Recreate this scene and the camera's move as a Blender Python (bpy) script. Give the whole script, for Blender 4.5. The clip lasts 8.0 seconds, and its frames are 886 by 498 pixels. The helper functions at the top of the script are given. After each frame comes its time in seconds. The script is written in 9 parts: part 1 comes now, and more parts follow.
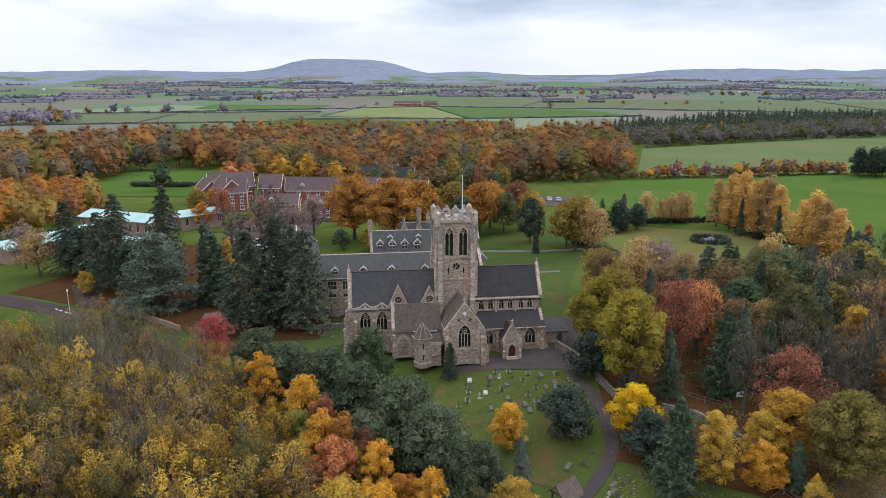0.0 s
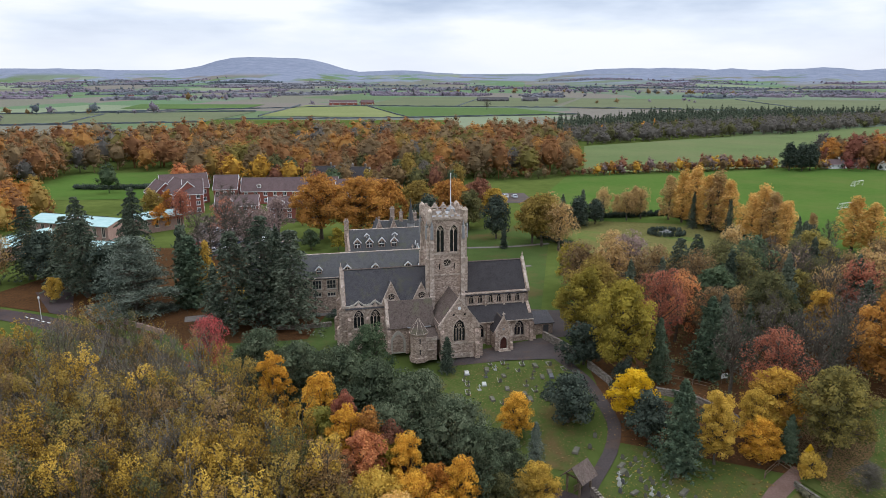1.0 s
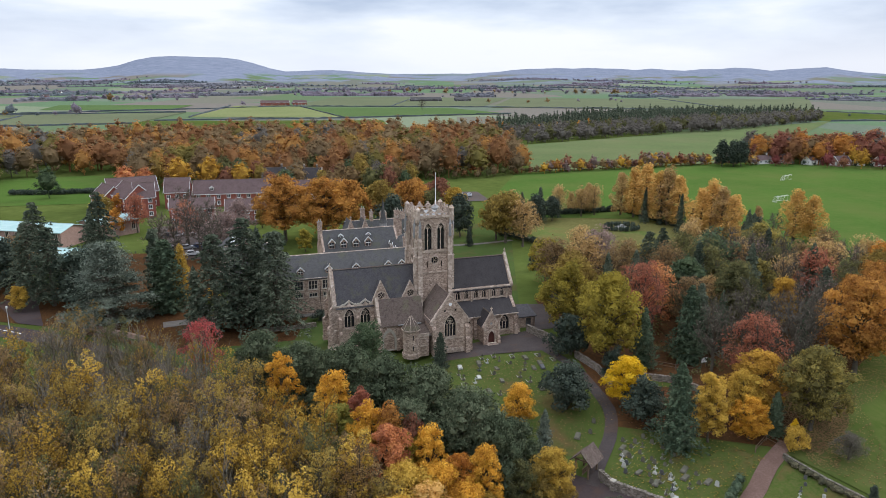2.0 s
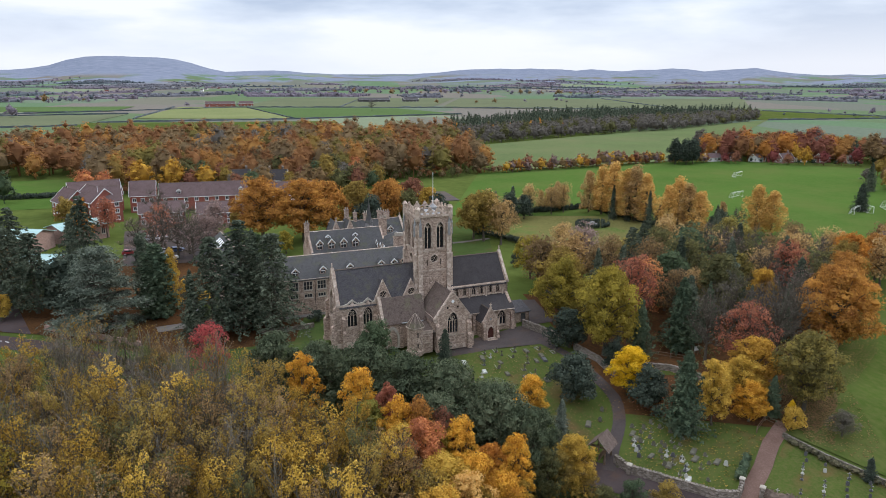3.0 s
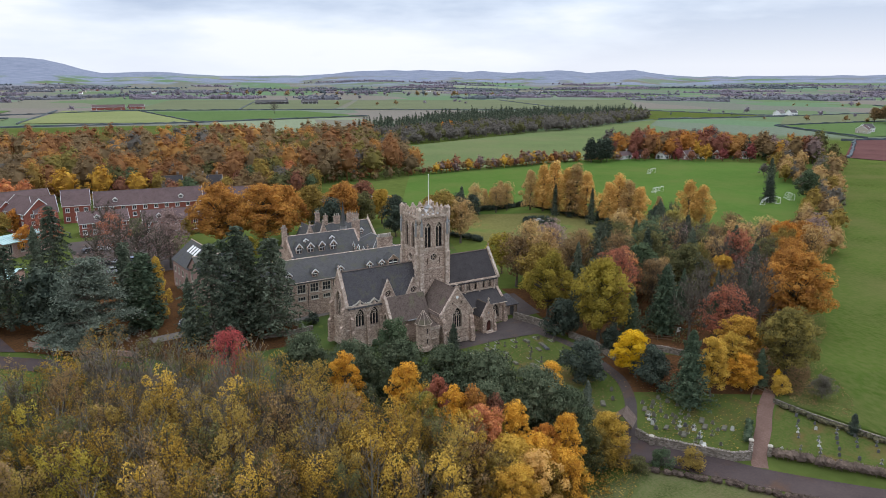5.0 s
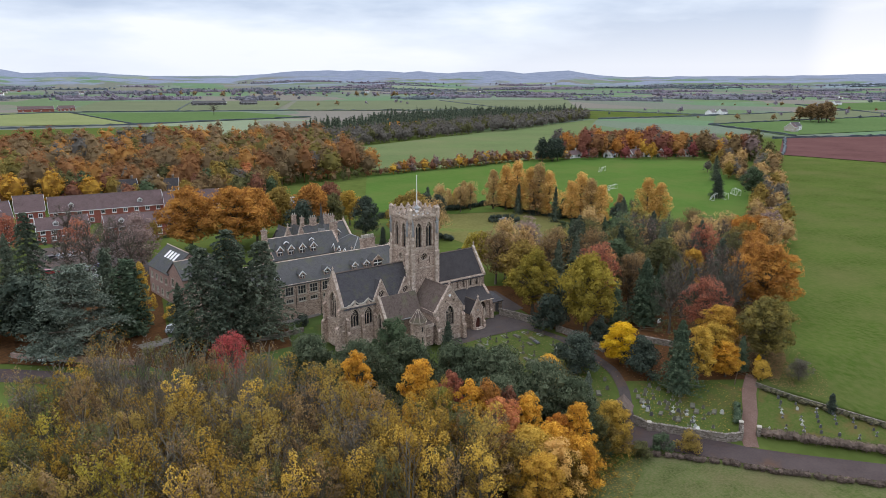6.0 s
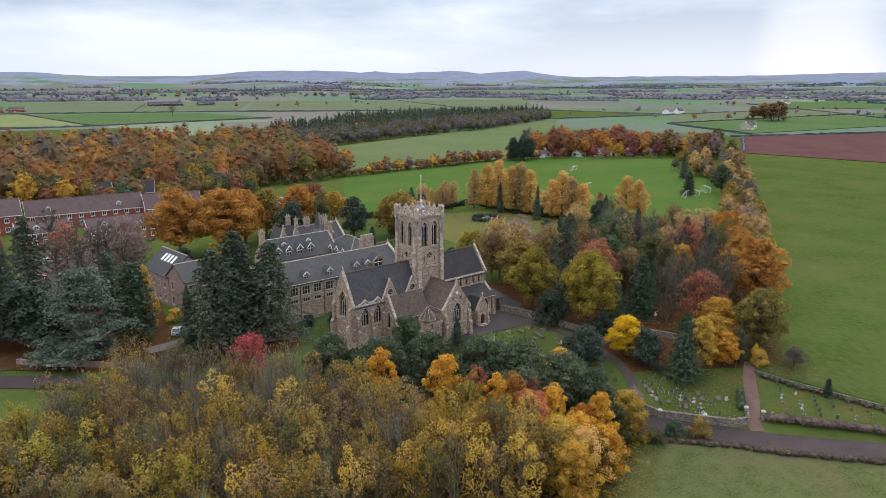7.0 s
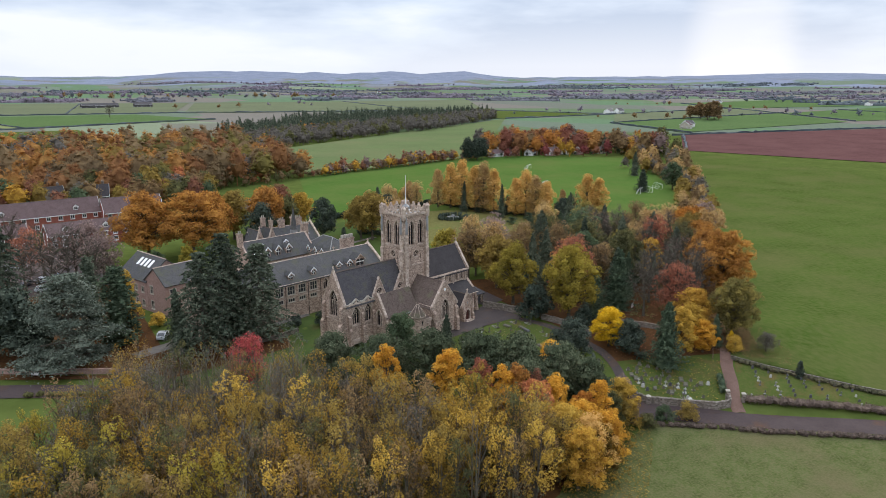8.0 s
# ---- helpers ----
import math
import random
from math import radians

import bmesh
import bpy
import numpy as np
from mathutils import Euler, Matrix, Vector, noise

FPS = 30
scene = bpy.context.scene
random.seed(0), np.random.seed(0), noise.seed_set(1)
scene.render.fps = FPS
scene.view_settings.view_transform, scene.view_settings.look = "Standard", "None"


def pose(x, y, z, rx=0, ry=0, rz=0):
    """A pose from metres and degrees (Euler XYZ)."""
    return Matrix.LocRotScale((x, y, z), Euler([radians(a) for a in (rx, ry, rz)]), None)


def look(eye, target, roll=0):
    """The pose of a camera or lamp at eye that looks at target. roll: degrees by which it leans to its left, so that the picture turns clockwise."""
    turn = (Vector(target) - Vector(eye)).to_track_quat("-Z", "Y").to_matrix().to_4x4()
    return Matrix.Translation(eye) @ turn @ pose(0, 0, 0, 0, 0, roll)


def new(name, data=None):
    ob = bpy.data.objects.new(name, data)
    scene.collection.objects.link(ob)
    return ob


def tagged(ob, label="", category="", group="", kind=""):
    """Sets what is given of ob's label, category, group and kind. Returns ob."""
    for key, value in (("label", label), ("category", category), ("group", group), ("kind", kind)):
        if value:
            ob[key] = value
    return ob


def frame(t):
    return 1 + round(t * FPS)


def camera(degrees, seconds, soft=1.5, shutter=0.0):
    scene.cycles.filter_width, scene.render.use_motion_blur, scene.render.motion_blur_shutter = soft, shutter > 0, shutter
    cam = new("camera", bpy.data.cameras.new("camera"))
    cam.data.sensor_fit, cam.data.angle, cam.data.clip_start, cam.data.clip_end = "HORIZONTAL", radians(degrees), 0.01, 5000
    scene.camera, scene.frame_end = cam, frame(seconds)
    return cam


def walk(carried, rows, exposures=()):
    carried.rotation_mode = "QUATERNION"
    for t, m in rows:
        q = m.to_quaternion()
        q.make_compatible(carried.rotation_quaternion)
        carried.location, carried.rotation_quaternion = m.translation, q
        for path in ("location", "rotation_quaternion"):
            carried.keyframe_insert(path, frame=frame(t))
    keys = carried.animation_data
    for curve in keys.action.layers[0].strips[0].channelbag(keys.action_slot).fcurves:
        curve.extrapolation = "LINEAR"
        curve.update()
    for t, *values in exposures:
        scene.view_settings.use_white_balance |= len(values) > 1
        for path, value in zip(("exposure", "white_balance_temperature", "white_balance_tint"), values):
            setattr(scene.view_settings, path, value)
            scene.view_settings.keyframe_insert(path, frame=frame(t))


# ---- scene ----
import functools
from mathutils import geometry

cam = camera(64.0, 8.0, soft=0.85)
METRES, EYE, TILT, LEAN, TURN = 86.0, 49.6, -13.8, 0.0, 0.0
ROWS = [
    (0.0, 0.0, 0.0, 0.0, -0.0, 0.0, 0.0),
    (0.5, -0.0634, -0.0137, -0.0022, -2.68, -0.06, 0.64),
    (1.0, -0.1274, -0.0251, -0.0035, -5.4, -0.15, 1.26),
    (1.5, -0.1918, -0.0335, -0.0038, -8.25, -0.25, 1.91),
    (2.0, -0.2565, -0.0383, -0.0039, -11.0, -0.35, 2.57),
    (3.5, -0.4459, -0.0409, -0.0002, -17.42, -0.65, 4.05),
    (4.0, -0.5084, -0.0376, 0.0024, -19.45, -0.75, 4.52),
    (4.5, -0.5717, -0.0309, 0.0071, -21.56, -0.92, 5.01),
    (6.0, -0.7584, 0.0045, 0.0242, -28.98, -1.65, 6.6),
    (6.5, -0.8176, 0.02, 0.0299, -30.91, -1.89, 7.03),
    (7.0, -0.8741, 0.0365, 0.0351, -32.44, -2.06, 7.34),
    (7.5, -0.928, 0.0545, 0.0397, -34.46, -2.31, 7.74),
    (8.0, -0.9806, 0.0726, 0.0447, -37.19, -2.67, 8.3),
]
walk(cam, [(t, pose(0, 0, EYE, TILT, LEAN, TURN) @ pose(METRES * x, METRES * y, METRES * z, 90 + pitch, roll, yaw)) for t, x, y, z, yaw, pitch, roll in ROWS], [(0.0, 0.72), (8.0, 0.72)])

# ---- sky, sun ----
SUN_AZ, SUN_EL = 60.0, 26.0      # clockwise from +y, degrees
world = bpy.data.worlds.new("overcast_sky")
scene.world = world
world.use_nodes = True
wn, wl = world.node_tree.nodes, world.node_tree.links
wn.clear()
w_out, w_bg = wn.new("ShaderNodeOutputWorld"), wn.new("ShaderNodeBackground")
w_sky = wn.new("ShaderNodeTexSky")
w_sky.sky_type, w_sky.sun_disc = "NISHITA", False
w_sky.sun_elevation, w_sky.sun_rotation = radians(SUN_EL), radians(SUN_AZ)
w_dim = wn.new("ShaderNodeVectorMath")
w_dim.operation = "SCALE"
w_dim.inputs["Scale"].default_value = 0.10
wl.new(w_sky.outputs[0], w_dim.inputs[0])
w_co = wn.new("ShaderNodeTexCoord")
w_map = wn.new("ShaderNodeMapping")
w_map.inputs["Scale"].default_value = (1.5, 1.5, 7.0)
w_map.inputs["Location"].default_value = (0.35, 0.1, 0.0)
wl.new(w_co.outputs["Generated"], w_map.inputs["Vector"])
w_n = wn.new("ShaderNodeTexNoise")
w_n.inputs["Scale"].default_value, w_n.inputs["Detail"].default_value = 1.9, 6.0
w_n.inputs["Roughness"].default_value = 0.52
wl.new(w_map.outputs[0], w_n.inputs["Vector"])
w_ramp = wn.new("ShaderNodeValToRGB")
w_ramp.color_ramp.elements[0].position, w_ramp.color_ramp.elements[0].color = 0.36, (0.41, 0.50, 0.63, 1)
w_ramp.color_ramp.elements[1].position, w_ramp.color_ramp.elements[1].color = 0.60, (0.845, 0.87, 0.90, 1)
mid = w_ramp.color_ramp.elements.new(0.50)
mid.color = (0.64, 0.72, 0.81, 1)
w_sep = wn.new("ShaderNodeSeparateXYZ")
wl.new(w_co.outputs["Generated"], w_sep.inputs[0])
# thicker cloud towards the south-east
w_side = wn.new("ShaderNodeMapRange")
w_side.inputs["From Min"].default_value, w_side.inputs["From Max"].default_value = -0.3, 0.9
w_side.inputs["To Min"].default_value, w_side.inputs["To Max"].default_value = 0.055, -0.09
wl.new(w_sep.outputs["X"], w_side.inputs["Value"])
w_sum = wn.new("ShaderNodeMath")
wl.new(w_n.outputs["Fac"], w_sum.inputs[0])
wl.new(w_side.outputs[0], w_sum.inputs[1])
wl.new(w_sum.outputs[0], w_ramp.inputs["Fac"])
# paler towards the horizon
w_h = wn.new("ShaderNodeMapRange")
w_h.inputs["From Min"].default_value, w_h.inputs["From Max"].default_value = 0.015, 0.10
w_h.inputs["To Min"].default_value, w_h.inputs["To Max"].default_value = 0.75, 0.0
wl.new(w_sep.outputs["Z"], w_h.inputs["Value"])
w_mh = wn.new("ShaderNodeMix")
w_mh.data_type = "RGBA"
w_mh.inputs["B"].default_value = (0.785, 0.815, 0.85, 1)
wl.new(w_h.outputs[0], w_mh.inputs["Factor"])
wl.new(w_ramp.outputs["Color"], w_mh.inputs["A"])
# brighter cloud before the veiled sun
w_dot = wn.new("ShaderNodeVectorMath")
w_dot.operation = "DOT_PRODUCT"
w_dot.inputs[1].default_value = (math.sin(radians(SUN_AZ)), math.cos(radians(SUN_AZ)), 0.0)
w_flat = wn.new("ShaderNodeVectorMath")
w_flat.operation = "MULTIPLY"
w_flat.inputs[1].default_value = (1.0, 1.0, 0.3)
wl.new(w_co.outputs["Generated"], w_flat.inputs[0])
w_unit = wn.new("ShaderNodeVectorMath")
w_unit.operation = "NORMALIZE"
wl.new(w_flat.outputs[0], w_unit.inputs[0])
wl.new(w_unit.outputs[0], w_dot.inputs[0])
w_gl = wn.new("ShaderNodeMapRange")
w_gl.interpolation_type = "SMOOTHERSTEP"
w_gl.inputs["From Min"].default_value, w_gl.inputs["From Max"].default_value = 0.9966, 1.0
w_gl.inputs["To Min"].default_value, w_gl.inputs["To Max"].default_value = 0.0, 0.48
wl.new(w_dot.outputs["Value"], w_gl.inputs["Value"])
w_mg = wn.new("ShaderNodeMix")
w_mg.data_type = "RGBA"
w_mg.inputs["B"].default_value = (0.93, 0.92, 0.90, 1)
wl.new(w_gl.outputs[0], w_mg.inputs["Factor"])
wl.new(w_mh.outputs["Result"], w_mg.inputs["A"])
w_mix = wn.new("ShaderNodeMix")
w_mix.data_type = "RGBA"
w_mix.inputs["Factor"].default_value = 0.97
wl.new(w_dim.outputs[0], w_mix.inputs["A"])
wl.new(w_mg.outputs["Result"], w_mix.inputs["B"])
w_bg.inputs["Strength"].default_value = 0.72
# an overcast sky is brightest overhead
w_up = wn.new("ShaderNodeMapRange")
w_up.inputs["From Min"].default_value, w_up.inputs["From Max"].default_value = 0.2, 1.0
w_up.inputs["To Min"].default_value, w_up.inputs["To Max"].default_value = 1.0, 2.6
wl.new(w_sep.outputs["Z"], w_up.inputs["Value"])
w_zen = wn.new("ShaderNodeVectorMath")
w_zen.operation = "SCALE"
wl.new(w_mix.outputs["Result"], w_zen.inputs[0])
wl.new(w_up.outputs[0], w_zen.inputs["Scale"])
w_cool = wn.new("ShaderNodeVectorMath")
w_cool.operation = "MULTIPLY"
w_cool.inputs[1].default_value = (0.99, 1.0, 1.06)
wl.new(w_zen.outputs[0], w_cool.inputs[0])
wl.new(w_cool.outputs[0], w_bg.inputs["Color"])
wl.new(w_bg.outputs[0], w_out.inputs["Surface"])

sun_data = bpy.data.lights.new("sun", "SUN")
sun_data.energy, sun_data.angle, sun_data.color = 1.7, radians(26), (1.0, 0.96, 0.92)
sun = new("sun", sun_data)
az, el = radians(SUN_AZ), radians(SUN_EL)
sun.matrix_world = look((math.sin(az) * math.cos(el) * 300, math.cos(az) * math.cos(el) * 300, math.sin(el) * 300), (0, 0, 0))

# ---- materials ----
def material(name):
    m = bpy.data.materials.new(name)
    m.use_nodes = True
    return m, m.node_tree.nodes, m.node_tree.links, m.node_tree.nodes["Principled BSDF"]


def ramp_of(nodes, stops):
    r = nodes.new("ShaderNodeValToRGB")
    e = r.color_ramp.elements
    e[0].position, e[0].color = stops[0][0], (*stops[0][1], 1)
    e[1].position, e[1].color = stops[-1][0], (*stops[-1][1], 1)
    for p, c in stops[1:-1]:
        e.new(p).color = (*c, 1)
    return r


def noise_of(nodes, links, co, scale, detail=4.0, rough=0.55, stretch=None):
    if stretch:
        mp = nodes.new("ShaderNodeMapping")
        mp.inputs["Scale"].default_value = stretch
        links.new(co, mp.inputs["Vector"])
        co = mp.outputs[0]
    n = nodes.new("ShaderNodeTexNoise")
    n.inputs["Scale"].default_value, n.inputs["Detail"].default_value, n.inputs["Roughness"].default_value = scale, detail, rough
    links.new(co, n.inputs["Vector"])
    return n.outputs["Fac"]


def mixed(nodes, links, fac, a, b, mode="MIX"):
    m = nodes.new("ShaderNodeMix")
    m.data_type, m.blend_type = "RGBA", mode
    for socket, v in (("Factor", fac), ("A", a), ("B", b)):
        if isinstance(v, (int, float)):
            m.inputs[socket].default_value = v
        elif isinstance(v, tuple):
            m.inputs[socket].default_value = (*v, 1)
        else:
            links.new(v, m.inputs[socket])
    return m.outputs["Result"]


def surface(name, stops, scale, fine=None, fine_scale=0.0, fine_amount=0.5, rough=0.9, bump=0.0, bump_scale=8.0, metal=0.0, stretch=None, fine_stretch=None, patch=None, patch_scale=0.1, patch_at=(0.55, 0.65), spec=0.0):
    """Ground, stone, slate and the like: a broad mottling, a fine grain, and patches of another tone."""
    m, nodes, links, bsdf = material(name)
    co = nodes.new("ShaderNodeTexCoord").outputs["Object"]
    r = ramp_of(nodes, stops)
    links.new(noise_of(nodes, links, co, scale, 5.0, 0.6, stretch), r.inputs["Fac"])
    col = r.outputs["Color"]
    if patch:
        pr = ramp_of(nodes, [(patch_at[0], (0, 0, 0)), (patch_at[1], (1, 1, 1))])
        links.new(noise_of(nodes, links, co, patch_scale, 4.0, 0.6), pr.inputs["Fac"])
        col = mixed(nodes, links, pr.outputs["Color"], col, patch)
    if fine:
        fr = ramp_of(nodes, [(0.35, (0, 0, 0)), (0.65, (fine_amount,) * 3)])
        links.new(noise_of(nodes, links, co, fine_scale, 3.0, 0.6, fine_stretch), fr.inputs["Fac"])
        col = mixed(nodes, links, fr.outputs["Color"], col, fine)
    links.new(col, bsdf.inputs["Base Color"])
    bsdf.inputs["Roughness"].default_value, bsdf.inputs["Metallic"].default_value = rough, metal
    bsdf.inputs["Specular IOR Level"].default_value = spec
    if bump:
        b = nodes.new("ShaderNodeBump")
        b.inputs["Strength"].default_value, b.inputs["Distance"].default_value = bump, 0.1
        links.new(noise_of(nodes, links, co, bump_scale, 3.0), b.inputs["Height"])
        links.new(b.outputs[0], bsdf.inputs["Normal"])
    return m


def masonry(name, tones, cell=(1.6, 1.6, 3.2), stain=(0.10, 0.09, 0.08), stain_amount=0.5, rough=0.92, bump=0.5):
    """Coursed stone or brick: one tone to each stone, weather stains over it."""
    m, nodes, links, bsdf = material(name)
    co = nodes.new("ShaderNodeTexCoord").outputs["Object"]
    mp = nodes.new("ShaderNodeMapping")
    mp.inputs["Scale"].default_value = cell
    links.new(co, mp.inputs["Vector"])
    v = nodes.new("ShaderNodeTexVoronoi")
    v.inputs["Scale"].default_value = 1.0
    links.new(mp.outputs[0], v.inputs["Vector"])
    sep = nodes.new("ShaderNodeSeparateColor")
    links.new(v.outputs["Color"], sep.inputs[0])
    r = ramp_of(nodes, tones)
    links.new(sep.outputs[0], r.inputs["Fac"])
    sr = ramp_of(nodes, [(0.42, (0, 0, 0)), (0.72, (stain_amount,) * 3)])
    links.new(noise_of(nodes, links, co, 0.9, 6.0, 0.7, (1.0, 1.0, 0.35)), sr.inputs["Fac"])
    col = mixed(nodes, links, sr.outputs["Color"], r.outputs["Color"], stain)
    links.new(col, bsdf.inputs["Base Color"])
    bsdf.inputs["Roughness"].default_value = rough
    bsdf.inputs["Specular IOR Level"].default_value = 0.2
    b = nodes.new("ShaderNodeBump")
    b.inputs["Strength"].default_value, b.inputs["Distance"].default_value = bump, 0.05
    links.new(v.outputs["Distance"], b.inputs["Height"])
    links.new(b.outputs[0], bsdf.inputs["Normal"])
    return m


def leaves(name, a, b, c, clump=0.35, through_light=0.42, each=0.30):
    """Foliage: tone by clump, by leaf and by tree; some light comes through."""
    m, nodes, links, bsdf = material(name)
    nodes.remove(bsdf)
    co = nodes.new("ShaderNodeTexCoord").outputs["Object"]
    r = ramp_of(nodes, [(0.30, a), (0.50, b), (0.70, c)])
    geo = nodes.new("ShaderNodeNewGeometry")
    info = nodes.new("ShaderNodeObjectInfo")
    n = noise_of(nodes, links, co, clump, 3.0, 0.6)
    add = nodes.new("ShaderNodeMath")
    add.operation = "MULTIPLY_ADD"
    links.new(geo.outputs["Random Per Island"], add.inputs[0])
    add.inputs[1].default_value = each
    links.new(n, add.inputs[2])
    add2 = nodes.new("ShaderNodeMath")
    add2.operation = "MULTIPLY_ADD"
    links.new(info.outputs["Random"], add2.inputs[0])
    add2.inputs[1].default_value = 0.16
    links.new(add.outputs[0], add2.inputs[2])
    sub = nodes.new("ShaderNodeMath")
    sub.operation = "SUBTRACT"
    links.new(add2.outputs[0], sub.inputs[0])
    sub.inputs[1].default_value = 0.08 + each / 2
    links.new(sub.outputs[0], r.inputs["Fac"])
    d, t, mx = nodes.new("ShaderNodeBsdfDiffuse"), nodes.new("ShaderNodeBsdfTranslucent"), nodes.new("ShaderNodeMixShader")
    links.new(r.outputs["Color"], d.inputs["Color"])
    links.new(r.outputs["Color"], t.inputs["Color"])
    mx.inputs[0].default_value = through_light
    links.new(d.outputs[0], mx.inputs[1])
    links.new(t.outputs[0], mx.inputs[2])
    links.new(mx.outputs[0], nodes["Material Output"].inputs["Surface"])
    return m


# most leaf tones hold extra blue in place of air haze
LEAF = {
    "yellow": leaves("leaf_yellow", (0.4000, 0.2400, 0.0171), (0.6600, 0.4200, 0.0195), (0.8000, 0.5600, 0.0488)),
    "gold": leaves("leaf_gold", (0.2990, 0.1898, 0.0403), (0.4945, 0.3220, 0.0617), (0.6670, 0.4485, 0.0939)),
    "orange": leaves("leaf_orange", (0.3000, 0.1200, 0.0317), (0.5000, 0.2100, 0.0439), (0.6600, 0.3300, 0.0683)),
    "rust": leaves("leaf_rust", (0.1560, 0.0700, 0.0500), (0.2580, 0.1180, 0.0732), (0.3720, 0.1780, 0.1000)),
    "brown": leaves("leaf_brown", (0.1425, 0.0940, 0.0507), (0.2223, 0.1460, 0.0722), (0.3135, 0.2100, 0.0995)),
    "ochre": leaves("leaf_ochre", (0.1650, 0.1120, 0.0366), (0.2650, 0.1850, 0.0512), (0.3800, 0.2700, 0.0732)),
    "red": leaves("leaf_red", (0.2400, 0.0350, 0.0415), (0.4200, 0.0750, 0.0793), (0.5400, 0.1400, 0.1220)),
    "russet": leaves("leaf_russet", (0.2200, 0.0800, 0.0549), (0.3400, 0.1250, 0.0793), (0.4500, 0.1900, 0.1098)),
    "olive": leaves("leaf_olive", (0.0700, 0.0720, 0.0342), (0.1250, 0.1200, 0.0512), (0.2000, 0.1820, 0.0756)),
    "lime": leaves("leaf_lime", (0.1700, 0.1350, 0.0317), (0.3000, 0.2350, 0.0439), (0.4300, 0.3350, 0.0610)),
    "green": leaves("leaf_green", (0.0500, 0.0700, 0.0390), (0.0850, 0.1150, 0.0610), (0.1300, 0.1650, 0.0915)),
    "holm": leaves("leaf_holm_oak", (0.0430, 0.0540, 0.0317), (0.0760, 0.0920, 0.0525), (0.1290, 0.1450, 0.0878), 0.5, 0.1),
    "yew": leaves("leaf_yew", (0.0290, 0.0380, 0.0293), (0.0510, 0.0640, 0.0476), (0.0860, 0.1000, 0.0744), 0.5, 0.05),
    "conifer": leaves("needle_dark", (0.0425, 0.0552, 0.0389), (0.0839, 0.1012, 0.0684), (0.1391, 0.1564, 0.1074), 0.5, 0.08),
    "cypress": leaves("needle_cypress", (0.0380, 0.0560, 0.0354), (0.0720, 0.0980, 0.0586), (0.1120, 0.1400, 0.0854), 0.5, 0.08),
    "blue": leaves("needle_blue", (0.0628, 0.0768, 0.0581), (0.1166, 0.1353, 0.1030), (0.1961, 0.2134, 0.1657), 0.5, 0.08),
    "bare": leaves("twig_grey", (0.0988, 0.0860, 0.0700), (0.1453, 0.1280, 0.1041), (0.2052, 0.1800, 0.1491)),
    "mauve": leaves("twig_mauve", (0.1646, 0.1137, 0.1031), (0.2528, 0.1784, 0.1601), (0.3508, 0.2538, 0.2211)),
    # the far tones carry distance haze in their blue-grey colour
    "far": leaves("hazed_wood", (0.1980, 0.1680, 0.1989), (0.2460, 0.2100, 0.2477), (0.2940, 0.2500, 0.2891), 0.05),
    "far_green": leaves("hazed_evergreen", (0.1060, 0.1220, 0.1354), (0.1440, 0.1650, 0.1781), (0.1880, 0.2100, 0.2184), 0.05),
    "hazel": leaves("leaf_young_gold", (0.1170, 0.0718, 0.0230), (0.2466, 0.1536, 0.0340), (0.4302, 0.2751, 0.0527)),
    "far_mauve": leaves("hazed_bare_wood", (0.1686, 0.1674, 0.1873), (0.2030, 0.2006, 0.2225), (0.2374, 0.2346, 0.2559), 0.05),
    "amber": leaves("leaf_amber", (0.3890, 0.1870, 0.0342), (0.6260, 0.3300, 0.0464), (0.7990, 0.4840, 0.0793)),
    "oak": leaves("leaf_oak_autumn", (0.2310, 0.1050, 0.0354), (0.3850, 0.1820, 0.0488), (0.5500, 0.2860, 0.0695)),
    "lime_green": leaves("leaf_yellow_green", (0.1100, 0.1050, 0.0317), (0.1850, 0.1750, 0.0439), (0.2800, 0.2500, 0.0610)),
    "olive_gold": leaves("leaf_olive_gold", (0.1313, 0.1125, 0.0427), (0.2375, 0.1938, 0.0610), (0.3875, 0.3000, 0.0839)),
    "salmon": leaves("leaf_salmon", (0.3220, 0.1210, 0.0610), (0.5290, 0.2090, 0.0915), (0.6900, 0.3300, 0.1220)),
    "amber_dull": leaves("leaf_dull_amber", (0.2688, 0.1456, 0.0349), (0.4704, 0.2688, 0.0483), (0.6496, 0.4032, 0.0738)),
    "crimson": leaves("leaf_crimson", (0.1500, 0.0450, 0.0439), (0.2400, 0.0720, 0.0671), (0.3300, 0.1100, 0.0915)),
    "poplar": leaves("leaf_poplar", (0.4116, 0.2340, 0.0732), (0.5880, 0.3510, 0.1037), (0.7252, 0.4680, 0.1708)),
    "ivy": leaves("leaf_ivy", (0.0500, 0.0500, 0.0317), (0.0850, 0.0800, 0.0488), (0.1400, 0.1200, 0.0732), 0.5, 0.1),
    "hedge": leaves("leaf_dead_hedge", (0.0900, 0.0680, 0.0561), (0.1350, 0.1000, 0.0805), (0.1900, 0.1400, 0.1098), 0.5, 0.2),
    "tan": leaves("leaf_tan", (0.2700, 0.1650, 0.0793), (0.4200, 0.2700, 0.1159), (0.5500, 0.3800, 0.1647)),
}
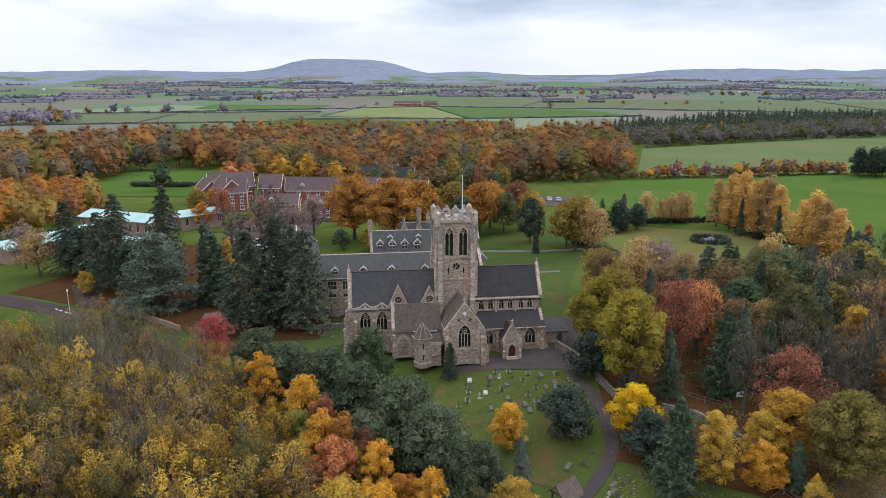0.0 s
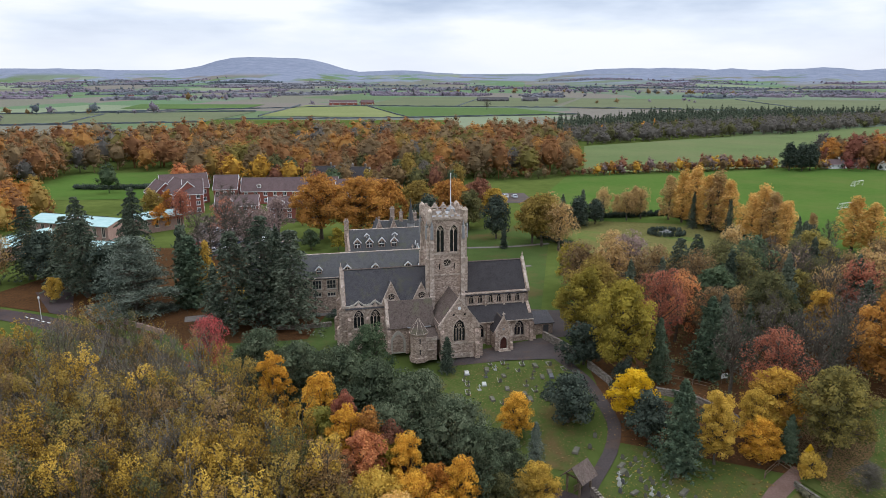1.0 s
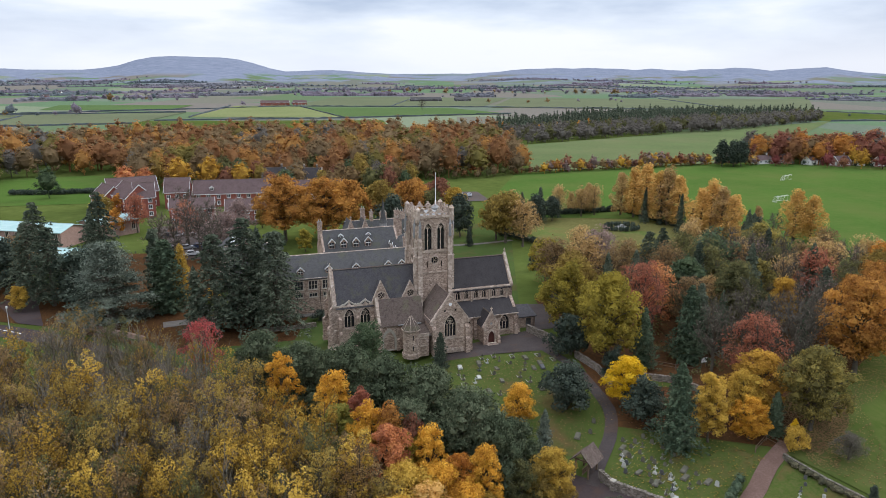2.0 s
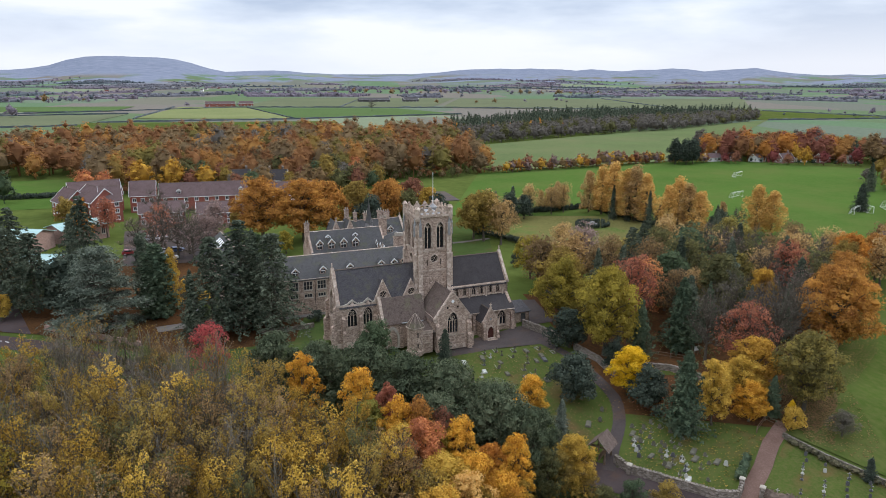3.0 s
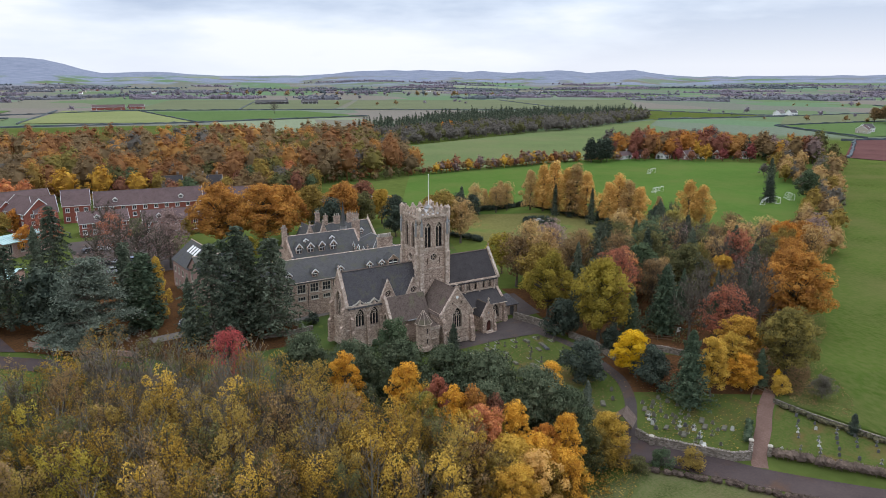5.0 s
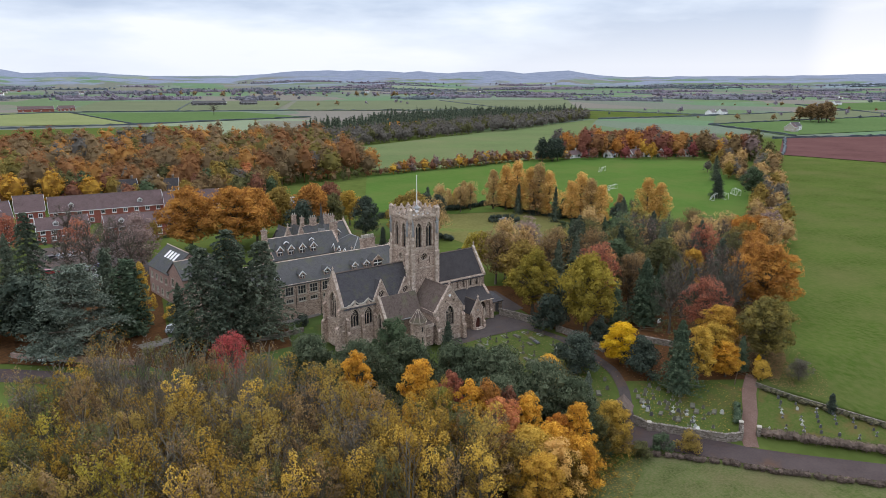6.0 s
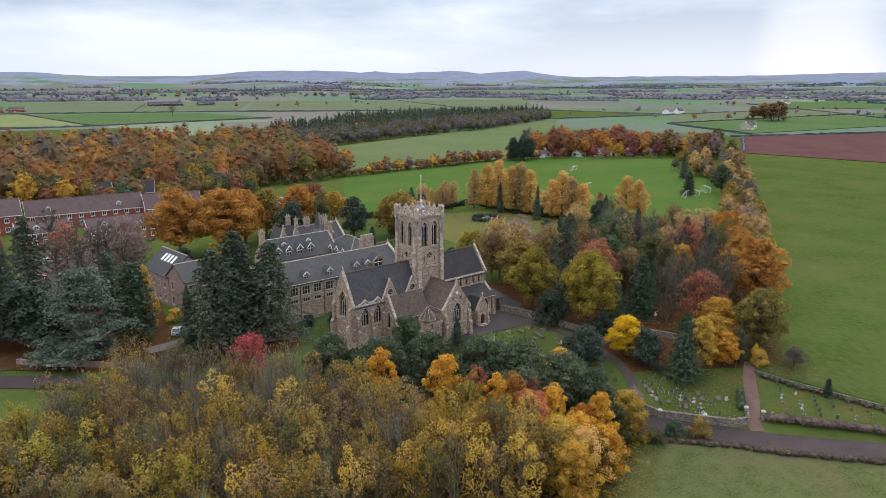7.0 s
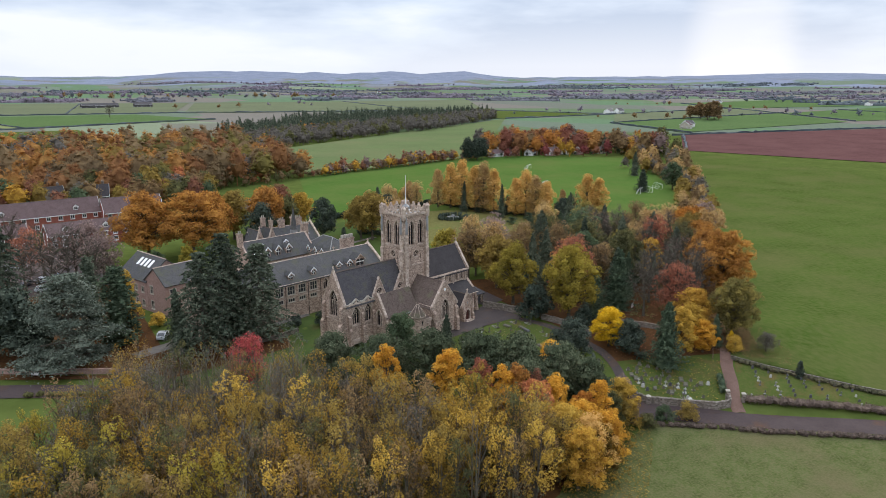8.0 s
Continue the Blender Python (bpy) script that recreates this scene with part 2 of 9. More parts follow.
WOOD_LEAF = {
    "rust": leaves("wood_rust", (0.1805, 0.0884, 0.0449), (0.2565, 0.1269, 0.0586), (0.3420, 0.1768, 0.0781), 0.16, 0.42, 0.14),
    "brown": leaves("wood_brown", (0.1564, 0.1100, 0.0640), (0.2162, 0.1500, 0.0820), (0.2852, 0.2000, 0.1050), 0.16, 0.42, 0.14),
    "oak": leaves("wood_oak", (0.2610, 0.1283, 0.0483), (0.3600, 0.1805, 0.0604), (0.4590, 0.2517, 0.0805), 0.16, 0.42, 0.14),
    "bare": leaves("wood_bare", (0.1235, 0.1100, 0.0954), (0.1568, 0.1400, 0.1193), (0.1995, 0.1750, 0.1504), 0.16, 0.42, 0.14),
    "olive_gold": leaves("wood_olive_gold", (0.1400, 0.1150, 0.0439), (0.2000, 0.1650, 0.0549), (0.2800, 0.2250, 0.0683), 0.16, 0.42, 0.14),
    "ochre": leaves("wood_ochre", (0.2200, 0.1450, 0.0488), (0.3000, 0.2000, 0.0610), (0.4000, 0.2700, 0.0793), 0.16, 0.42, 0.14),
    "orange": leaves("wood_orange", (0.3420, 0.1520, 0.0429), (0.4500, 0.2042, 0.0537), (0.5400, 0.2755, 0.0697), 0.16, 0.42, 0.14),
    "olive": leaves("wood_olive", (0.0900, 0.0900, 0.0415), (0.1300, 0.1250, 0.0549), (0.1800, 0.1700, 0.0732), 0.16, 0.42, 0.14),
    "crimson": leaves("wood_crimson", (0.1748, 0.0700, 0.0495), (0.2392, 0.0966, 0.0660), (0.3036, 0.1328, 0.0859), 0.16, 0.42, 0.14),
    "russet": leaves("wood_russet", (0.2340, 0.1040, 0.0537), (0.3060, 0.1352, 0.0664), (0.3870, 0.1872, 0.0859), 0.16, 0.42, 0.14)}
BARK = surface("bark", [(0.3, (0.045, 0.035, 0.026)), (0.7, (0.11, 0.09, 0.07))], 2.0, (0.15, 0.14, 0.11), 9.0, 0.5, bump=0.5)
BARK_PALE = surface("bark_pale", [(0.3, (0.12, 0.105, 0.08)), (0.7, (0.24, 0.21, 0.17))], 2.0, (0.08, 0.07, 0.05), 9.0, 0.5)
GRASS = surface("meadow_grass", [(0.3, (0.0334, 0.0583, 0.0105)), (0.5, (0.0475, 0.0763, 0.0149)), (0.75, (0.0668, 0.0933, 0.0212))], 0.05, (0.0931, 0.0975, 0.0326), 1.1, 0.6, bump=0.3, bump_scale=3.0, patch=(0.0789, 0.0848, 0.0279), patch_scale=0.03, patch_at=(0.46, 0.7), fine_stretch=(1, 0.5, 1))
NEAR_GRASS = surface("rough_pasture", [(0.32, (0.0410, 0.0580, 0.0150)), (0.5, (0.0600, 0.0780, 0.0225)), (0.68, (0.0850, 0.0970, 0.0363))], 0.35, (0.1150, 0.1050, 0.0513), 2.6, 0.7, bump=0.5, bump_scale=2.5, patch=(0.0950, 0.0830, 0.0400), patch_scale=0.07, patch_at=(0.47, 0.66))
LAWN = surface("lawn_grass", [(0.3, (0.0340, 0.0600, 0.0163)), (0.7, (0.0560, 0.0860, 0.0250))], 0.12, (0.0720, 0.0780, 0.0275), 2.2, 0.5, patch=(0.1000, 0.0620, 0.0312), patch_scale=0.09, patch_at=(0.54, 0.72))
PITCH = surface("pitch_grass", [(0.3, (0.0454, 0.0890, 0.0180)), (0.7, (0.0648, 0.1124, 0.0237))], 0.018, (0.0810, 0.1166, 0.0315), 0.6, 0.4, patch=(0.0799, 0.1039, 0.0281), patch_scale=0.03, patch_at=(0.45, 0.7))
CHURCHYARD = surface("churchyard_grass", [(0.3, (0.0382, 0.0647, 0.0126)), (0.7, (0.0678, 0.0960, 0.0210))], 0.3, (0.1060, 0.0960, 0.0378), 2.5, 0.6, bump=0.4, patch=(0.1166, 0.0706, 0.0315), patch_scale=0.16, patch_at=(0.53, 0.68))
LITTER = surface("leaf_litter", [(0.3, (0.0337, 0.0196, 0.0122)), (0.7, (0.0729, 0.0374, 0.0190))], 0.25, (0.1234, 0.0576, 0.0204), 2.5, 0.6, bump=0.4)
ASPHALT = surface("asphalt", [(0.3, (0.046, 0.036, 0.034)), (0.7, (0.072, 0.058, 0.054))], 0.2, (0.095, 0.076, 0.068), 4.0, 0.35, rough=0.85, patch=(0.085, 0.052, 0.034), patch_scale=0.25, patch_at=(0.52, 0.7), spec=0.08)
ROAD = surface("road_asphalt", [(0.3, (0.0470, 0.0353, 0.0351)), (0.7, (0.0717, 0.0549, 0.0532))], 0.15, (0.0918, 0.0666, 0.0570), 3.0, 0.3, rough=0.9, patch=(0.0840, 0.0480, 0.0314), patch_scale=0.2, patch_at=(0.52, 0.7), spec=0.03)
GRAVEL = surface("gravel_path", [(0.3, (0.1275, 0.0788, 0.0634)), (0.7, (0.1955, 0.1275, 0.1044))], 0.3, (0.1020, 0.0585, 0.0396), 4.0, 0.5)
PAVING = surface("paving", [(0.3, (0.12, 0.105, 0.092)), (0.7, (0.19, 0.17, 0.15))], 0.5, (0.11, 0.09, 0.075), 4.0, 0.5)
PLOUGH = surface("ploughed_earth", [(0.3, (0.072, 0.034, 0.032)), (0.7, (0.108, 0.054, 0.050))], 0.03, (0.13, 0.07, 0.064), 0.8, 0.4, fine_stretch=(0.15, 2.5, 1))
STONE = masonry("grey_stone", [(0.0, (0.2196, 0.1567, 0.1195)), (0.35, (0.3271, 0.2372, 0.1829)), (0.7, (0.4197, 0.3116, 0.2431)), (1.0, (0.5369, 0.4118, 0.3296))], (3.0, 3.0, 5.0), (0.1268, 0.0868, 0.0634), 0.5)
DRESSED = masonry("dressed_stone", [(0.0, (0.3010, 0.2281, 0.1777)), (0.5, (0.4328, 0.3378, 0.2683)), (1.0, (0.5833, 0.4702, 0.3844))], (2.0, 2.0, 2.4), (0.1317, 0.0975, 0.0736), 0.5)
RUBBLE = masonry("rubble_wall_stone", [(0.0, (0.1105, 0.0902, 0.0702)), (0.5, (0.1870, 0.1558, 0.1287)), (1.0, (0.2890, 0.2460, 0.2106))], (2.6, 2.6, 5.0), (0.0765, 0.0656, 0.0468), 0.5)
DARK_RUBBLE = masonry("dark_wall_stone", [(0.0, (0.08, 0.068, 0.052)), (0.5, (0.135, 0.115, 0.092)), (1.0, (0.21, 0.185, 0.155))], (2.6, 2.6, 5.0), (0.06, 0.058, 0.036), 0.6)
BRICK = masonry("red_brick", [(0.0, (0.20, 0.062, 0.045)), (0.5, (0.27, 0.085, 0.062)), (1.0, (0.33, 0.115, 0.085))], (4.4, 4.4, 13.0), (0.14, 0.06, 0.05), 0.4, bump=0.2)
PALE_BRICK = masonry("buff_pink_brick", [(0.0, (0.24, 0.15, 0.12)), (0.5, (0.30, 0.195, 0.16)), (1.0, (0.37, 0.25, 0.21))], (4.4, 4.4, 13.0), (0.17, 0.12, 0.10), 0.4, bump=0.2)
SLATE = surface("blue_grey_slate", [(0.3, (0.0273, 0.0246, 0.0282)), (0.7, (0.0581, 0.0528, 0.0581))], 1.6, (0.1188, 0.1118, 0.1100), 4.2, 0.7, rough=0.7, bump=0.6, bump_scale=7.0, fine_stretch=(2.6, 2.6, 0.7), patch=(0.0748, 0.0704, 0.0396), patch_scale=0.6, patch_at=(0.53, 0.70), spec=0.08)
PALE_SLATE = surface("pale_grey_slate", [(0.3, (0.0385, 0.0370, 0.0380)), (0.7, (0.0681, 0.0651, 0.0669))], 1.2, (0.1110, 0.1073, 0.1026), 4.2, 0.6, rough=0.7, bump=0.6, bump_scale=7.0, fine_stretch=(2.6, 2.6, 0.7), patch=(0.0629, 0.0636, 0.0380), patch_scale=0.35, patch_at=(0.5, 0.66), spec=0.08)
DARK_SLATE = surface("dark_slate", [(0.3, (0.029, 0.025, 0.026)), (0.7, (0.050, 0.044, 0.045))], 0.7, (0.074, 0.066, 0.063), 5.0, 0.5, rough=0.7, bump=0.5, bump_scale=6.0, spec=0.08)
BROWN_TILE = surface("brown_tile", [(0.3, (0.062, 0.043, 0.037)), (0.7, (0.125, 0.09, 0.077))], 1.6, (0.18, 0.148, 0.122), 4.0, 0.5, rough=0.85, bump=0.5, bump_scale=6.0, patch=(0.10, 0.09, 0.056), patch_scale=0.4)
HOUSE_TILE = surface("mauve_house_tile", [(0.3, (0.082, 0.055, 0.053)), (0.7, (0.128, 0.088, 0.085))], 0.5, (0.16, 0.118, 0.112), 4.0, 0.45, rough=0.85, bump=0.4)
LEAD = surface("grey_lead", [(0.3, (0.20, 0.195, 0.19)), (0.7, (0.30, 0.295, 0.29))], 0.8, (0.16, 0.155, 0.145), 3.0, 0.5, rough=0.6, spec=0.3)
COPPER = surface("green_copper_sheet", [(0.3, (0.22, 0.36, 0.34)), (0.7, (0.31, 0.45, 0.43))], 0.15, (0.50, 0.60, 0.58), 1.5, 0.4, rough=0.6, fine_stretch=(0.2, 3, 1), spec=0.3)
WHITE = surface("white_paint", [(0.3, (0.70, 0.69, 0.67)), (0.7, (0.82, 0.81, 0.80))], 1.5, (0.6, 0.58, 0.55), 6.0, 0.3, rough=0.5, spec=0.4)
CREAM = surface("cream_stone", [(0.3, (0.3696, 0.3306, 0.2720)), (0.7, (0.4928, 0.4437, 0.3740))], 1.0, (0.2904, 0.2523, 0.2040), 5.0, 0.5)
WOOD = surface("weathered_oak", [(0.3, (0.10, 0.065, 0.042)), (0.7, (0.19, 0.13, 0.09))], 2.0, (0.24, 0.19, 0.14), 7.0, 0.4, fine_stretch=(1, 1, 0.2))
DARK_DOOR = surface("dark_door_oak", [(0.3, (0.075, 0.028, 0.022)), (0.7, (0.12, 0.05, 0.04))], 2.0, (0.05, 0.02, 0.02), 7.0, 0.4)
METAL = surface("painted_steel", [(0.3, (0.55, 0.55, 0.55)), (0.7, (0.68, 0.68, 0.68))], 2.0, (0.4, 0.4, 0.4), 8.0, 0.3, rough=0.45, spec=0.5)
GRANITE = surface("dark_granite", [(0.3, (0.04, 0.04, 0.045)), (0.7, (0.08, 0.08, 0.085))], 4.0, (0.16, 0.15, 0.15), 12.0, 0.4, rough=0.4, spec=0.5)
TOMB = surface("lichened_tombstone", [(0.3, (0.0936, 0.0875, 0.0660)), (0.7, (0.1800, 0.1645, 0.1287))], 1.5, (0.0792, 0.0735, 0.0495), 6.0, 0.5)
KERB_STONE = surface("pale_kerb_stone", [(0.3, (0.2380, 0.2253, 0.1886)), (0.7, (0.3570, 0.3400, 0.2952))], 1.5, (0.1700, 0.1615, 0.1230), 5.0, 0.5)
TOMB_WHITE = surface("white_marble_tomb", [(0.3, (0.36, 0.35, 0.32)), (0.7, (0.52, 0.51, 0.47))], 1.5, (0.3, 0.29, 0.25), 5.0, 0.5, spec=0.2)


def glass_dark(name, tone):
    m, nodes, links, bsdf = material(name)
    co = nodes.new("ShaderNodeTexCoord").outputs["Object"]
    r = ramp_of(nodes, [(0.3, tuple(0.5 * v for v in tone)), (0.7, tone)])
    links.new(noise_of(nodes, links, co, 2.5, 3.0), r.inputs["Fac"])
    links.new(r.outputs["Color"], bsdf.inputs["Base Color"])
    bsdf.inputs["Roughness"].default_value = 0.18
    bsdf.inputs["Specular IOR Level"].default_value = 0.5
    return m


GLASS = glass_dark("leaded_glass", (0.022, 0.022, 0.026))
PANE = glass_dark("window_glass", (0.04, 0.045, 0.05))

# ---- mesh building ----
class Shape:
    """Collects faces for one mesh."""

    def __init__(self):
        self.v, self.f = [], []

    def add(self, verts, faces):
        k = len(self.v)
        self.v += [tuple(p) for p in verts]
        self.f += [tuple(k + i for i in f) for f in faces]
        return self

    def box(self, x0, x1, y0, y1, z0, z1, inset=0.0):
        i = inset
        return self.add([(x0, y0, z0), (x1, y0, z0), (x1, y1, z0), (x0, y1, z0), (x0 + i, y0 + i, z1), (x1 - i, y0 + i, z1), (x1 - i, y1 - i, z1), (x0 + i, y1 - i, z1)],
                        [(0, 3, 2, 1), (4, 5, 6, 7), (0, 1, 5, 4), (1, 2, 6, 5), (2, 3, 7, 6), (3, 0, 4, 7)])

    def ring(self, x, y, steps, n=8, turn=0.0, cap=True):
        """A turned form: steps of (z, radius)."""
        vs, fs = [], []
        for z, r in steps:
            vs += [(x + r * math.cos(turn + 2 * math.pi * i / n), y + r * math.sin(turn + 2 * math.pi * i / n), z) for i in range(n)]
        for k in range(len(steps) - 1):
            fs += [(k * n + i, k * n + (i + 1) % n, (k + 1) * n + (i + 1) % n, (k + 1) * n + i) for i in range(n)]
        if cap:
            fs += [tuple(range(n))[::-1], tuple((len(steps) - 1) * n + i for i in range(n))]
        return self.add(vs, fs)

    def tube(self, pts, radii, n=5):
        pts = [Vector(p) for p in pts]
        vs, fs = [], []
        for i, p in enumerate(pts):
            d = (pts[min(i + 1, len(pts) - 1)] - pts[max(i - 1, 0)]).normalized()
            a = d.orthogonal().normalized()
            b = d.cross(a)
            vs += [p + radii[i] * (math.cos(2 * math.pi * k / n) * a + math.sin(2 * math.pi * k / n) * b) for k in range(n)]
        for i in range(len(pts) - 1):
            fs += [(i * n + k, i * n + (k + 1) % n, (i + 1) * n + (k + 1) % n, (i + 1) * n + k) for k in range(n)]
        return self.add(vs, fs)

    def slab(self, outer, holes, d0, d1, to):
        """A plate with holes: outlines in the plate's plane, from depth d0 to d1, laid into space by to(a, b, depth)."""
        loops = [outer] + list(holes)
        flat = [p for loop in loops for p in loop]
        tris = geometry.tessellate_polygon([[Vector((a, b, 0)) for a, b in loop] for loop in loops])
        n = len(flat)
        vs = [to(a, b, d0) for a, b in flat] + [to(a, b, d1) for a, b in flat]
        fs = [tuple(t) for t in tris] + [tuple(n + i for i in reversed(t)) for t in tris]
        k = 0
        for loop in loops:
            m = len(loop)
            fs += [(k + i, k + (i + 1) % m, n + k + (i + 1) % m, n + k + i) for i in range(m)]
            k += m
        return self.add(vs, fs)

    def mesh(self, name):
        me = bpy.data.meshes.new(name)
        me.from_pydata(self.v, [], self.f)
        me.validate()
        bm = bmesh.new()
        bm.from_mesh(me)
        bmesh.ops.recalc_face_normals(bm, faces=bm.faces)
        bm.to_mesh(me)
        bm.free()
        return me


def part(name, shape, mat, parent=None, label="", m=None):
    me = shape.mesh(name) if isinstance(shape, Shape) else shape
    if not me.materials:
        me.materials.append(mat)
    ob = new(name, me)
    if parent is not None:
        ob.parent = parent
    if m is not None:
        ob.matrix_basis = m
    return tagged(ob, label)


def thing(name, m, label, category, group=""):
    ob = new(name)
    ob.empty_display_size = 0.5
    ob.matrix_basis = m
    return tagged(ob, label, category, group)


# ---- ground ----
HILLS = [  # bearing, half-width in degrees, height, steepness
    (-7.0, 5.0, 90, 4), (-12.5, 3.2, 14, 2), (-22, 9, 24, 2), (2.5, 3.2, 24, 2), (-37, 8, 14, 2), (21.5, 5.6, 36, 4), (27.8, 0.7, 22, 2),
    (30.6, 2.6, 22, 2), (33.8, 1.9, 30, 2), (38.6, 2.6, 40, 2), (66, 10, 30, 2), (52, 6, 6, 2), (86, 9, 26, 2)]


def step(t):
    t = np.clip(t, 0, 1)
    return t * t * (3 - 2 * t)


def height(x, y):
    """The lie of the land: a slope down to the lane, flat fields, far hills."""
    x, y = np.asarray(x, float), np.asarray(y, float)
    q = y + 0.75 * x
    drop = 5.5 * step((x + 75) / 95) * (1 - step((x - 120) / 120))
    z = -1 - drop * (1 - np.clip((q - 88) / 38, 0, 1) ** 0.8) - 0.02 * np.clip(88 - q, 0, 60)
    r, b = np.hypot(x + 40, y), np.degrees(np.arctan2(x + 40, y))
    top = 48.0
    for at, w, hh, p in HILLS:
        top = top + hh * np.exp(-np.abs((b - at) / w) ** p)
    top = top + 1.6 * np.sin(b * 3.1) + 1.0 * np.sin(b * 7.7 + 1)
    rise = step((r - 2500) / 1900)
    roll = 4.0 * np.sin(x / 310 + 1) * np.sin(y / 270) * step((r - 1400) / 800)
    return z + roll + top * (0.85 * rise ** 1.6 + 0.15 * rise)


def hz(x, y):
    return float(height(x, y))


def ground_sheet():
    radii = list(np.arange(0, 170, 4.0))
    while radii[-1] < 4750:
        radii.append(min(4800, radii[-1] * 1.028 + 1))
    n = 300
    radii = np.array(radii[1:])
    ang = np.linspace(0, 2 * np.pi, n, endpoint=False)
    xs, ys = (radii[:, None] * np.sin(ang)).ravel(), (100 + radii[:, None] * np.cos(ang)).ravel()
    vs = np.stack([xs, ys, height(xs, ys)], 1)
    vs = np.vstack([vs, [[0, 100, hz(0, 100)]]])
    fs = [(k * n + i, k * n + (i + 1) % n, (k + 1) * n + (i + 1) % n, (k + 1) * n + i) for k in range(len(radii) - 1) for i in range(n)]
    fs += [(len(vs) - 1, (i + 1) % n, i) for i in range(n)]
    me = bpy.data.meshes.new("ground")
    me.from_pydata(vs.tolist(), [], fs)
    for p in me.polygons:
        p.use_smooth = True
    return me


def country():
    """Patchwork of far fields and woods for the ground sheet, with distance haze in their colours."""
    m, nodes, links, bsdf = material("country")
    co = nodes.new("ShaderNodeTexCoord").outputs["Object"]
    warp = nodes.new("ShaderNodeMapping")
    warp.inputs["Scale"].default_value = (0.0052, 0.0030, 0.0)
    warp.inputs["Rotation"].default_value = (0, 0, 0.35)
    links.new(co, warp.inputs["Vector"])
    v = nodes.new("ShaderNodeTexVoronoi")
    v.distance = "CHEBYCHEV"
    v.inputs["Scale"].default_value = 1.0
    links.new(warp.outputs[0], v.inputs["Vector"])
    sep = nodes.new("ShaderNodeSeparateColor")
    links.new(v.outputs["Color"], sep.inputs[0])
    # field tones greyed and lightened in place of haze
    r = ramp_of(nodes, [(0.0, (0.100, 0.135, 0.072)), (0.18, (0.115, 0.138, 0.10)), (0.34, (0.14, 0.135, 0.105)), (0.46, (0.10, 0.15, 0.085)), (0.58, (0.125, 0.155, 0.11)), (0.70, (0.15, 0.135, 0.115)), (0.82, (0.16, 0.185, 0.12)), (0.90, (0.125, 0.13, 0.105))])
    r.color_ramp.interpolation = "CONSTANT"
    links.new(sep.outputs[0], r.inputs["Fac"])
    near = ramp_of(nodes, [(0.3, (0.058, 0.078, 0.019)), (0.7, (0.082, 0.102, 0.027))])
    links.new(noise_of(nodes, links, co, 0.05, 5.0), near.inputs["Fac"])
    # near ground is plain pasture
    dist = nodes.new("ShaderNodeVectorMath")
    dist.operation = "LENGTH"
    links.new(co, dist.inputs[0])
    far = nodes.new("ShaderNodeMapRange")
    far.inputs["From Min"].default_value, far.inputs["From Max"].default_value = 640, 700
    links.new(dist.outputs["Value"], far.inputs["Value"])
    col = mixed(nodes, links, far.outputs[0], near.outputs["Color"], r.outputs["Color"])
    # woods on the far hills, their blue-grey painted as haze
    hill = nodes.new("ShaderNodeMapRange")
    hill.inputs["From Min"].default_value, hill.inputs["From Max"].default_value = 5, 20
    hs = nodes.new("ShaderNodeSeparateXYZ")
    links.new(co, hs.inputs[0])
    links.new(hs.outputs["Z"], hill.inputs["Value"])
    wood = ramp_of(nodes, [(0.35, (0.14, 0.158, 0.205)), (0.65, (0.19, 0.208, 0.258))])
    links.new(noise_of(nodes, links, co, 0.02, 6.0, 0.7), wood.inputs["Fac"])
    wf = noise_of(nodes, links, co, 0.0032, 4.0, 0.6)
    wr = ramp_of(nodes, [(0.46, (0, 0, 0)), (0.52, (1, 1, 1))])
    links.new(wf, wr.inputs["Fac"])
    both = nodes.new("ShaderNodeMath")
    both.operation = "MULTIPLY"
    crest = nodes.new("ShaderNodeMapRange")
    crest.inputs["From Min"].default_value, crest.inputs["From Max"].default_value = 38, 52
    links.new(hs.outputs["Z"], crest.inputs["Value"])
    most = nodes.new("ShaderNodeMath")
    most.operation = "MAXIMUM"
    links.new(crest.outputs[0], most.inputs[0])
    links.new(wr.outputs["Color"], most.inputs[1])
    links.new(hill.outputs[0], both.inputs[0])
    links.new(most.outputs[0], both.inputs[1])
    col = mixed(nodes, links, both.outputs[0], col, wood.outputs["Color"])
    fine = ramp_of(nodes, [(0.3, (0.85, 0.85, 0.85)), (0.7, (1.12, 1.12, 1.12))])
    links.new(noise_of(nodes, links, co, 0.3, 4.0, 0.6), fine.inputs["Fac"])
    col = mixed(nodes, links, 1.0, col, fine.outputs["Color"], "MULTIPLY")
    links.new(col, bsdf.inputs["Base Color"])
    bsdf.inputs["Roughness"].default_value = 0.95
    bsdf.inputs["Specular IOR Level"].default_value = 0.0
    return m


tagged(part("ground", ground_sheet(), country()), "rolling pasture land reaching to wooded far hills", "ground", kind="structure")


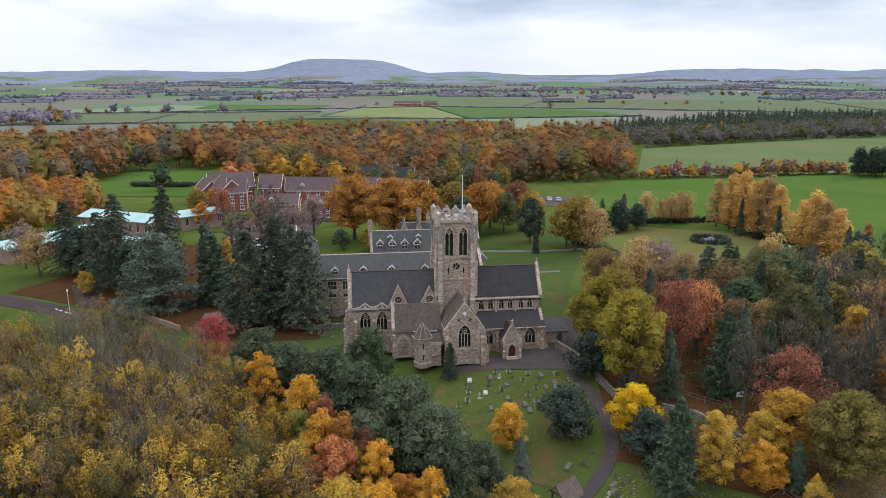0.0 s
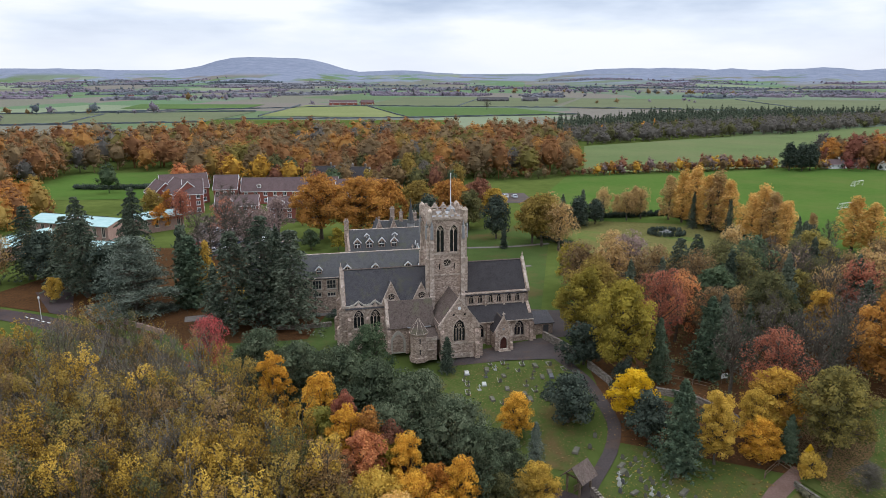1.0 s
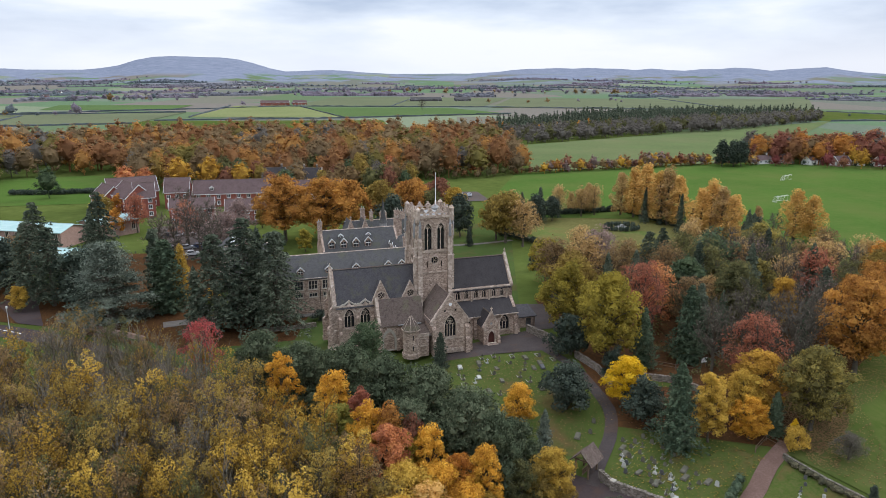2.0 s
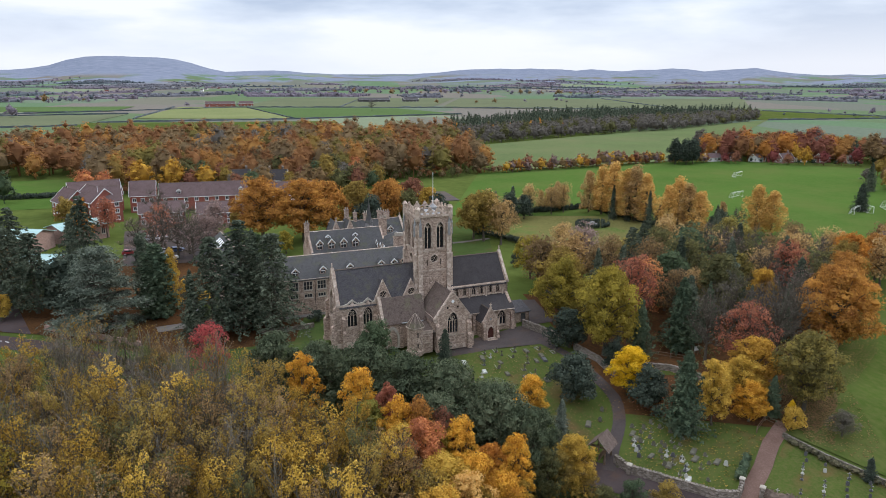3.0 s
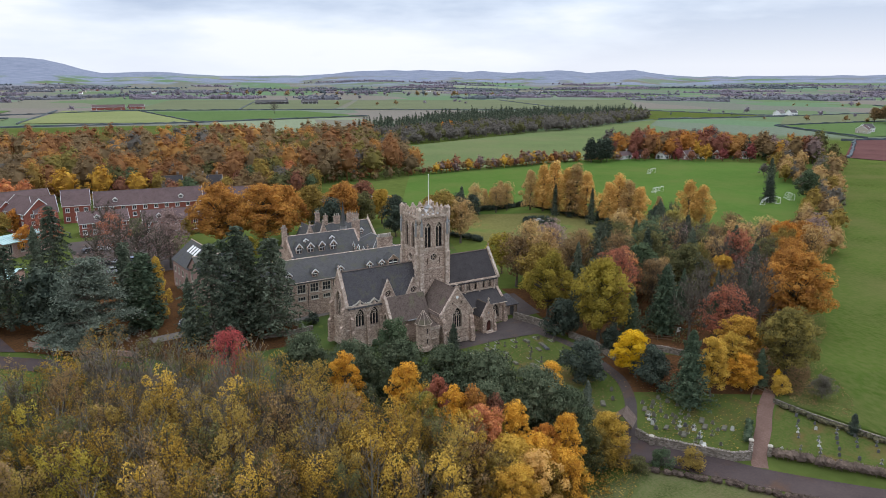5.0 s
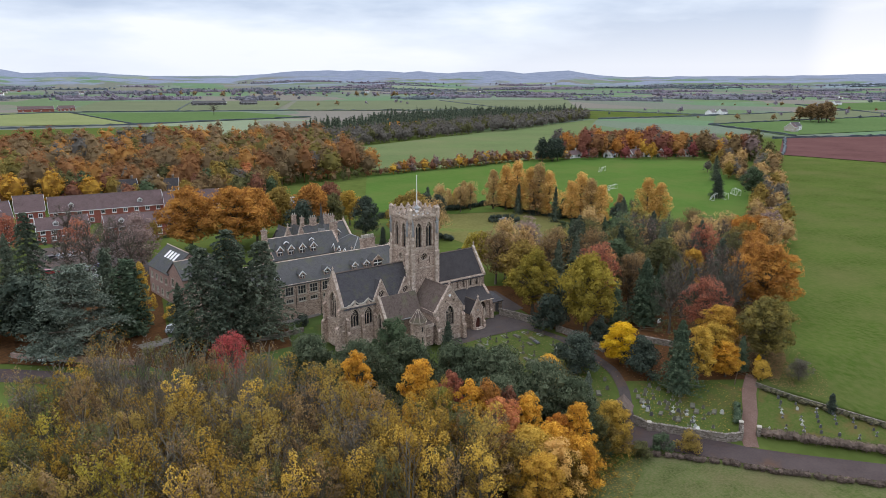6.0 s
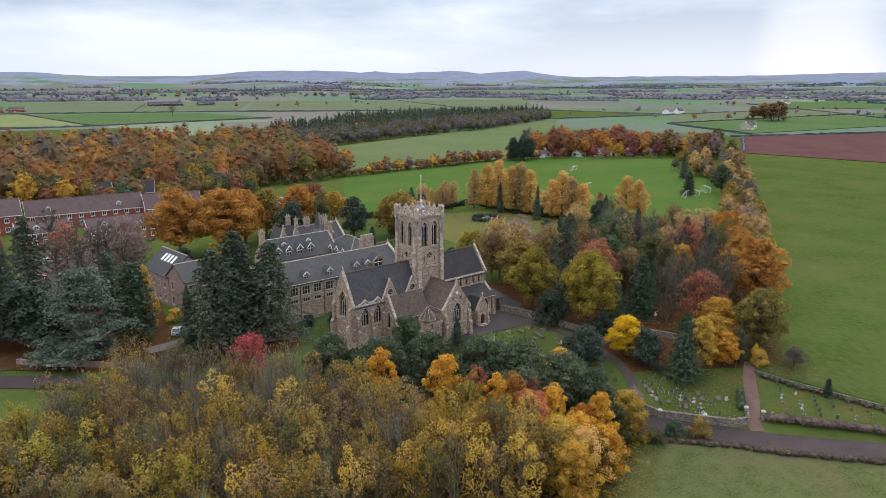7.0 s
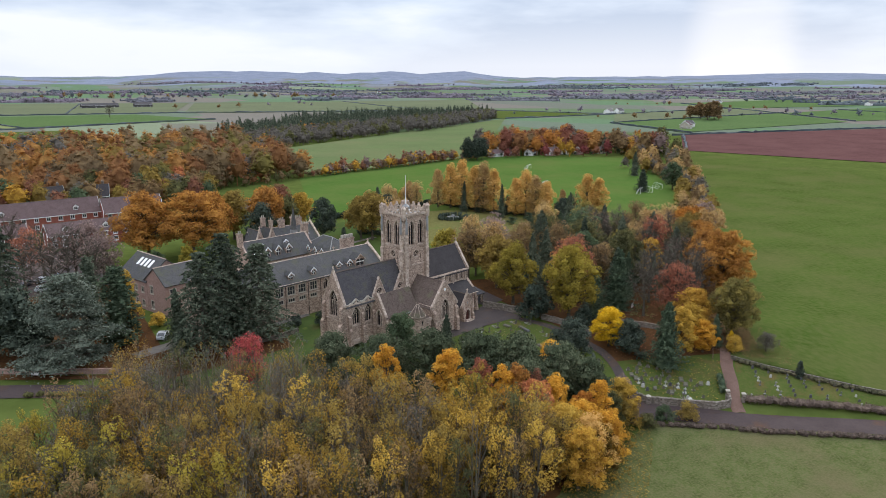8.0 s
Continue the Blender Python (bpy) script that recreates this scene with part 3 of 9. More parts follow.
def field(name, corners, mat, lift, label, category="field", wobble=0.0):
    """A four-cornered sheet of land laid on the ground; each side's length sets its mesh."""
    a, b, c, d = [np.array(p, float) for p in corners]
    nu = int(min(60, max(4, np.linalg.norm(b - a) / 4)))
    nv = int(min(60, max(4, np.linalg.norm(d - a) / 4)))
    u, v = np.meshgrid(np.linspace(0, 1, nu + 1), np.linspace(0, 1, nv + 1))
    p = (1 - u)[..., None] * (1 - v)[..., None] * a + u[..., None] * (1 - v)[..., None] * b + u[..., None] * v[..., None] * c + (1 - u)[..., None] * v[..., None] * d
    x, y = p[..., 0].ravel(), p[..., 1].ravel()
    if wobble:
        x, y = x + wobble * np.sin(y * 0.9 + x * 0.3), y + wobble * np.sin(x * 0.8 - y * 0.2)
    vs = np.stack([x, y, height(x, y) + lift], 1)
    w = nu + 1
    fs = [(j * w + i, j * w + i + 1, (j + 1) * w + i + 1, (j + 1) * w + i) for j in range(nv) for i in range(nu)]
    me = bpy.data.meshes.new(name)
    me.from_pydata(vs.tolist(), [], fs)
    return tagged(part(name, me, mat), label, category, kind="structure")


def strip(name, pts, width, mat, lift, label, category, thick=0.0):
    """A way of even width along a smooth line."""
    pts = [Vector((*p, 0)) for p in pts]
    line = []
    for i in range(len(pts) - 1):
        p0, p1, p2, p3 = pts[max(i - 1, 0)], pts[i], pts[i + 1], pts[min(i + 2, len(pts) - 1)]
        k = max(2, int((p2 - p1).length / 2.0))
        for j in range(k):
            t = j / k
            line.append(0.5 * ((2 * p1) + (p2 - p0) * t + (2 * p0 - 5 * p1 + 4 * p2 - p3) * t * t + (3 * p1 - p0 - 3 * p2 + p3) * t ** 3))
    line.append(pts[-1])
    sh = Shape()
    rows = 5
    vs, fs = [], []
    for i, p in enumerate(line):
        d = (line[min(i + 1, len(line) - 1)] - line[max(i - 1, 0)]).normalized()
        n = Vector((-d.y, d.x, 0))
        for k in range(rows):
            q = p + n * width * (k / (rows - 1) - 0.5)
            camber = 0.04 * (1 - (2 * k / (rows - 1) - 1) ** 2)
            vs.append((q.x, q.y, hz(q.x, q.y) + lift + camber))
    for i in range(len(line) - 1):
        fs += [(i * rows + k, i * rows + k + 1, (i + 1) * rows + k + 1, (i + 1) * rows + k) for k in range(rows - 1)]
    sh.add(vs, fs)
    return tagged(part(name, sh, mat), label, category, kind="structure"), line


# fields near and far
field("playing_field", [(40, 246), (205, 198), (312, 306), (88, 353)], PITCH, 0.16, "mown bright green playing field behind the church", "playing field")
field("playing_field", [(112, 186), (160, 160), (205, 198), (122, 222.1)], PITCH, 0.16, "mown bright green playing field behind the church", "playing field")
field("playing_field", [(88, 353), (312, 306), (252, 372), (168, 366)], PITCH, 0.16, "mown bright green playing field behind the church", "playing field")
# FAR_GRASS and MID are lightened: haze put into the grass colour
FAR_GRASS = surface("hazed_pasture", [(0.3, (0.0791, 0.1046, 0.0446)), (0.7, (0.1003, 0.1325, 0.0541))], 0.02, (0.1260, 0.1402, 0.0646), 0.5, 0.4, patch=(0.1196, 0.1248, 0.0617), patch_scale=0.012, patch_at=(0.45, 0.7))
field("field", [(98, 358), (235, 376), (560, 700), (140, 500)], FAR_GRASS, 0.3, "green pasture sloping to a dark plantation", "field")
field("field", [(44.2, 77.5), (67, 30), (330, 14), (378, 308)], GRASS, 0.14, "wide green sheep pasture beside the wooded grounds", "field")
field("ploughed_field", [(384, 316), (420, 190), (840, 300), (510, 402)], PLOUGH, 0.3, "ploughed field of bare red-brown earth", "field")
field("field", [(-120, 64), (-60, 20), (70, 20), (30, 58)], NEAR_GRASS, 0.08, "pasture below the lane and the copse", "field")
field("field", [(-34, 63), (-30, 56), (31, 55.5), (13.5, 73.6)], NEAR_GRASS, 0.095, "rough pasture between lane and copse", "field")
PALE = surface("pale_grass", [(0.3, (0.1214, 0.1419, 0.0552)), (0.7, (0.1619, 0.1759, 0.0756))], 0.01, (0.2024, 0.2150, 0.1104), 0.3, 0.4)
MID = surface("dull_grass", [(0.3, (0.0883, 0.0984, 0.0610)), (0.7, (0.1150, 0.1279, 0.0750))], 0.008, (0.1472, 0.1601, 0.0870), 0.2, 0.4)
BRIGHT = surface("spring_grass", [(0.3, (0.0544, 0.0881, 0.0333)), (0.7, (0.0736, 0.1115, 0.0427))], 0.01, (0.1192, 0.1685, 0.0646), 0.3, 0.4)
field("field", [(-150, 900), (30, 850), (-20, 1150), (-120, 1200)], PALE, 0.5, "pale stubble field", "field")
field("field", [(34, 850), (250, 900), (200, 1080), (-12, 1120)], BRIGHT, 0.5, "fresh green field", "field")
field("field", [(-30, 1180), (260, 1100), (420, 1500), (60, 1640)], MID, 0.6, "dull green arable field", "field")
field("field", [(270, 1080), (700, 900), (1000, 1300), (430, 1500)], MID, 0.6, "dull green arable field", "field")
field("field", [(-460, 760), (-190, 800), (-170, 1000), (-480, 960)], MID, 0.5, "grey green arable field", "field")
field("field", [(-180, 690), (60, 640), (70, 800), (-200, 830)], GRASS, 0.4, "green field beyond the woods", "field")
field("field", [(-380, 1100), (-200, 1080), (-190, 1230), (-400, 1260)], BRIGHT, 0.6, "bright green field", "field")
field("field", [(-900, 640), (-480, 700), (-490, 900), (-950, 860)], GRASS, 0.5, "green field", "field")
field("field", [(560, 700), (760, 690), (700, 880), (440, 900)], GRASS, 0.5, "green field", "field")
field("field", [(540, 420), (860, 400), (1000, 560), (600, 560)], BRIGHT, 0.5, "green field beside the ploughland", "field")
field("field", [(620, 570), (1020, 570), (1150, 700), (770, 690)], MID, 0.5, "dull green field", "field")
field("field", [(880, 400), (1300, 330), (1500, 560), (1000, 560)], BRIGHT, 0.5, "green field", "field")
field("field", [(1100, 700), (1500, 600), (1700, 900), (1250, 900)], BRIGHT, 0.6, "green field", "field")

# grounds round the church
field("lawn", [(-172, 300), (-100, 300), (-106, 384), (-166, 384)], PITCH, 0.12, "green lawn before the wood", "lawn")
field("lawn", [(-60, 120), (-10, 112), (-14, 148), (-60, 158)], LAWN, 0.06, "grass beside the abbey", "lawn")
field("lawn", [(6, 137), (24, 140), (50, 236), (8, 226)], LAWN, 0.06, "mown abbey lawn with paths across", "lawn")
field("lawn", [(52, 170), (116, 150), (108, 236), (50, 238)], surface("garden_grass", [(0.3, (0.085, 0.082, 0.026)), (0.7, (0.125, 0.118, 0.04))], 0.06, (0.17, 0.15, 0.06), 1.0, 0.5, patch=(0.07, 0.11, 0.025), patch_scale=0.06), 0.07, "yellowing garden grass beside poplars", "lawn")
field("churchyard", [(-6, 96), (18, 84), (25, 119), (1, 118)], CHURCHYARD, 0.06, "mossy churchyard grass with leaves", "churchyard")
field("churchyard", [(17.6, 79.5), (28, 69), (41, 77), (28, 92)], CHURCHYARD, 0.06, "churchyard grass inside a stone wall", "churchyard")
field("churchyard", [(32.5, 68), (49, 51.5), (55.5, 52), (44, 76)], CHURCHYARD, 0.06, "newer burial ground grass", "churchyard")
field("woodland_floor", [(24, 90), (52, 74), (100, 118), (30, 148)], LITTER, 0.07, "reddish fallen leaves under trees", "woodland floor")
field("woodland_floor", [(-62, 146), (-48, 132), (-40, 205), (-80, 212)], LITTER, 0.07, "fallen leaves under cedars", "woodland floor")
field("woodland_floor", [(-104, 162), (-60, 141.8), (-54, 152), (-92, 188)], LITTER, 0.09, "brown needles and leaves under conifers", "woodland floor")
field("woodland_floor", [(-50, 132), (-25, 133), (-22, 145), (-48, 146)], LITTER, 0.09, "brown needles under the pines", "woodland floor")
field("copse_floor", [(-74, 84), (-18, 66), (3, 79), (-62, 128)], LITTER, 0.07, "dark leaf litter under young trees", "woodland floor")
field("forecourt", [(0, 117.0), (24.2, 116.6), (23, 128), (6, 121.5)], ASPHALT, 0.10, "dark tarmac forecourt before the church", "forecourt")
field("car_park", [(22, 278), (54, 276), (54, 300), (22, 304)], ASPHALT, 0.2, "tarmac car park", "car park")
field("car_park", [(-66, 200), (-40, 200), (-44, 250), (-72, 248)], ASPHALT, 0.12, "brown tarmac car park between houses", "car park")
road, ROAD_LINE = strip("road", [(72, 18), (57, 34), (44.4, 47.6), (33.6, 57.8), (27.3, 64.2), (21.8, 70.4), (15, 77.5), (-4, 93), (-24, 106), (-46, 121), (-74, 142), (-98, 155), (-140, 172)], 5.2, ROAD, 0.11, "narrow grey country lane", "road")
strip("verge", [(-54, 135.2), (-61.5, 140.4), (-69, 145.2), (-75, 149.8)], 1.6, LITTER, 0.15, "strip of fallen leaves along the roadside wall", "verge")
strip("path", [(15.6, 79.0), (18.5, 83), (22, 87.5), (24.4, 92.5), (25, 97), (24.2, 108), (22, 117)], 2.0, ASPHALT, 0.12, "narrow tarmac path through the churchyard", "path")
strip("path", [(29.3, 66), (31.3, 68.3), (36.4, 72), (40.6, 75.6), (46, 79)], 2.4, GRAVEL, 0.12, "pinkish gravel path", "path")
strip("path", [(8, 203), (28, 203), (42, 206)], 1.8, PAVING, 0.12, "pale garden path over the lawn", "path")
strip("path", [(8, 178), (20, 179), (31, 181)], 1.5, PAVING, 0.12, "pale garden path over the lawn", "path")
strip("path", [(-52, 146), (-40, 148), (-26, 146), (-14, 148)], 3.4, PAVING, 0.13, "stone flagged terrace walk", "path")
field("forecourt", [(22.5, 127), (29, 128), (31, 143), (19.8, 145.5)], ASPHALT, 0.12, "brown tarmac yard at the church's east end", "forecourt")

# ---- trees ----
def mesh_of(name, quads, tris=None):
    """A mesh from arrays of corners: quads (n, 4, 3) and triangles (m, 3, 3)."""
    quads = np.asarray(quads, np.float32).reshape(-1, 4, 3)
    tris = np.zeros((0, 3, 3), np.float32) if tris is None else np.asarray(tris, np.float32).reshape(-1, 3, 3)
    nq, nt = len(quads), len(tris)
    me = bpy.data.meshes.new(name)
    me.vertices.add(4 * nq + 3 * nt)
    me.vertices.foreach_set("co", np.concatenate([quads.ravel(), tris.ravel()]))
    me.loops.add(4 * nq + 3 * nt)
    me.loops.foreach_set("vertex_index", np.arange(4 * nq + 3 * nt, dtype=np.int32))
    me.polygons.add(nq + nt)
    me.polygons.foreach_set("loop_start", np.concatenate([np.arange(nq) * 4, 4 * nq + np.arange(nt) * 3]).astype(np.int32))
    me.update(calc_edges=True)
    return me


def sprays(rng, centres, normals, size, slim=0.6):
    """Leaf sprays: one small kite at each centre, turned anyhow round its normal."""
    n = len(centres)
    nn = normals + rng.normal(0, 0.55, (n, 3))
    nn /= np.linalg.norm(nn, axis=1)[:, None] + 1e-9
    a = np.cross(nn, rng.normal(0, 1, (n, 3)))
    a /= np.linalg.norm(a, axis=1)[:, None] + 1e-9
    b = np.cross(nn, a)
    s = size * rng.uniform(0.6, 1.35, (n, 1))
    c = centres
    return np.stack([c - a * s, c - b * s * slim + nn * s * 0.18, c + a * s, c + b * s * slim + nn * s * 0.18], 1)


def flecks(rng, centres, normals, size, slim=0.8, tumble=0.6):
    """Small leaves: one three-cornered blade at each centre, turned anyhow round its normal."""
    n = len(centres)
    nn = normals + rng.normal(0, tumble, (n, 3))
    nn /= np.linalg.norm(nn, axis=1)[:, None] + 1e-9
    a = np.cross(nn, rng.normal(0, 1, (n, 3)))
    a /= np.linalg.norm(a, axis=1)[:, None] + 1e-9
    b = np.cross(nn, a)
    s = size * rng.uniform(0.65, 1.35, (n, 1))
    return np.stack([centres + a * s, centres - a * s * 0.6 + b * s * slim, centres - a * s * 0.6 - b * s * slim + nn * s * 0.3], 1)


ICO = {}


def lumps(rng, centres, radii, shrink=0.8, fine=1):
    """Dense hearts of the clumps, rough on all sides."""
    if fine not in ICO:
        bm = bmesh.new()
        if fine == 0:
            bmesh.ops.create_cone(bm, cap_ends=False, segments=5, radius1=0.0, radius2=1.0, depth=1.0, matrix=Matrix.Translation((0, 0, -0.5)))
            bmesh.ops.create_cone(bm, cap_ends=False, segments=5, radius1=1.0, radius2=0.0, depth=1.0, matrix=Matrix.Translation((0, 0, 0.5)))
            bmesh.ops.dissolve_degenerate(bm, dist=1e-5, edges=bm.edges)
            bmesh.ops.triangulate(bm, faces=bm.faces)
        else:
            bmesh.ops.create_icosphere(bm, subdivisions=fine, radius=1.0)
        ICO[fine] = np.array([[v.co[:] for v in f.verts] for f in bm.faces])
        bm.free()
    out = []
    for c, r in zip(centres, radii):
        t = ICO[fine] * (np.asarray(r) * shrink)
        k = max(1, fine)
        t = t * (1 + 0.22 / k * np.sin(t[..., :1] * 5.1 / k + rng.uniform(0, 6)) * np.cos(t[..., 2:] * 4.3 / k + rng.uniform(0, 6)))
        out.append(t + c)
    return np.concatenate(out) if out else np.zeros((0, 3, 3))


def clump_leaves(rng, centres, radii, per, size, slim=0.6, low=-0.75, blade=sprays):
    """Leaves round the outside of each clump."""
    cs, ns = [], []
    for c, r in zip(centres, radii):
        d = rng.normal(0, 1, (per, 3))
        d /= np.linalg.norm(d, axis=1)[:, None]
        d[:, 2] = np.where(d[:, 2] < low, -d[:, 2], d[:, 2])
        k = rng.uniform(0.72, 1.12, (per, 1))
        cs.append(c + d * k * np.asarray(r))
        ns.append(d + np.array([0, 0, 0.35]))
    return blade(rng, np.concatenate(cs), np.concatenate(ns), size, slim)


def limb(sh, rng, a, b, r0, r1, sag=0.15, n=5):
    a, b = np.array(a, float), np.array(b, float)
    mid = (a + b) / 2 + rng.normal(0, 0.06, 3) * np.linalg.norm(b - a) + np.array([0, 0, sag * np.linalg.norm(b - a)])
    pts = [tuple((1 - t) ** 2 * a + 2 * t * (1 - t) * mid + t * t * b) for t in (0, 0.5, 1.0)]
    sh.tube(pts, [r0 + (r1 - r0) * t for t in (0, 0.5, 1.0)], n)


def broadleaf(seed, H=11.0, R=4.6, base=0.28, clumps=30, per=120, size=0.26, core=True, top=1.0, bare=0.0, cr=(1.1, 1.9), twig=(0.03, 0.012)):
    """Trunk with limbs, and a crown of leaf clumps with gaps between them."""
    rng = np.random.default_rng(seed)
    z0 = H * base
    cs, rs = [], []
    for i in range(clumps):
        f = (i + 0.5) / clumps
        zz = z0 + (H - z0) * (0.12 + 0.80 * f)
        span = R * (math.sin(math.pi * min(1.0, 0.16 + 0.80 * f) ** 0.85) ** 0.6) * top
        ang = i * 2.39996 + rng.normal(0, 0.25)
        rad = span * (rng.uniform(0.45, 0.92) if i % 3 else rng.uniform(0.05, 0.45))
        r = rng.uniform(*cr) * R / 4.6
        cs.append(np.array([rad * math.cos(ang), rad * math.sin(ang), zz + rng.normal(0, 0.3)]))
        rs.append(np.array([r, r, r * rng.uniform(0.65, 0.9)]))
    sh = Shape()
    lean = rng.normal(0, 0.25, 2)
    sh.tube([(0, 0, -0.6), (0.05, 0, 0.4), (lean[0] * 0.3, lean[1] * 0.3, z0), (lean[0], lean[1], H * 0.72)], [0.40 * R / 4.6, 0.30 * R / 4.6, 0.22 * R / 4.6, 0.05], 7)
    for c in cs:
        a = (lean[0] * 0.5, lean[1] * 0.5, min(z0 + 0.55 * (c[2] - z0), H * 0.6))
        limb(sh, rng, a, c, 0.10 * R / 4.6, 0.03, 0.08, 4)
        if bare:
            for _ in range(int(bare)):
                d = rng.normal(0, 1, 3)
                d[2] = abs(d[2]) + 0.5
                d /= np.linalg.norm(d)
                limb(sh, rng, c, c + d * rng.uniform(1.0, 2.0) * R / 4.6, *twig, 0.0, 3)
    trunk = sh.mesh("trunk")
    leaf = clump_leaves(rng, cs, rs, per, size, 0.8, -0.75, flecks)
    crown = mesh_of("crown", [], np.concatenate([leaf, lumps(rng, cs, rs, 0.55, 0)]) if core else leaf)
    return trunk, crown


def young(seed, H=10.5, R=1.25, plumes=15, per=34, size=0.15, low=0.3, stems=2, twigs=14, puff=1.0):
    """A slender plantation tree: upright stems and steep thin branches that carry plumes of small leaves."""
    rng = np.random.default_rng(seed)
    sh = Shape()
    cs, rs = [], []
    for s in range(stems):
        base = rng.normal(0, 0.35, 2) if s else np.zeros(2)
        lean = rng.normal(0, 0.4, 2)
        h = H * rng.uniform(0.84, 1.0)
        sh.tube([(base[0], base[1], -0.4), (base[0] + lean[0] * 0.4, base[1] + lean[1] * 0.4, h * 0.5), (base[0] + lean[0], base[1] + lean[1], h)], [0.10, 0.075, 0.022], 4)
        for i in range(twigs):
            f = low * 0.7 + (0.92 - low * 0.7) * (i + rng.random()) / twigs
            ang = i * 2.39996 + s * 1.3 + rng.normal(0, 0.3)
            a = np.array([base[0] + lean[0] * f, base[1] + lean[1] * f, h * f])
            L = R * rng.uniform(0.55, 1.1) * (0.45 + 0.62 * math.sin(math.pi * min(1.0, 0.15 + 0.85 * f) ** 1.2)) + 0.15
            b = a + np.array([math.cos(ang) * L, math.sin(ang) * L, L * rng.uniform(1.1, 2.0)])
            b[2] = min(b[2], H * 1.04)
            sh.tube([tuple(a), tuple((a + b) / 2 + np.array([math.cos(ang), math.sin(ang), 0]) * 0.1), tuple(b)], [0.036, 0.028, 0.012], 3)
            cs.append(a * 0.25 + b * 0.75)
            rs.append(np.array([0.52, 0.52, 0.66]) * rng.uniform(0.65, 1.2) * puff)
    keep = [i for i in rng.permutation(len(cs))[:plumes]]
    cs, rs = [cs[i] for i in keep] + [np.array([0, 0, H * 0.95])], [rs[i] for i in keep] + [np.array([0.4, 0.4, 0.8])]
    return sh.mesh("trunk"), mesh_of("crown", [], clump_leaves(rng, cs, rs, per, size, 0.8, -0.95, flecks))


def conifer(seed, H=16.0, R=3.4, tiers=26, size=0.34, droop=0.25, base=0.06, power=0.85, flat=False, arms=11, bunch=13):
    """Whorls of boughs round a straight trunk, each clad in needle sprays."""
    rng = np.random.default_rng(seed)
    sh = Shape()
    sh.tube([(0, 0, -0.5), (0, 0, H * 0.4), (0, 0, H * 0.98)], [0.30 * R / 3.4, 0.2 * R / 3.4, 0.02], 6)
    cs, ns = [], []
    for k in range(tiers):
        f = base + (1 - base) * (k + rng.uniform(-0.3, 0.3)) / tiers
        reach = R * max(0.05, (1 - max(f, 0)) ** power) * rng.uniform(0.80, 1.12)
        for j in range(arms):
            ang = 6.283 * (j + rng.uniform(-0.35, 0.35)) / arms + k * 1.1
            L = reach * rng.uniform(0.55, 1.18) * (1 + 0.16 * math.sin(2 * ang + 5 * f + seed) + 0.12 * math.sin(3 * ang - 9 * f))
            d = np.array([math.cos(ang), math.sin(ang), 0])
            z = H * f
            t = np.sqrt(rng.uniform(0.04, 1, bunch))[:, None]
            side = np.array([-d[1], d[0], 0])
            wide = 0.22 if not flat else 0.35
            p = d * L * t + side * rng.normal(0, wide, (bunch, 1)) * L * 0.55 * (1.15 - t) + np.array([0, 0, 1]) * (z - droop * L * t ** 1.5 + rng.normal(0, 0.10, (bunch, 1)) * (0.6 if flat else 1.4))
            cs.append(p)
            up = np.array([0, 0, 1.0]) if flat else np.array([0, 0, 0.55]) + d * 0.65
            ns.append(np.repeat(up[None], bunch, 0))
            if L > 0.9 and j % 3 == 0:
                sh.tube([(0, 0, z), tuple(d * L * 0.5 + np.array([0, 0, z - droop * L * 0.2])), tuple(d * L * 0.92 + np.array([0, 0, z - droop * L * 0.85]))], [0.05, 0.035, 0.012], 3)
    hearts, rad = [], []
    for f in np.linspace(base + 0.03, 0.93, 9):
        rr = R * (1 - f) ** power * 0.5
        hearts.append(np.array([0, 0, H * f]))
        rad.append(np.array([rr, rr, H * 0.075]))
    return sh.mesh("trunk"), mesh_of("crown", [], np.concatenate([flecks(rng, np.concatenate(cs), np.concatenate(ns), size, 0.45)] + ([] if flat else [lumps(rng, hearts, rad, 0.95)])))


def cedar(seed, H=14.0, R=7.0):
    """Broad flat shelves of blue needles on spreading boughs."""
    rng = np.random.default_rng(seed)
    sh = Shape()
    sh.tube([(0, 0, -0.5), (0, 0, H * 0.5), (0.3, 0, H * 0.95)], [0.65, 0.45, 0.08], 8)
    cs, ns, hearts, rad = [], [], [], []
    for k in range(84):
        f = rng.uniform(0.06, 0.98)
        ang = k * 2.39996
        L = R * (1 - f ** 1.35 * 0.88) * rng.uniform(0.5, 1.08)
        c = np.array([math.cos(ang) * L, math.sin(ang) * L, H * f - 0.10 * L])
        sh.tube([(0, 0, H * f * 0.92), tuple(c * np.array([0.5, 0.5, 1]) + np.array([0, 0, 0.2])), tuple(c)], [0.13, 0.09, 0.03], 4)
        w = rng.uniform(1.5, 2.5)
        n = 300
        d = rng.normal(0, 1, (n, 3)) * np.array([w * 0.55, w * 0.55, 0.14])
        d[:, 2] -= 0.12 * (d[:, 0] ** 2 + d[:, 1] ** 2) / w
        cs.append(c + d)
        ns.append(np.repeat(np.array([[0, 0, 1.3]]), n, 0) + rng.normal(0, 0.3, (n, 3)))
        hearts.append(c - np.array([0, 0, 0.25]))
        rad.append(np.array([w * 0.8, w * 0.8, 0.3]))
    return sh.mesh("trunk"), mesh_of("crown", [], np.concatenate([flecks(rng, np.concatenate(cs), np.concatenate(ns), 0.22, 0.5), lumps(rng, hearts, rad, 0.75, 0)]))


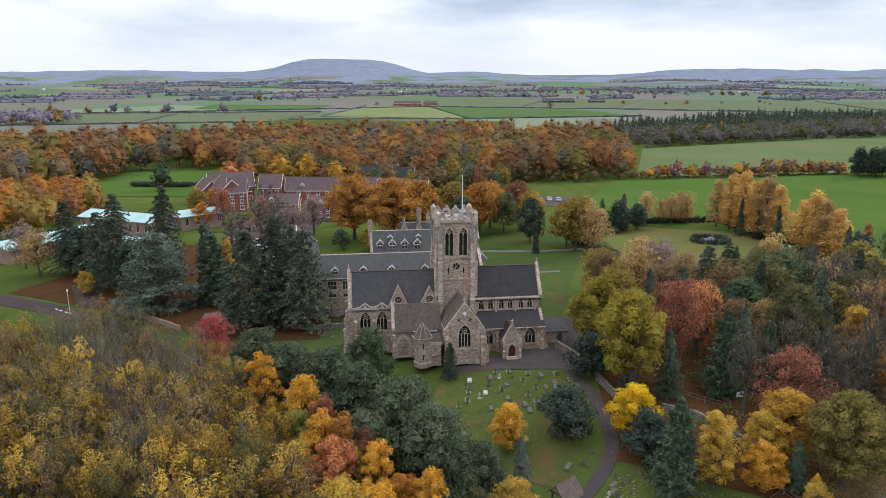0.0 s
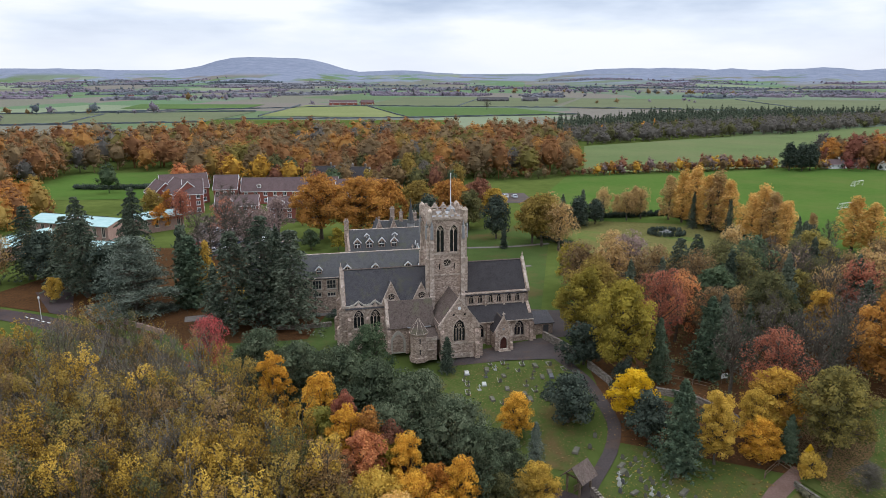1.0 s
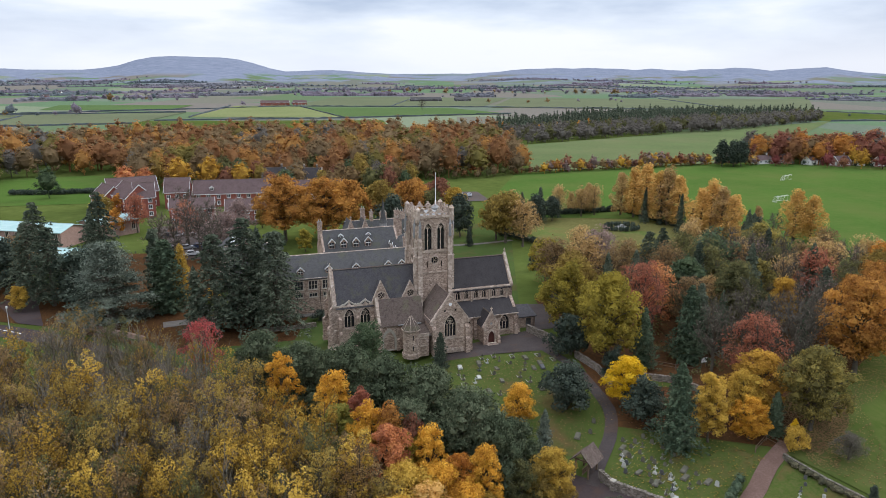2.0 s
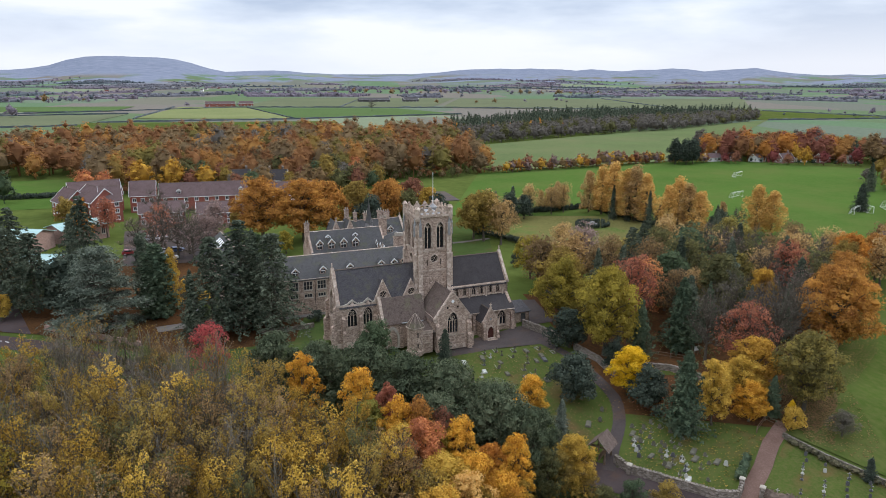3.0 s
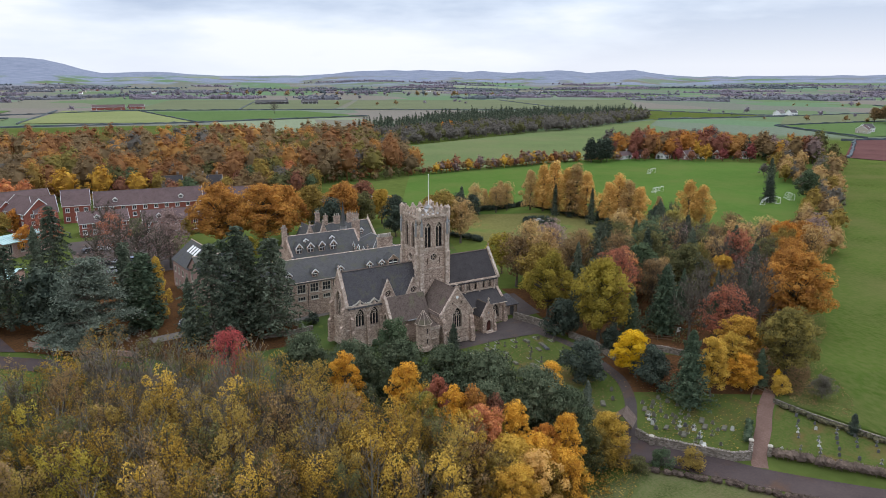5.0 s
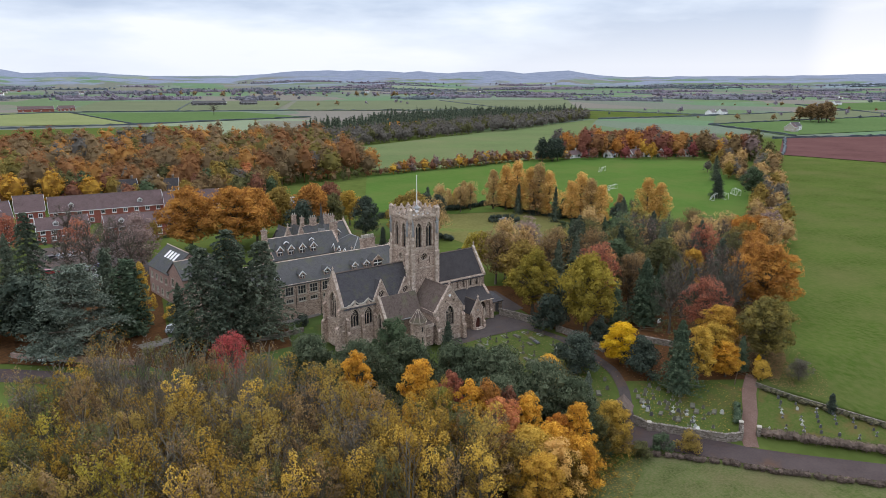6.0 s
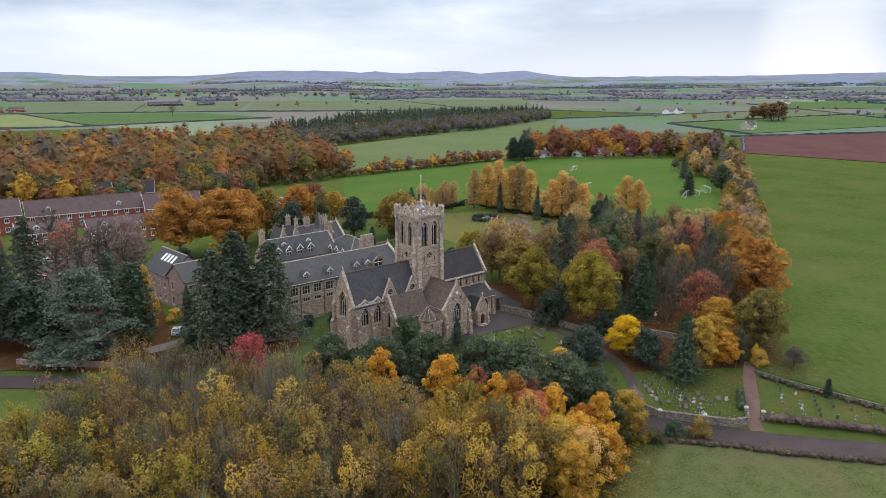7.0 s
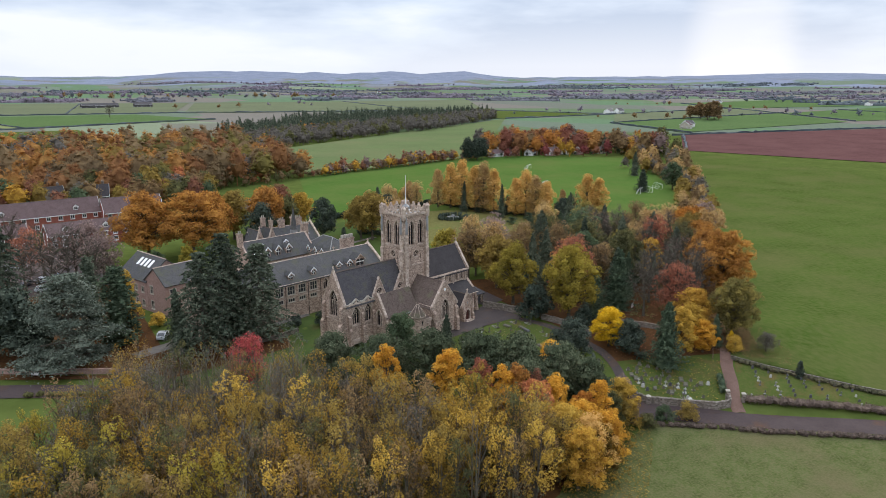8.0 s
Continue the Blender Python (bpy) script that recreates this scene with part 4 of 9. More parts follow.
def poplar(seed, H=13.0, R=2.75, per=120):
    """Upright oval tree with ascending limbs and airy yellow leaf down to the foot."""
    rng = np.random.default_rng(seed)
    sh = Shape()
    sh.tube([(0, 0, -0.5), (0, 0, H * 0.5), (0.1, 0, H * 0.97)], [0.22, 0.15, 0.02], 6)
    cs, rs = [], []
    for i in range(38):
        f = 0.12 + 0.86 * (i + 0.5) / 38
        span = R * max(0.12, 1.0 - abs(f - 0.36) ** 1.6 * 2.1) * (0.8 if f < 0.2 else 1.0)
        ang = i * 2.39996
        rad = span * rng.uniform(0.25, 0.9)
        c = np.array([rad * math.cos(ang), rad * math.sin(ang), H * f])
        limb(sh, rng, (0, 0, H * f * 0.72), c, 0.06, 0.02, -0.05, 3)
        cs.append(c)
        rs.append(np.array([0.75, 0.75, 1.05]) * rng.uniform(0.7, 1.25))
    return sh.mesh("trunk"), mesh_of("crown", [], clump_leaves(rng, cs, rs, per, 0.16, 0.8, -0.9, flecks))


KINDS = {}


def kind_of(key):
    """Trunk and crown meshes of a kind, built once."""
    if key not in KINDS:
        shape, i = key.rsplit("_", 1)
        s = 11 * int(i) + 3
        KINDS[key] = {
            "oak": lambda: broadleaf(s, 12, 5.6, 0.2, 56, 84, 0.27, cr=(0.9, 1.5)),
            "round": lambda: broadleaf(s + 1, 10, 4.4, 0.1, 44, 84, 0.23, cr=(0.85, 1.45)),
            "airy": lambda: broadleaf(s + 2, 11, 4.2, 0.2, 34, 90, 0.19, core=False, bare=4),
            "bare": lambda: broadleaf(s + 3, 11, 4.2, 0.22, 30, 14, 0.13, core=False, bare=12, twig=(0.04, 0.018)),
            "tall": lambda: broadleaf(s + 4, 13, 3.6, 0.1, 46, 84, 0.22, cr=(0.85, 1.4)),
            "bush": lambda: broadleaf(s + 5, 3.0, 1.8, 0.08, 12, 150, 0.11, cr=(1.5, 2.2)),
            "holm": lambda: broadleaf(s + 6, 11, 5.0, 0.1, 52, 100, 0.24, cr=(1.0, 1.7)),
            "yew": lambda: broadleaf(s + 7, 6.5, 3.8, 0.06, 30, 200, 0.17, cr=(1.2, 1.8)),
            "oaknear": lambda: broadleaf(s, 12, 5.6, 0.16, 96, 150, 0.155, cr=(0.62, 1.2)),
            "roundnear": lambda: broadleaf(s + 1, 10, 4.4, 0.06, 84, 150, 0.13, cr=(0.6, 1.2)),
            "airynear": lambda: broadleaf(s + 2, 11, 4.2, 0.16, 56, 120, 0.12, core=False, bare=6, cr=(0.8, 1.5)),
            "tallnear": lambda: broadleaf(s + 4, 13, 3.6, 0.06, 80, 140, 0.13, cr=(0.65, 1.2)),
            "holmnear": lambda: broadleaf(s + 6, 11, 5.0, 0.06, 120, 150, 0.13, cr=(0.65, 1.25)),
            "young": lambda: young(s, 10.5, 1.9, 24, 84, 0.098, 0.2, 2, 13, 1.05),
            "thin": lambda: young(s + 9, 10.6, 1.8, 24, 40, 0.09, 0.25, 2, 14),
            "sparse": lambda: young(s + 5, 10.8, 1.5, 18, 12, 0.085, 0.2, 3, 15),
            "fir": lambda: conifer(s, 17, 4.2, 28, 0.23, 0.30, 0.06, 0.8, False, 11, 24),
            "pine": lambda: conifer(s + 3, 17, 5.4, 24, 0.27, 0.34, 0.12, 0.5, True, 10, 40),
            "cypress": lambda: conifer(s + 1, 11, 2.7, 26, 0.16, -0.12, 0.03, 0.75, False, 12, 30),
            "column": lambda: conifer(s + 2, 12, 1.7, 26, 0.2, -0.3, 0.02, 0.38, False, 10, 22),
            "cedar": lambda: cedar(s),
            "poplar": lambda: poplar(s),
        }[shape]()
    return KINDS[key]


PLANTED = []


def plant(key, x, y, scale, leaf, name, label, category="tree", group="", spread=1.0, bark=None, z=None, turn=None):
    """One tree on the ground: an Empty with its trunk and its crown."""
    shape, i = key.split("_")
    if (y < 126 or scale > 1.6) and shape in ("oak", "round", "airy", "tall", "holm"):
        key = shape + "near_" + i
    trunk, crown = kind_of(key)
    rng = random.Random(hash((round(x * 10), round(y * 10))) & 0xffff)
    base = hz(x, y) if z is None else z
    t = thing(name, pose(x, y, base, 0, 0, rng.uniform(0, 360) if turn is None else turn) @ Matrix.Diagonal((scale * spread, scale * spread, scale, 1)), label, category, group)
    for nm, me, mat in (("trunk", trunk, bark or BARK), ("crown", crown, LEAF[leaf])):
        ob = new(nm, me)
        if not me.materials:
            me.materials.append(mat)
        ob.parent = t
        ob.material_slots[0].link = "OBJECT"
        ob.material_slots[0].material = mat
    PLANTED.append((x, y))
    return t

# ---- woods seen from afar, each one mass ----
def far_tree(seed, clumps, per, H=14.0, R=5.2, size=0.55, cone=False):
    """A tree for a far wood: a domed or pointed crown of many leafy tufts."""
    rng = np.random.default_rng(seed)
    if cone:
        cs, rs = [np.array([0, 0, H * 0.35]), np.array([0, 0, H * 0.65])], [np.array([R * 0.7, R * 0.7, H * 0.3]), np.array([R * 0.38, R * 0.38, H * 0.32])]
    else:
        cs, rs = [np.array([0, 0, H * 0.52])], [np.array([R * 0.72, R * 0.72, H * 0.34])]
    for i in range(clumps):
        f = (i + 0.5) / clumps
        if cone:
            span, zz, r = R * (1 - f) * 0.55, H * (0.1 + 0.82 * f), R * (1.05 - f) * 0.55
        else:
            span, zz, r = R * 0.80 * math.sin(math.pi * (0.30 + 0.66 * f)) ** 0.75, H * (0.16 + 0.72 * f), R * rng.uniform(0.22, 0.36)
        a = i * 2.39996 + rng.normal(0, 0.3)
        cs.append(np.array([span * math.cos(a), span * math.sin(a), zz]))
        rs.append(np.array([r, r, r * (1.2 if cone else 0.8)]))
    sh = Shape()
    sh.tube([(0, 0, -1), (0, 0, H * 0.6)], [0.3, 0.12], 4)
    stem = np.array([[sh.v[i] for i in f] for f in sh.f])
    leaf = clump_leaves(rng, cs, rs, per, size, 0.8, -0.75, functools.partial(flecks, tumble=0.3))
    return stem, np.concatenate([leaf, lumps(rng, cs[:1], rs[:1], 0.86, 2 if clumps > 10 else 1), lumps(rng, cs[1:], rs[1:], 0.6, 0)] if clumps else [leaf, lumps(rng, cs, rs, 0.9, 1)])


def wood(name, spots, mat, protos, label, category="woodland"):
    """spots: rows of x, y, size."""
    rng = np.random.default_rng(len(spots) + len(name))
    qs, ts = [], []
    for x, y, s in spots:
        q, t = protos[rng.integers(len(protos))]
        a = rng.uniform(0, 6.283)
        m = np.array([[math.cos(a), -math.sin(a), 0], [math.sin(a), math.cos(a), 0], [0, 0, 1]]) * np.array([1, 1, rng.uniform(0.85, 1.15)])[:, None] * s
        at = np.array([x, y, hz(x, y)])
        qs.append(q @ m.T + at)
        ts.append(t @ m.T + at)
    return tagged(part(name, mesh_of(name, np.concatenate(qs), np.concatenate(ts)), mat), label, category, kind="stuff")


def inside(x, y, poly):
    hit = False
    for (x0, y0), (x1, y1) in zip(poly, poly[1:] + poly[:1]):
        if (y0 > y) != (y1 > y) and x < (x1 - x0) * (y - y0) / (y1 - y0) + x0:
            hit = not hit
    return hit


def scatter(poly, gap, seed, jitter=0.35):
    rng = random.Random(seed)
    xs, ys = [p[0] for p in poly], [p[1] for p in poly]
    out, row = [], 0
    y = min(ys)
    while y < max(ys):
        x = min(xs) + (gap / 2 if row % 2 else 0)
        while x < max(xs):
            px, py = x + rng.gauss(0, jitter * gap), y + rng.gauss(0, jitter * gap)
            if inside(px, py, poly):
                out.append((px, py))
            x += gap
        y += gap * 0.87
        row += 1
    return out


def along(pts, gap, seed, jitter=1.0):
    rng = random.Random(seed)
    out = []
    for (x0, y0), (x1, y1) in zip(pts, pts[1:]):
        n = max(1, int(math.hypot(x1 - x0, y1 - y0) / gap))
        out += [(x0 + (x1 - x0) * (i + rng.random()) / n + rng.gauss(0, jitter), y0 + (y1 - y0) * (i + rng.random()) / n + rng.gauss(0, jitter)) for i in range(n)]
    return out


def shared_out(spots, shares, seed, sizes=(0.8, 1.2)):
    """Deals spots out to tones of leaf: neighbours tend to be alike."""
    rng = random.Random(seed)
    bins = {k: [] for k, _ in shares}
    for x, y in spots:
        v = noise.noise(Vector((x / 60, y / 60, seed))) * 0.5 + rng.random()
        v = (v + 0.25) / 1.5
        acc = 0
        for k, w in shares:
            acc += w
            if v <= acc or k == shares[-1][0]:
                bins[k].append((x, y, rng.uniform(*sizes)))
                break
    return bins


MID_TREES = [far_tree(s, 19, 34, size=0.30) for s in (1, 2, 3, 4, 5)]
SMALL_TREES = [far_tree(s, 9, 20, 10, 4.4, 0.36) for s in (5, 6, 7)]
SMALL_FIRS = [far_tree(s, 6, 16, 13, 3.2, 0.5, True) for s in (8, 9)]
WOOD_LABEL = {"oak": "orange-brown oaks in the wood", "rust": "rust-brown autumn beech wood behind the houses", "orange": "orange autumn trees in the wood", "brown": "dull brown oaks in the wood", "olive_gold": "oaks turning from olive to gold in the wood", "ochre": "ochre autumn oaks in the wood", "olive": "olive green trees in the wood", "bare": "bare grey trees in the wood", "gold": "golden autumn trees in the wood", "green": "green trees in the wood", "conifer": "dark conifer plantation", "mauve": "bare purplish trees"}
CLEARING = [(-172, 296), (-100, 296), (-100, 330), (-112, 384), (-162, 384)]
BELT = [(-420, 290), (-230, 270), (-160, 300), (-110, 318), (-52, 350), (-20, 330), (35, 342), (96, 352), (104, 396), (120, 440), (128, 520), (95, 562), (-80, 565), (-200, 528), (-330, 470)]
bins = shared_out([p for p in scatter(BELT, 10.2, 5) if not inside(*p, CLEARING)], [("rust", 0.36), ("brown", 0.24), ("oak", 0.12), ("bare", 0.04), ("olive_gold", 0.14), ("ochre", 0.10)], 3, (0.92, 1.45))
for k, spots in bins.items():
    wood("woodland", [s for s in spots if s[1] < 392], WOOD_LEAF[k], MID_TREES, WOOD_LABEL[k])
    wood("woodland", [(x, y, 1.4 * s) for i, (x, y, s) in enumerate(spots) if y >= 392 and i % 5 not in (1, 3)], WOOD_LEAF[k], SMALL_TREES, WOOD_LABEL[k])
bins = shared_out(scatter([(-190, 225), (-128, 215), (-122, 262), (-150, 296), (-230, 268)], 9, 8), [("orange", 0.35), ("rust", 0.25), ("ochre", 0.2), ("olive", 0.2)], 6, (0.8, 1.05))
for k, spots in bins.items():
    if spots:
        wood("woodland", spots, WOOD_LEAF[k], MID_TREES, WOOD_LABEL[k])
wood("woodland", [(-96, 318, 1.1), (-90, 326, 0.9), (66, 352, 0.75), (20, 338, 0.9)], LEAF["salmon"], MID_TREES, "bright orange-red trees in the wood")
wood("woodland", [(-126, 316, 1.0)], LEAF["green"], MID_TREES, "tree still green at the wood's edge")
wood("woodland", [(-62, 322, 1.2), (-48, 318, 1.15), (-76, 330, 1.3)], LEAF["amber_dull"], MID_TREES, "golden trees in the wood")
underwood = [p for p in along([(-420, 292), (-230, 272), (-168, 296)], 5, 19, 2.0) + along([(-104, 316), (-60, 346)], 5, 20, 2.0) + along([(36, 340), (96, 352)], 4, 22, 2.0)]
for i, k in enumerate(("olive", "brown", "rust")):
    wood("woodland", [(x, y, random.uniform(0.35, 0.6)) for x, y in underwood[i::3]], WOOD_LEAF[k], SMALL_TREES, "low trees along the wood's edge")
GROVE = [(-74, 324), (-50, 310), (-12, 299), (27, 305), (33, 342), (-20, 348), (-60, 352)]
grove = [p for p in scatter(GROVE, 8.0, 18) if min(math.hypot(p[0] - a, p[1] - b) for a, b in ((-36, 332), (-18, 328))) > 9.5]
for i, k in enumerate(("brown", "olive", "rust", "green", "ochre", "bare")):
    wood("woodland", [(x, y, random.uniform(0.6, 1.05)) for x, y in grove[i::6]], LEAF[k], MID_TREES, WOOD_LABEL[k])
# plantation strip beyond the pasture
STRIP = [(141, 505), (245, 552), (364, 594), (540, 697), (615, 782), (440, 800), (320, 770), (150, 640)]
spots = scatter(STRIP, 9, 9)
front = [(x, y, random.uniform(0.9, 1.25)) for x, y in spots if y < 560 + 0.42 * (x - 141) + 30]
back = [(x, y, random.uniform(1.0, 1.35)) for x, y in spots if y >= 560 + 0.42 * (x - 141) + 20]
wood("woodland", [(x + 4, y + 3, 0.55) for x, y, _ in front[::3]], WOOD_LEAF["bare"], SMALL_TREES, "grey underwood along the plantation")
wood("woodland", front[::2], WOOD_LEAF["bare"], SMALL_TREES, WOOD_LABEL["bare"])
wood("woodland", front[1::4], WOOD_LEAF["olive"], SMALL_TREES, WOOD_LABEL["olive"])
wood("woodland", front[3::4], WOOD_LEAF["bare"], SMALL_TREES, WOOD_LABEL["brown"])
wood("woodland", back, LEAF["conifer"], SMALL_FIRS, WOOD_LABEL["conifer"])
wood("woodland", [(x, y, 0.9) for x, y in along([(175, 600), (300, 660)], 9, 4, 14)], LEAF["orange"], SMALL_TREES, WOOD_LABEL["orange"])
# hedgerow trees at the playing field, with gaps
hedge = along([(98, 353), (130, 358), (168, 364), (205, 370), (236, 364)], 1.5, 11, 1.4)
for i, k in enumerate(("rust", "brown", "oak", "amber_dull", "mauve")):
    wood("hedgerow", [(x, y, random.uniform(0.40, 0.85) + (0.25 if 165 < x < 185 else 0)) for x, y in hedge[i::5]], LEAF[k], SMALL_TREES, "ragged autumn hedgerow beside the playing field", "hedgerow")
edge = along([(140, 143), (150, 150), (185, 178), (212, 196), (250, 228), (262, 262), (318, 300)], 4.2, 12, 4.0)
for i, k in enumerate(("tan", "brown", "ochre", "bare")):
    wood("hedgerow", [(x, y, random.uniform(0.55, 0.8) if x > 150 else random.uniform(0.75, 1.1)) for x, y in edge[i::4]], LEAF[k], MID_TREES, "overgrown hedge with trees beside the pasture", "hedgerow")
FRONT = along([(234, 366), (262, 354), (286, 340), (312, 328)], 9, 15, 2.0)
wood("hedgerow", [(x, y, random.uniform(0.25, 0.42)) for x, y in FRONT], LEAF["yew"], SMALL_TREES, "dark garden shrubs before the village houses", "hedgerow")
for k, row in (("amber_dull", [(283, 337, 0.85)]), ("crimson", [(244, 357, 0.55), (268, 345, 0.7), (294, 334, 0.75), (310, 327, 0.8)]), ("rust", [(250, 355, 0.6), (275, 341, 0.6), (304, 331, 0.6)])):
    wood("woodland", row, LEAF[k], MID_TREES, "autumn garden trees before the village houses", "woodland")
cluster = scatter([(236, 372), (262, 362), (318, 338), (345, 350), (350, 400), (262, 410)], 7.6, 13)
for i, k in enumerate(("crimson", "rust", "oak", "brown", "russet", "orange", "crimson", "bare")):
    wood("woodland", [(x, y, random.uniform(0.8, 1.3)) for x, y in cluster[i::8]], WOOD_LEAF[k], MID_TREES, "red and russet trees round white houses", "woodland")
wood("woodland", [(318, 336, 1.15), (326, 330, 0.95), (336, 340, 1.2)], LEAF["conifer"], SMALL_FIRS, "dark conifers beside white houses")
right = scatter([(345, 352), (362, 340), (376, 330), (342, 292), (326, 300), (322, 332)], 8.5, 16)
for i, k in enumerate(("rust", "olive", "brown", "mauve", "olive_gold", "oak")):
    wood("woodland", [(x, y, random.uniform(0.8, 1.3)) for x, y in right[i::6]], LEAF[k], MID_TREES, "mixed autumn trees at the village end", "woodland")
gap = along([(226, 212), (262, 240), (290, 258), (336, 290)], 5.0, 17, 2.6)
for i, k in enumerate(("tan", "olive", "bare", "brown")):
    wood("hedgerow", [(x, y, random.uniform(0.6, 0.95)) for x, y in gap[i::4]], LEAF[k], MID_TREES, "tall hedge trees between playing field and pasture", "hedgerow")
wood("woodland", [(330, 322, 1.1), (338, 316, 0.95), (346, 326, 1.2), (290, 352, 0.85)], LEAF["amber_dull"], MID_TREES, "golden trees at the village edge")
wood("woodland", [(340, 306, 1.0), (334, 298, 0.8), (352, 312, 1.1)], LEAF["olive"], MID_TREES, "olive trees at the village edge")
# far hedges, copses and hedgerow trees
def hedge_ribbon(pts, seed, sh, h=1.9, w=2.2):
    """A clipped field hedge: a ribbon with a rough top, laid over the land."""
    rng = random.Random(seed)
    ring = []
    for (x0, y0), (x1, y1) in zip(pts, pts[1:]):
        ln = math.hypot(x1 - x0, y1 - y0)
        dx, dy = (x1 - x0) / ln, (y1 - y0) / ln
        n = max(2, int(ln / 6))
        for k in range(n + 1):
            x, y = x0 + (x1 - x0) * k / n + rng.gauss(0, 0.5), y0 + (y1 - y0) * k / n + rng.gauss(0, 0.5)
            z, hh, ww = hz(x, y), h * rng.uniform(0.7, 1.35), w * rng.uniform(0.7, 1.25) / 2
            ring.append([(x - dy * ww, y + dx * ww, z - 0.4), (x - dy * ww * 0.8, y + dx * ww * 0.8, z + hh), (x + dy * ww * 0.8, y - dx * ww * 0.8, z + hh * rng.uniform(0.85, 1.1)), (x + dy * ww, y - dx * ww, z - 0.4)])
    n = len(ring)
    sh.add([p for r in ring for p in r], [(4 * k + j, 4 * k + j + 1, 4 * k + j + 5, 4 * k + j + 4) for k in range(n - 1) for j in range(3)] + [(0, 1, 2, 3), (4 * n - 4, 4 * n - 3, 4 * n - 2, 4 * n - 1)])


def tree_line(pts, seed, sh, h=7.0, w=9.0):
    """A belt of leafless trees far off: a rounded bank with a ragged, broken top."""
    rng = random.Random(seed)
    ring = []
    for (x0, y0), (x1, y1) in zip(pts, pts[1:]):
        ln = math.hypot(x1 - x0, y1 - y0)
        dx, dy = (x1 - x0) / ln, (y1 - y0) / ln
        n = max(2, int(ln / 4.5))
        for k in range(n):
            x, y = x0 + (x1 - x0) * k / n + rng.gauss(0, 1.5), y0 + (y1 - y0) * k / n + rng.gauss(0, 1.5)
            swell = 0.75 + 0.5 * noise.noise(Vector((x / 30, y / 30, seed)))
            z, hh, ww = hz(x, y), max(0.8, h * swell * rng.uniform(0.5, 1.3)), w * rng.uniform(0.6, 1.3) / 2
            ring.append([(x - dy * ww * a, y + dx * ww * a, z + hh * b * rng.uniform(0.85, 1.15) - (0.6 if b == 0 else 0)) for a, b in ((1, 0), (0.8, 0.62), (0.1, 1.0), (-0.75, 0.65), (-1, 0))])
    n = len(ring)
    sh.add([p for r in ring for p in r], [(5 * k + j, 5 * k + j + 1, 5 * k + j + 6, 5 * k + j + 5) for k in range(n - 1) for j in range(4)] + [tuple(range(5)), tuple(range(5 * n - 5, 5 * n))])


HEDGES = Shape()
for i, pts in enumerate(([(-150, 890), (-130, 1200)], [(30, 848), (-20, 1160)], [(-180, 835), (30, 848), (250, 905)], [(-480, 960), (-20, 1170), (260, 1095)], [(260, 1095), (700, 900)],
                         [(500, 405), (840, 310)], [(560, 700), (760, 690), (1100, 700)], [(540, 410), (600, 560), (1020, 565)], [(384, 312), (510, 400)], [(-900, 640), (-190, 790)],
                         [(-950, 900), (-170, 1010)], [(880, 400), (1000, 560), (1250, 900)], [(840, 300), (1300, 330)], [(-330, 775), (-350, 950)],
                         [(120, 1130), (230, 1570)], [(620, 990), (720, 1400)], [(770, 690), (700, 880)], [(1130, 360), (1200, 560)], [(-700, 680), (-720, 900)])):
    hedge_ribbon(pts, i, HEDGES, 1.6, 1.8)
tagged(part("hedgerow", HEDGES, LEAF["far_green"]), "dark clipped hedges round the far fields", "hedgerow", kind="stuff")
# tree belts across the plain: single trees close by, ragged banks far off
BELTS = {"far": Shape(), "far_mauve": Shape(), "far_green": Shape()}
BELT_TREES = [far_tree(s, 5, 9, 10, 5.4, 0.85) for s in (25, 26, 27, 28)]
rng = random.Random(21)
copses = {"far": [], "brown": [], "far_green": [], "far_mauve": []}
OPEN = [(-170, 790), (300, 840), (1000, 840), (1000, 1250), (260, 1120), (-140, 1190)]
for i in range(150):
    d = 900 + 2500 * (i / 150) ** 0.75 + rng.uniform(-60, 60)
    b = radians(rng.uniform(-38, 76))
    cx, cy = -40 + d * math.sin(b), d * math.cos(b)
    if math.hypot(cx - 330, cy - 640) < 280 or (cx > 300 and cy < 420) or (cx < 120 and cy < 660) or inside(cx, cy, OPEN):
        continue
    far_off = d > 1500
    ln, tn = rng.uniform(70, 220) * (0.5 + d / 1600), rng.gauss(0, 0.2) - b * 0.9
    k = rng.choice(("far_mauve", "far", "far", "far_mauve", "far_green") if far_off else ("far_green", "brown", "far", "far"))
    if far_off:
        for w in range(rng.randint(1, 3)):
            off, cut = w * rng.uniform(20, 70), ln / 2 * rng.uniform(0.4, 1.0)
            kinks = [(-cut, 0), (-cut * 0.3, rng.gauss(0, 18)), (cut * 0.35, rng.gauss(0, 18)), (cut, 0)]
            tree_line([(cx + a * math.cos(tn) - (c + off) * math.sin(tn), cy + a * math.sin(tn) + (c + off) * math.cos(tn)) for a, c in kinks], 300 + 3 * i + w, BELTS[k], rng.uniform(5, 9), rng.uniform(7, 14))
    n = int(ln / (30 if far_off else 40))
    for j in range(n):
        a = ln * (j + rng.random()) / n - ln / 2
        c = rng.gauss(0, 14 if far_off else 3)
        copses[k].append((cx + a * math.cos(tn) - c * math.sin(tn), cy + a * math.sin(tn) + c * math.cos(tn), rng.uniform(0.6, 1.2) if far_off else rng.uniform(0.4, 1.0)))
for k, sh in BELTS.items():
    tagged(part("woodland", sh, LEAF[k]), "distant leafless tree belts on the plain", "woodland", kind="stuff")
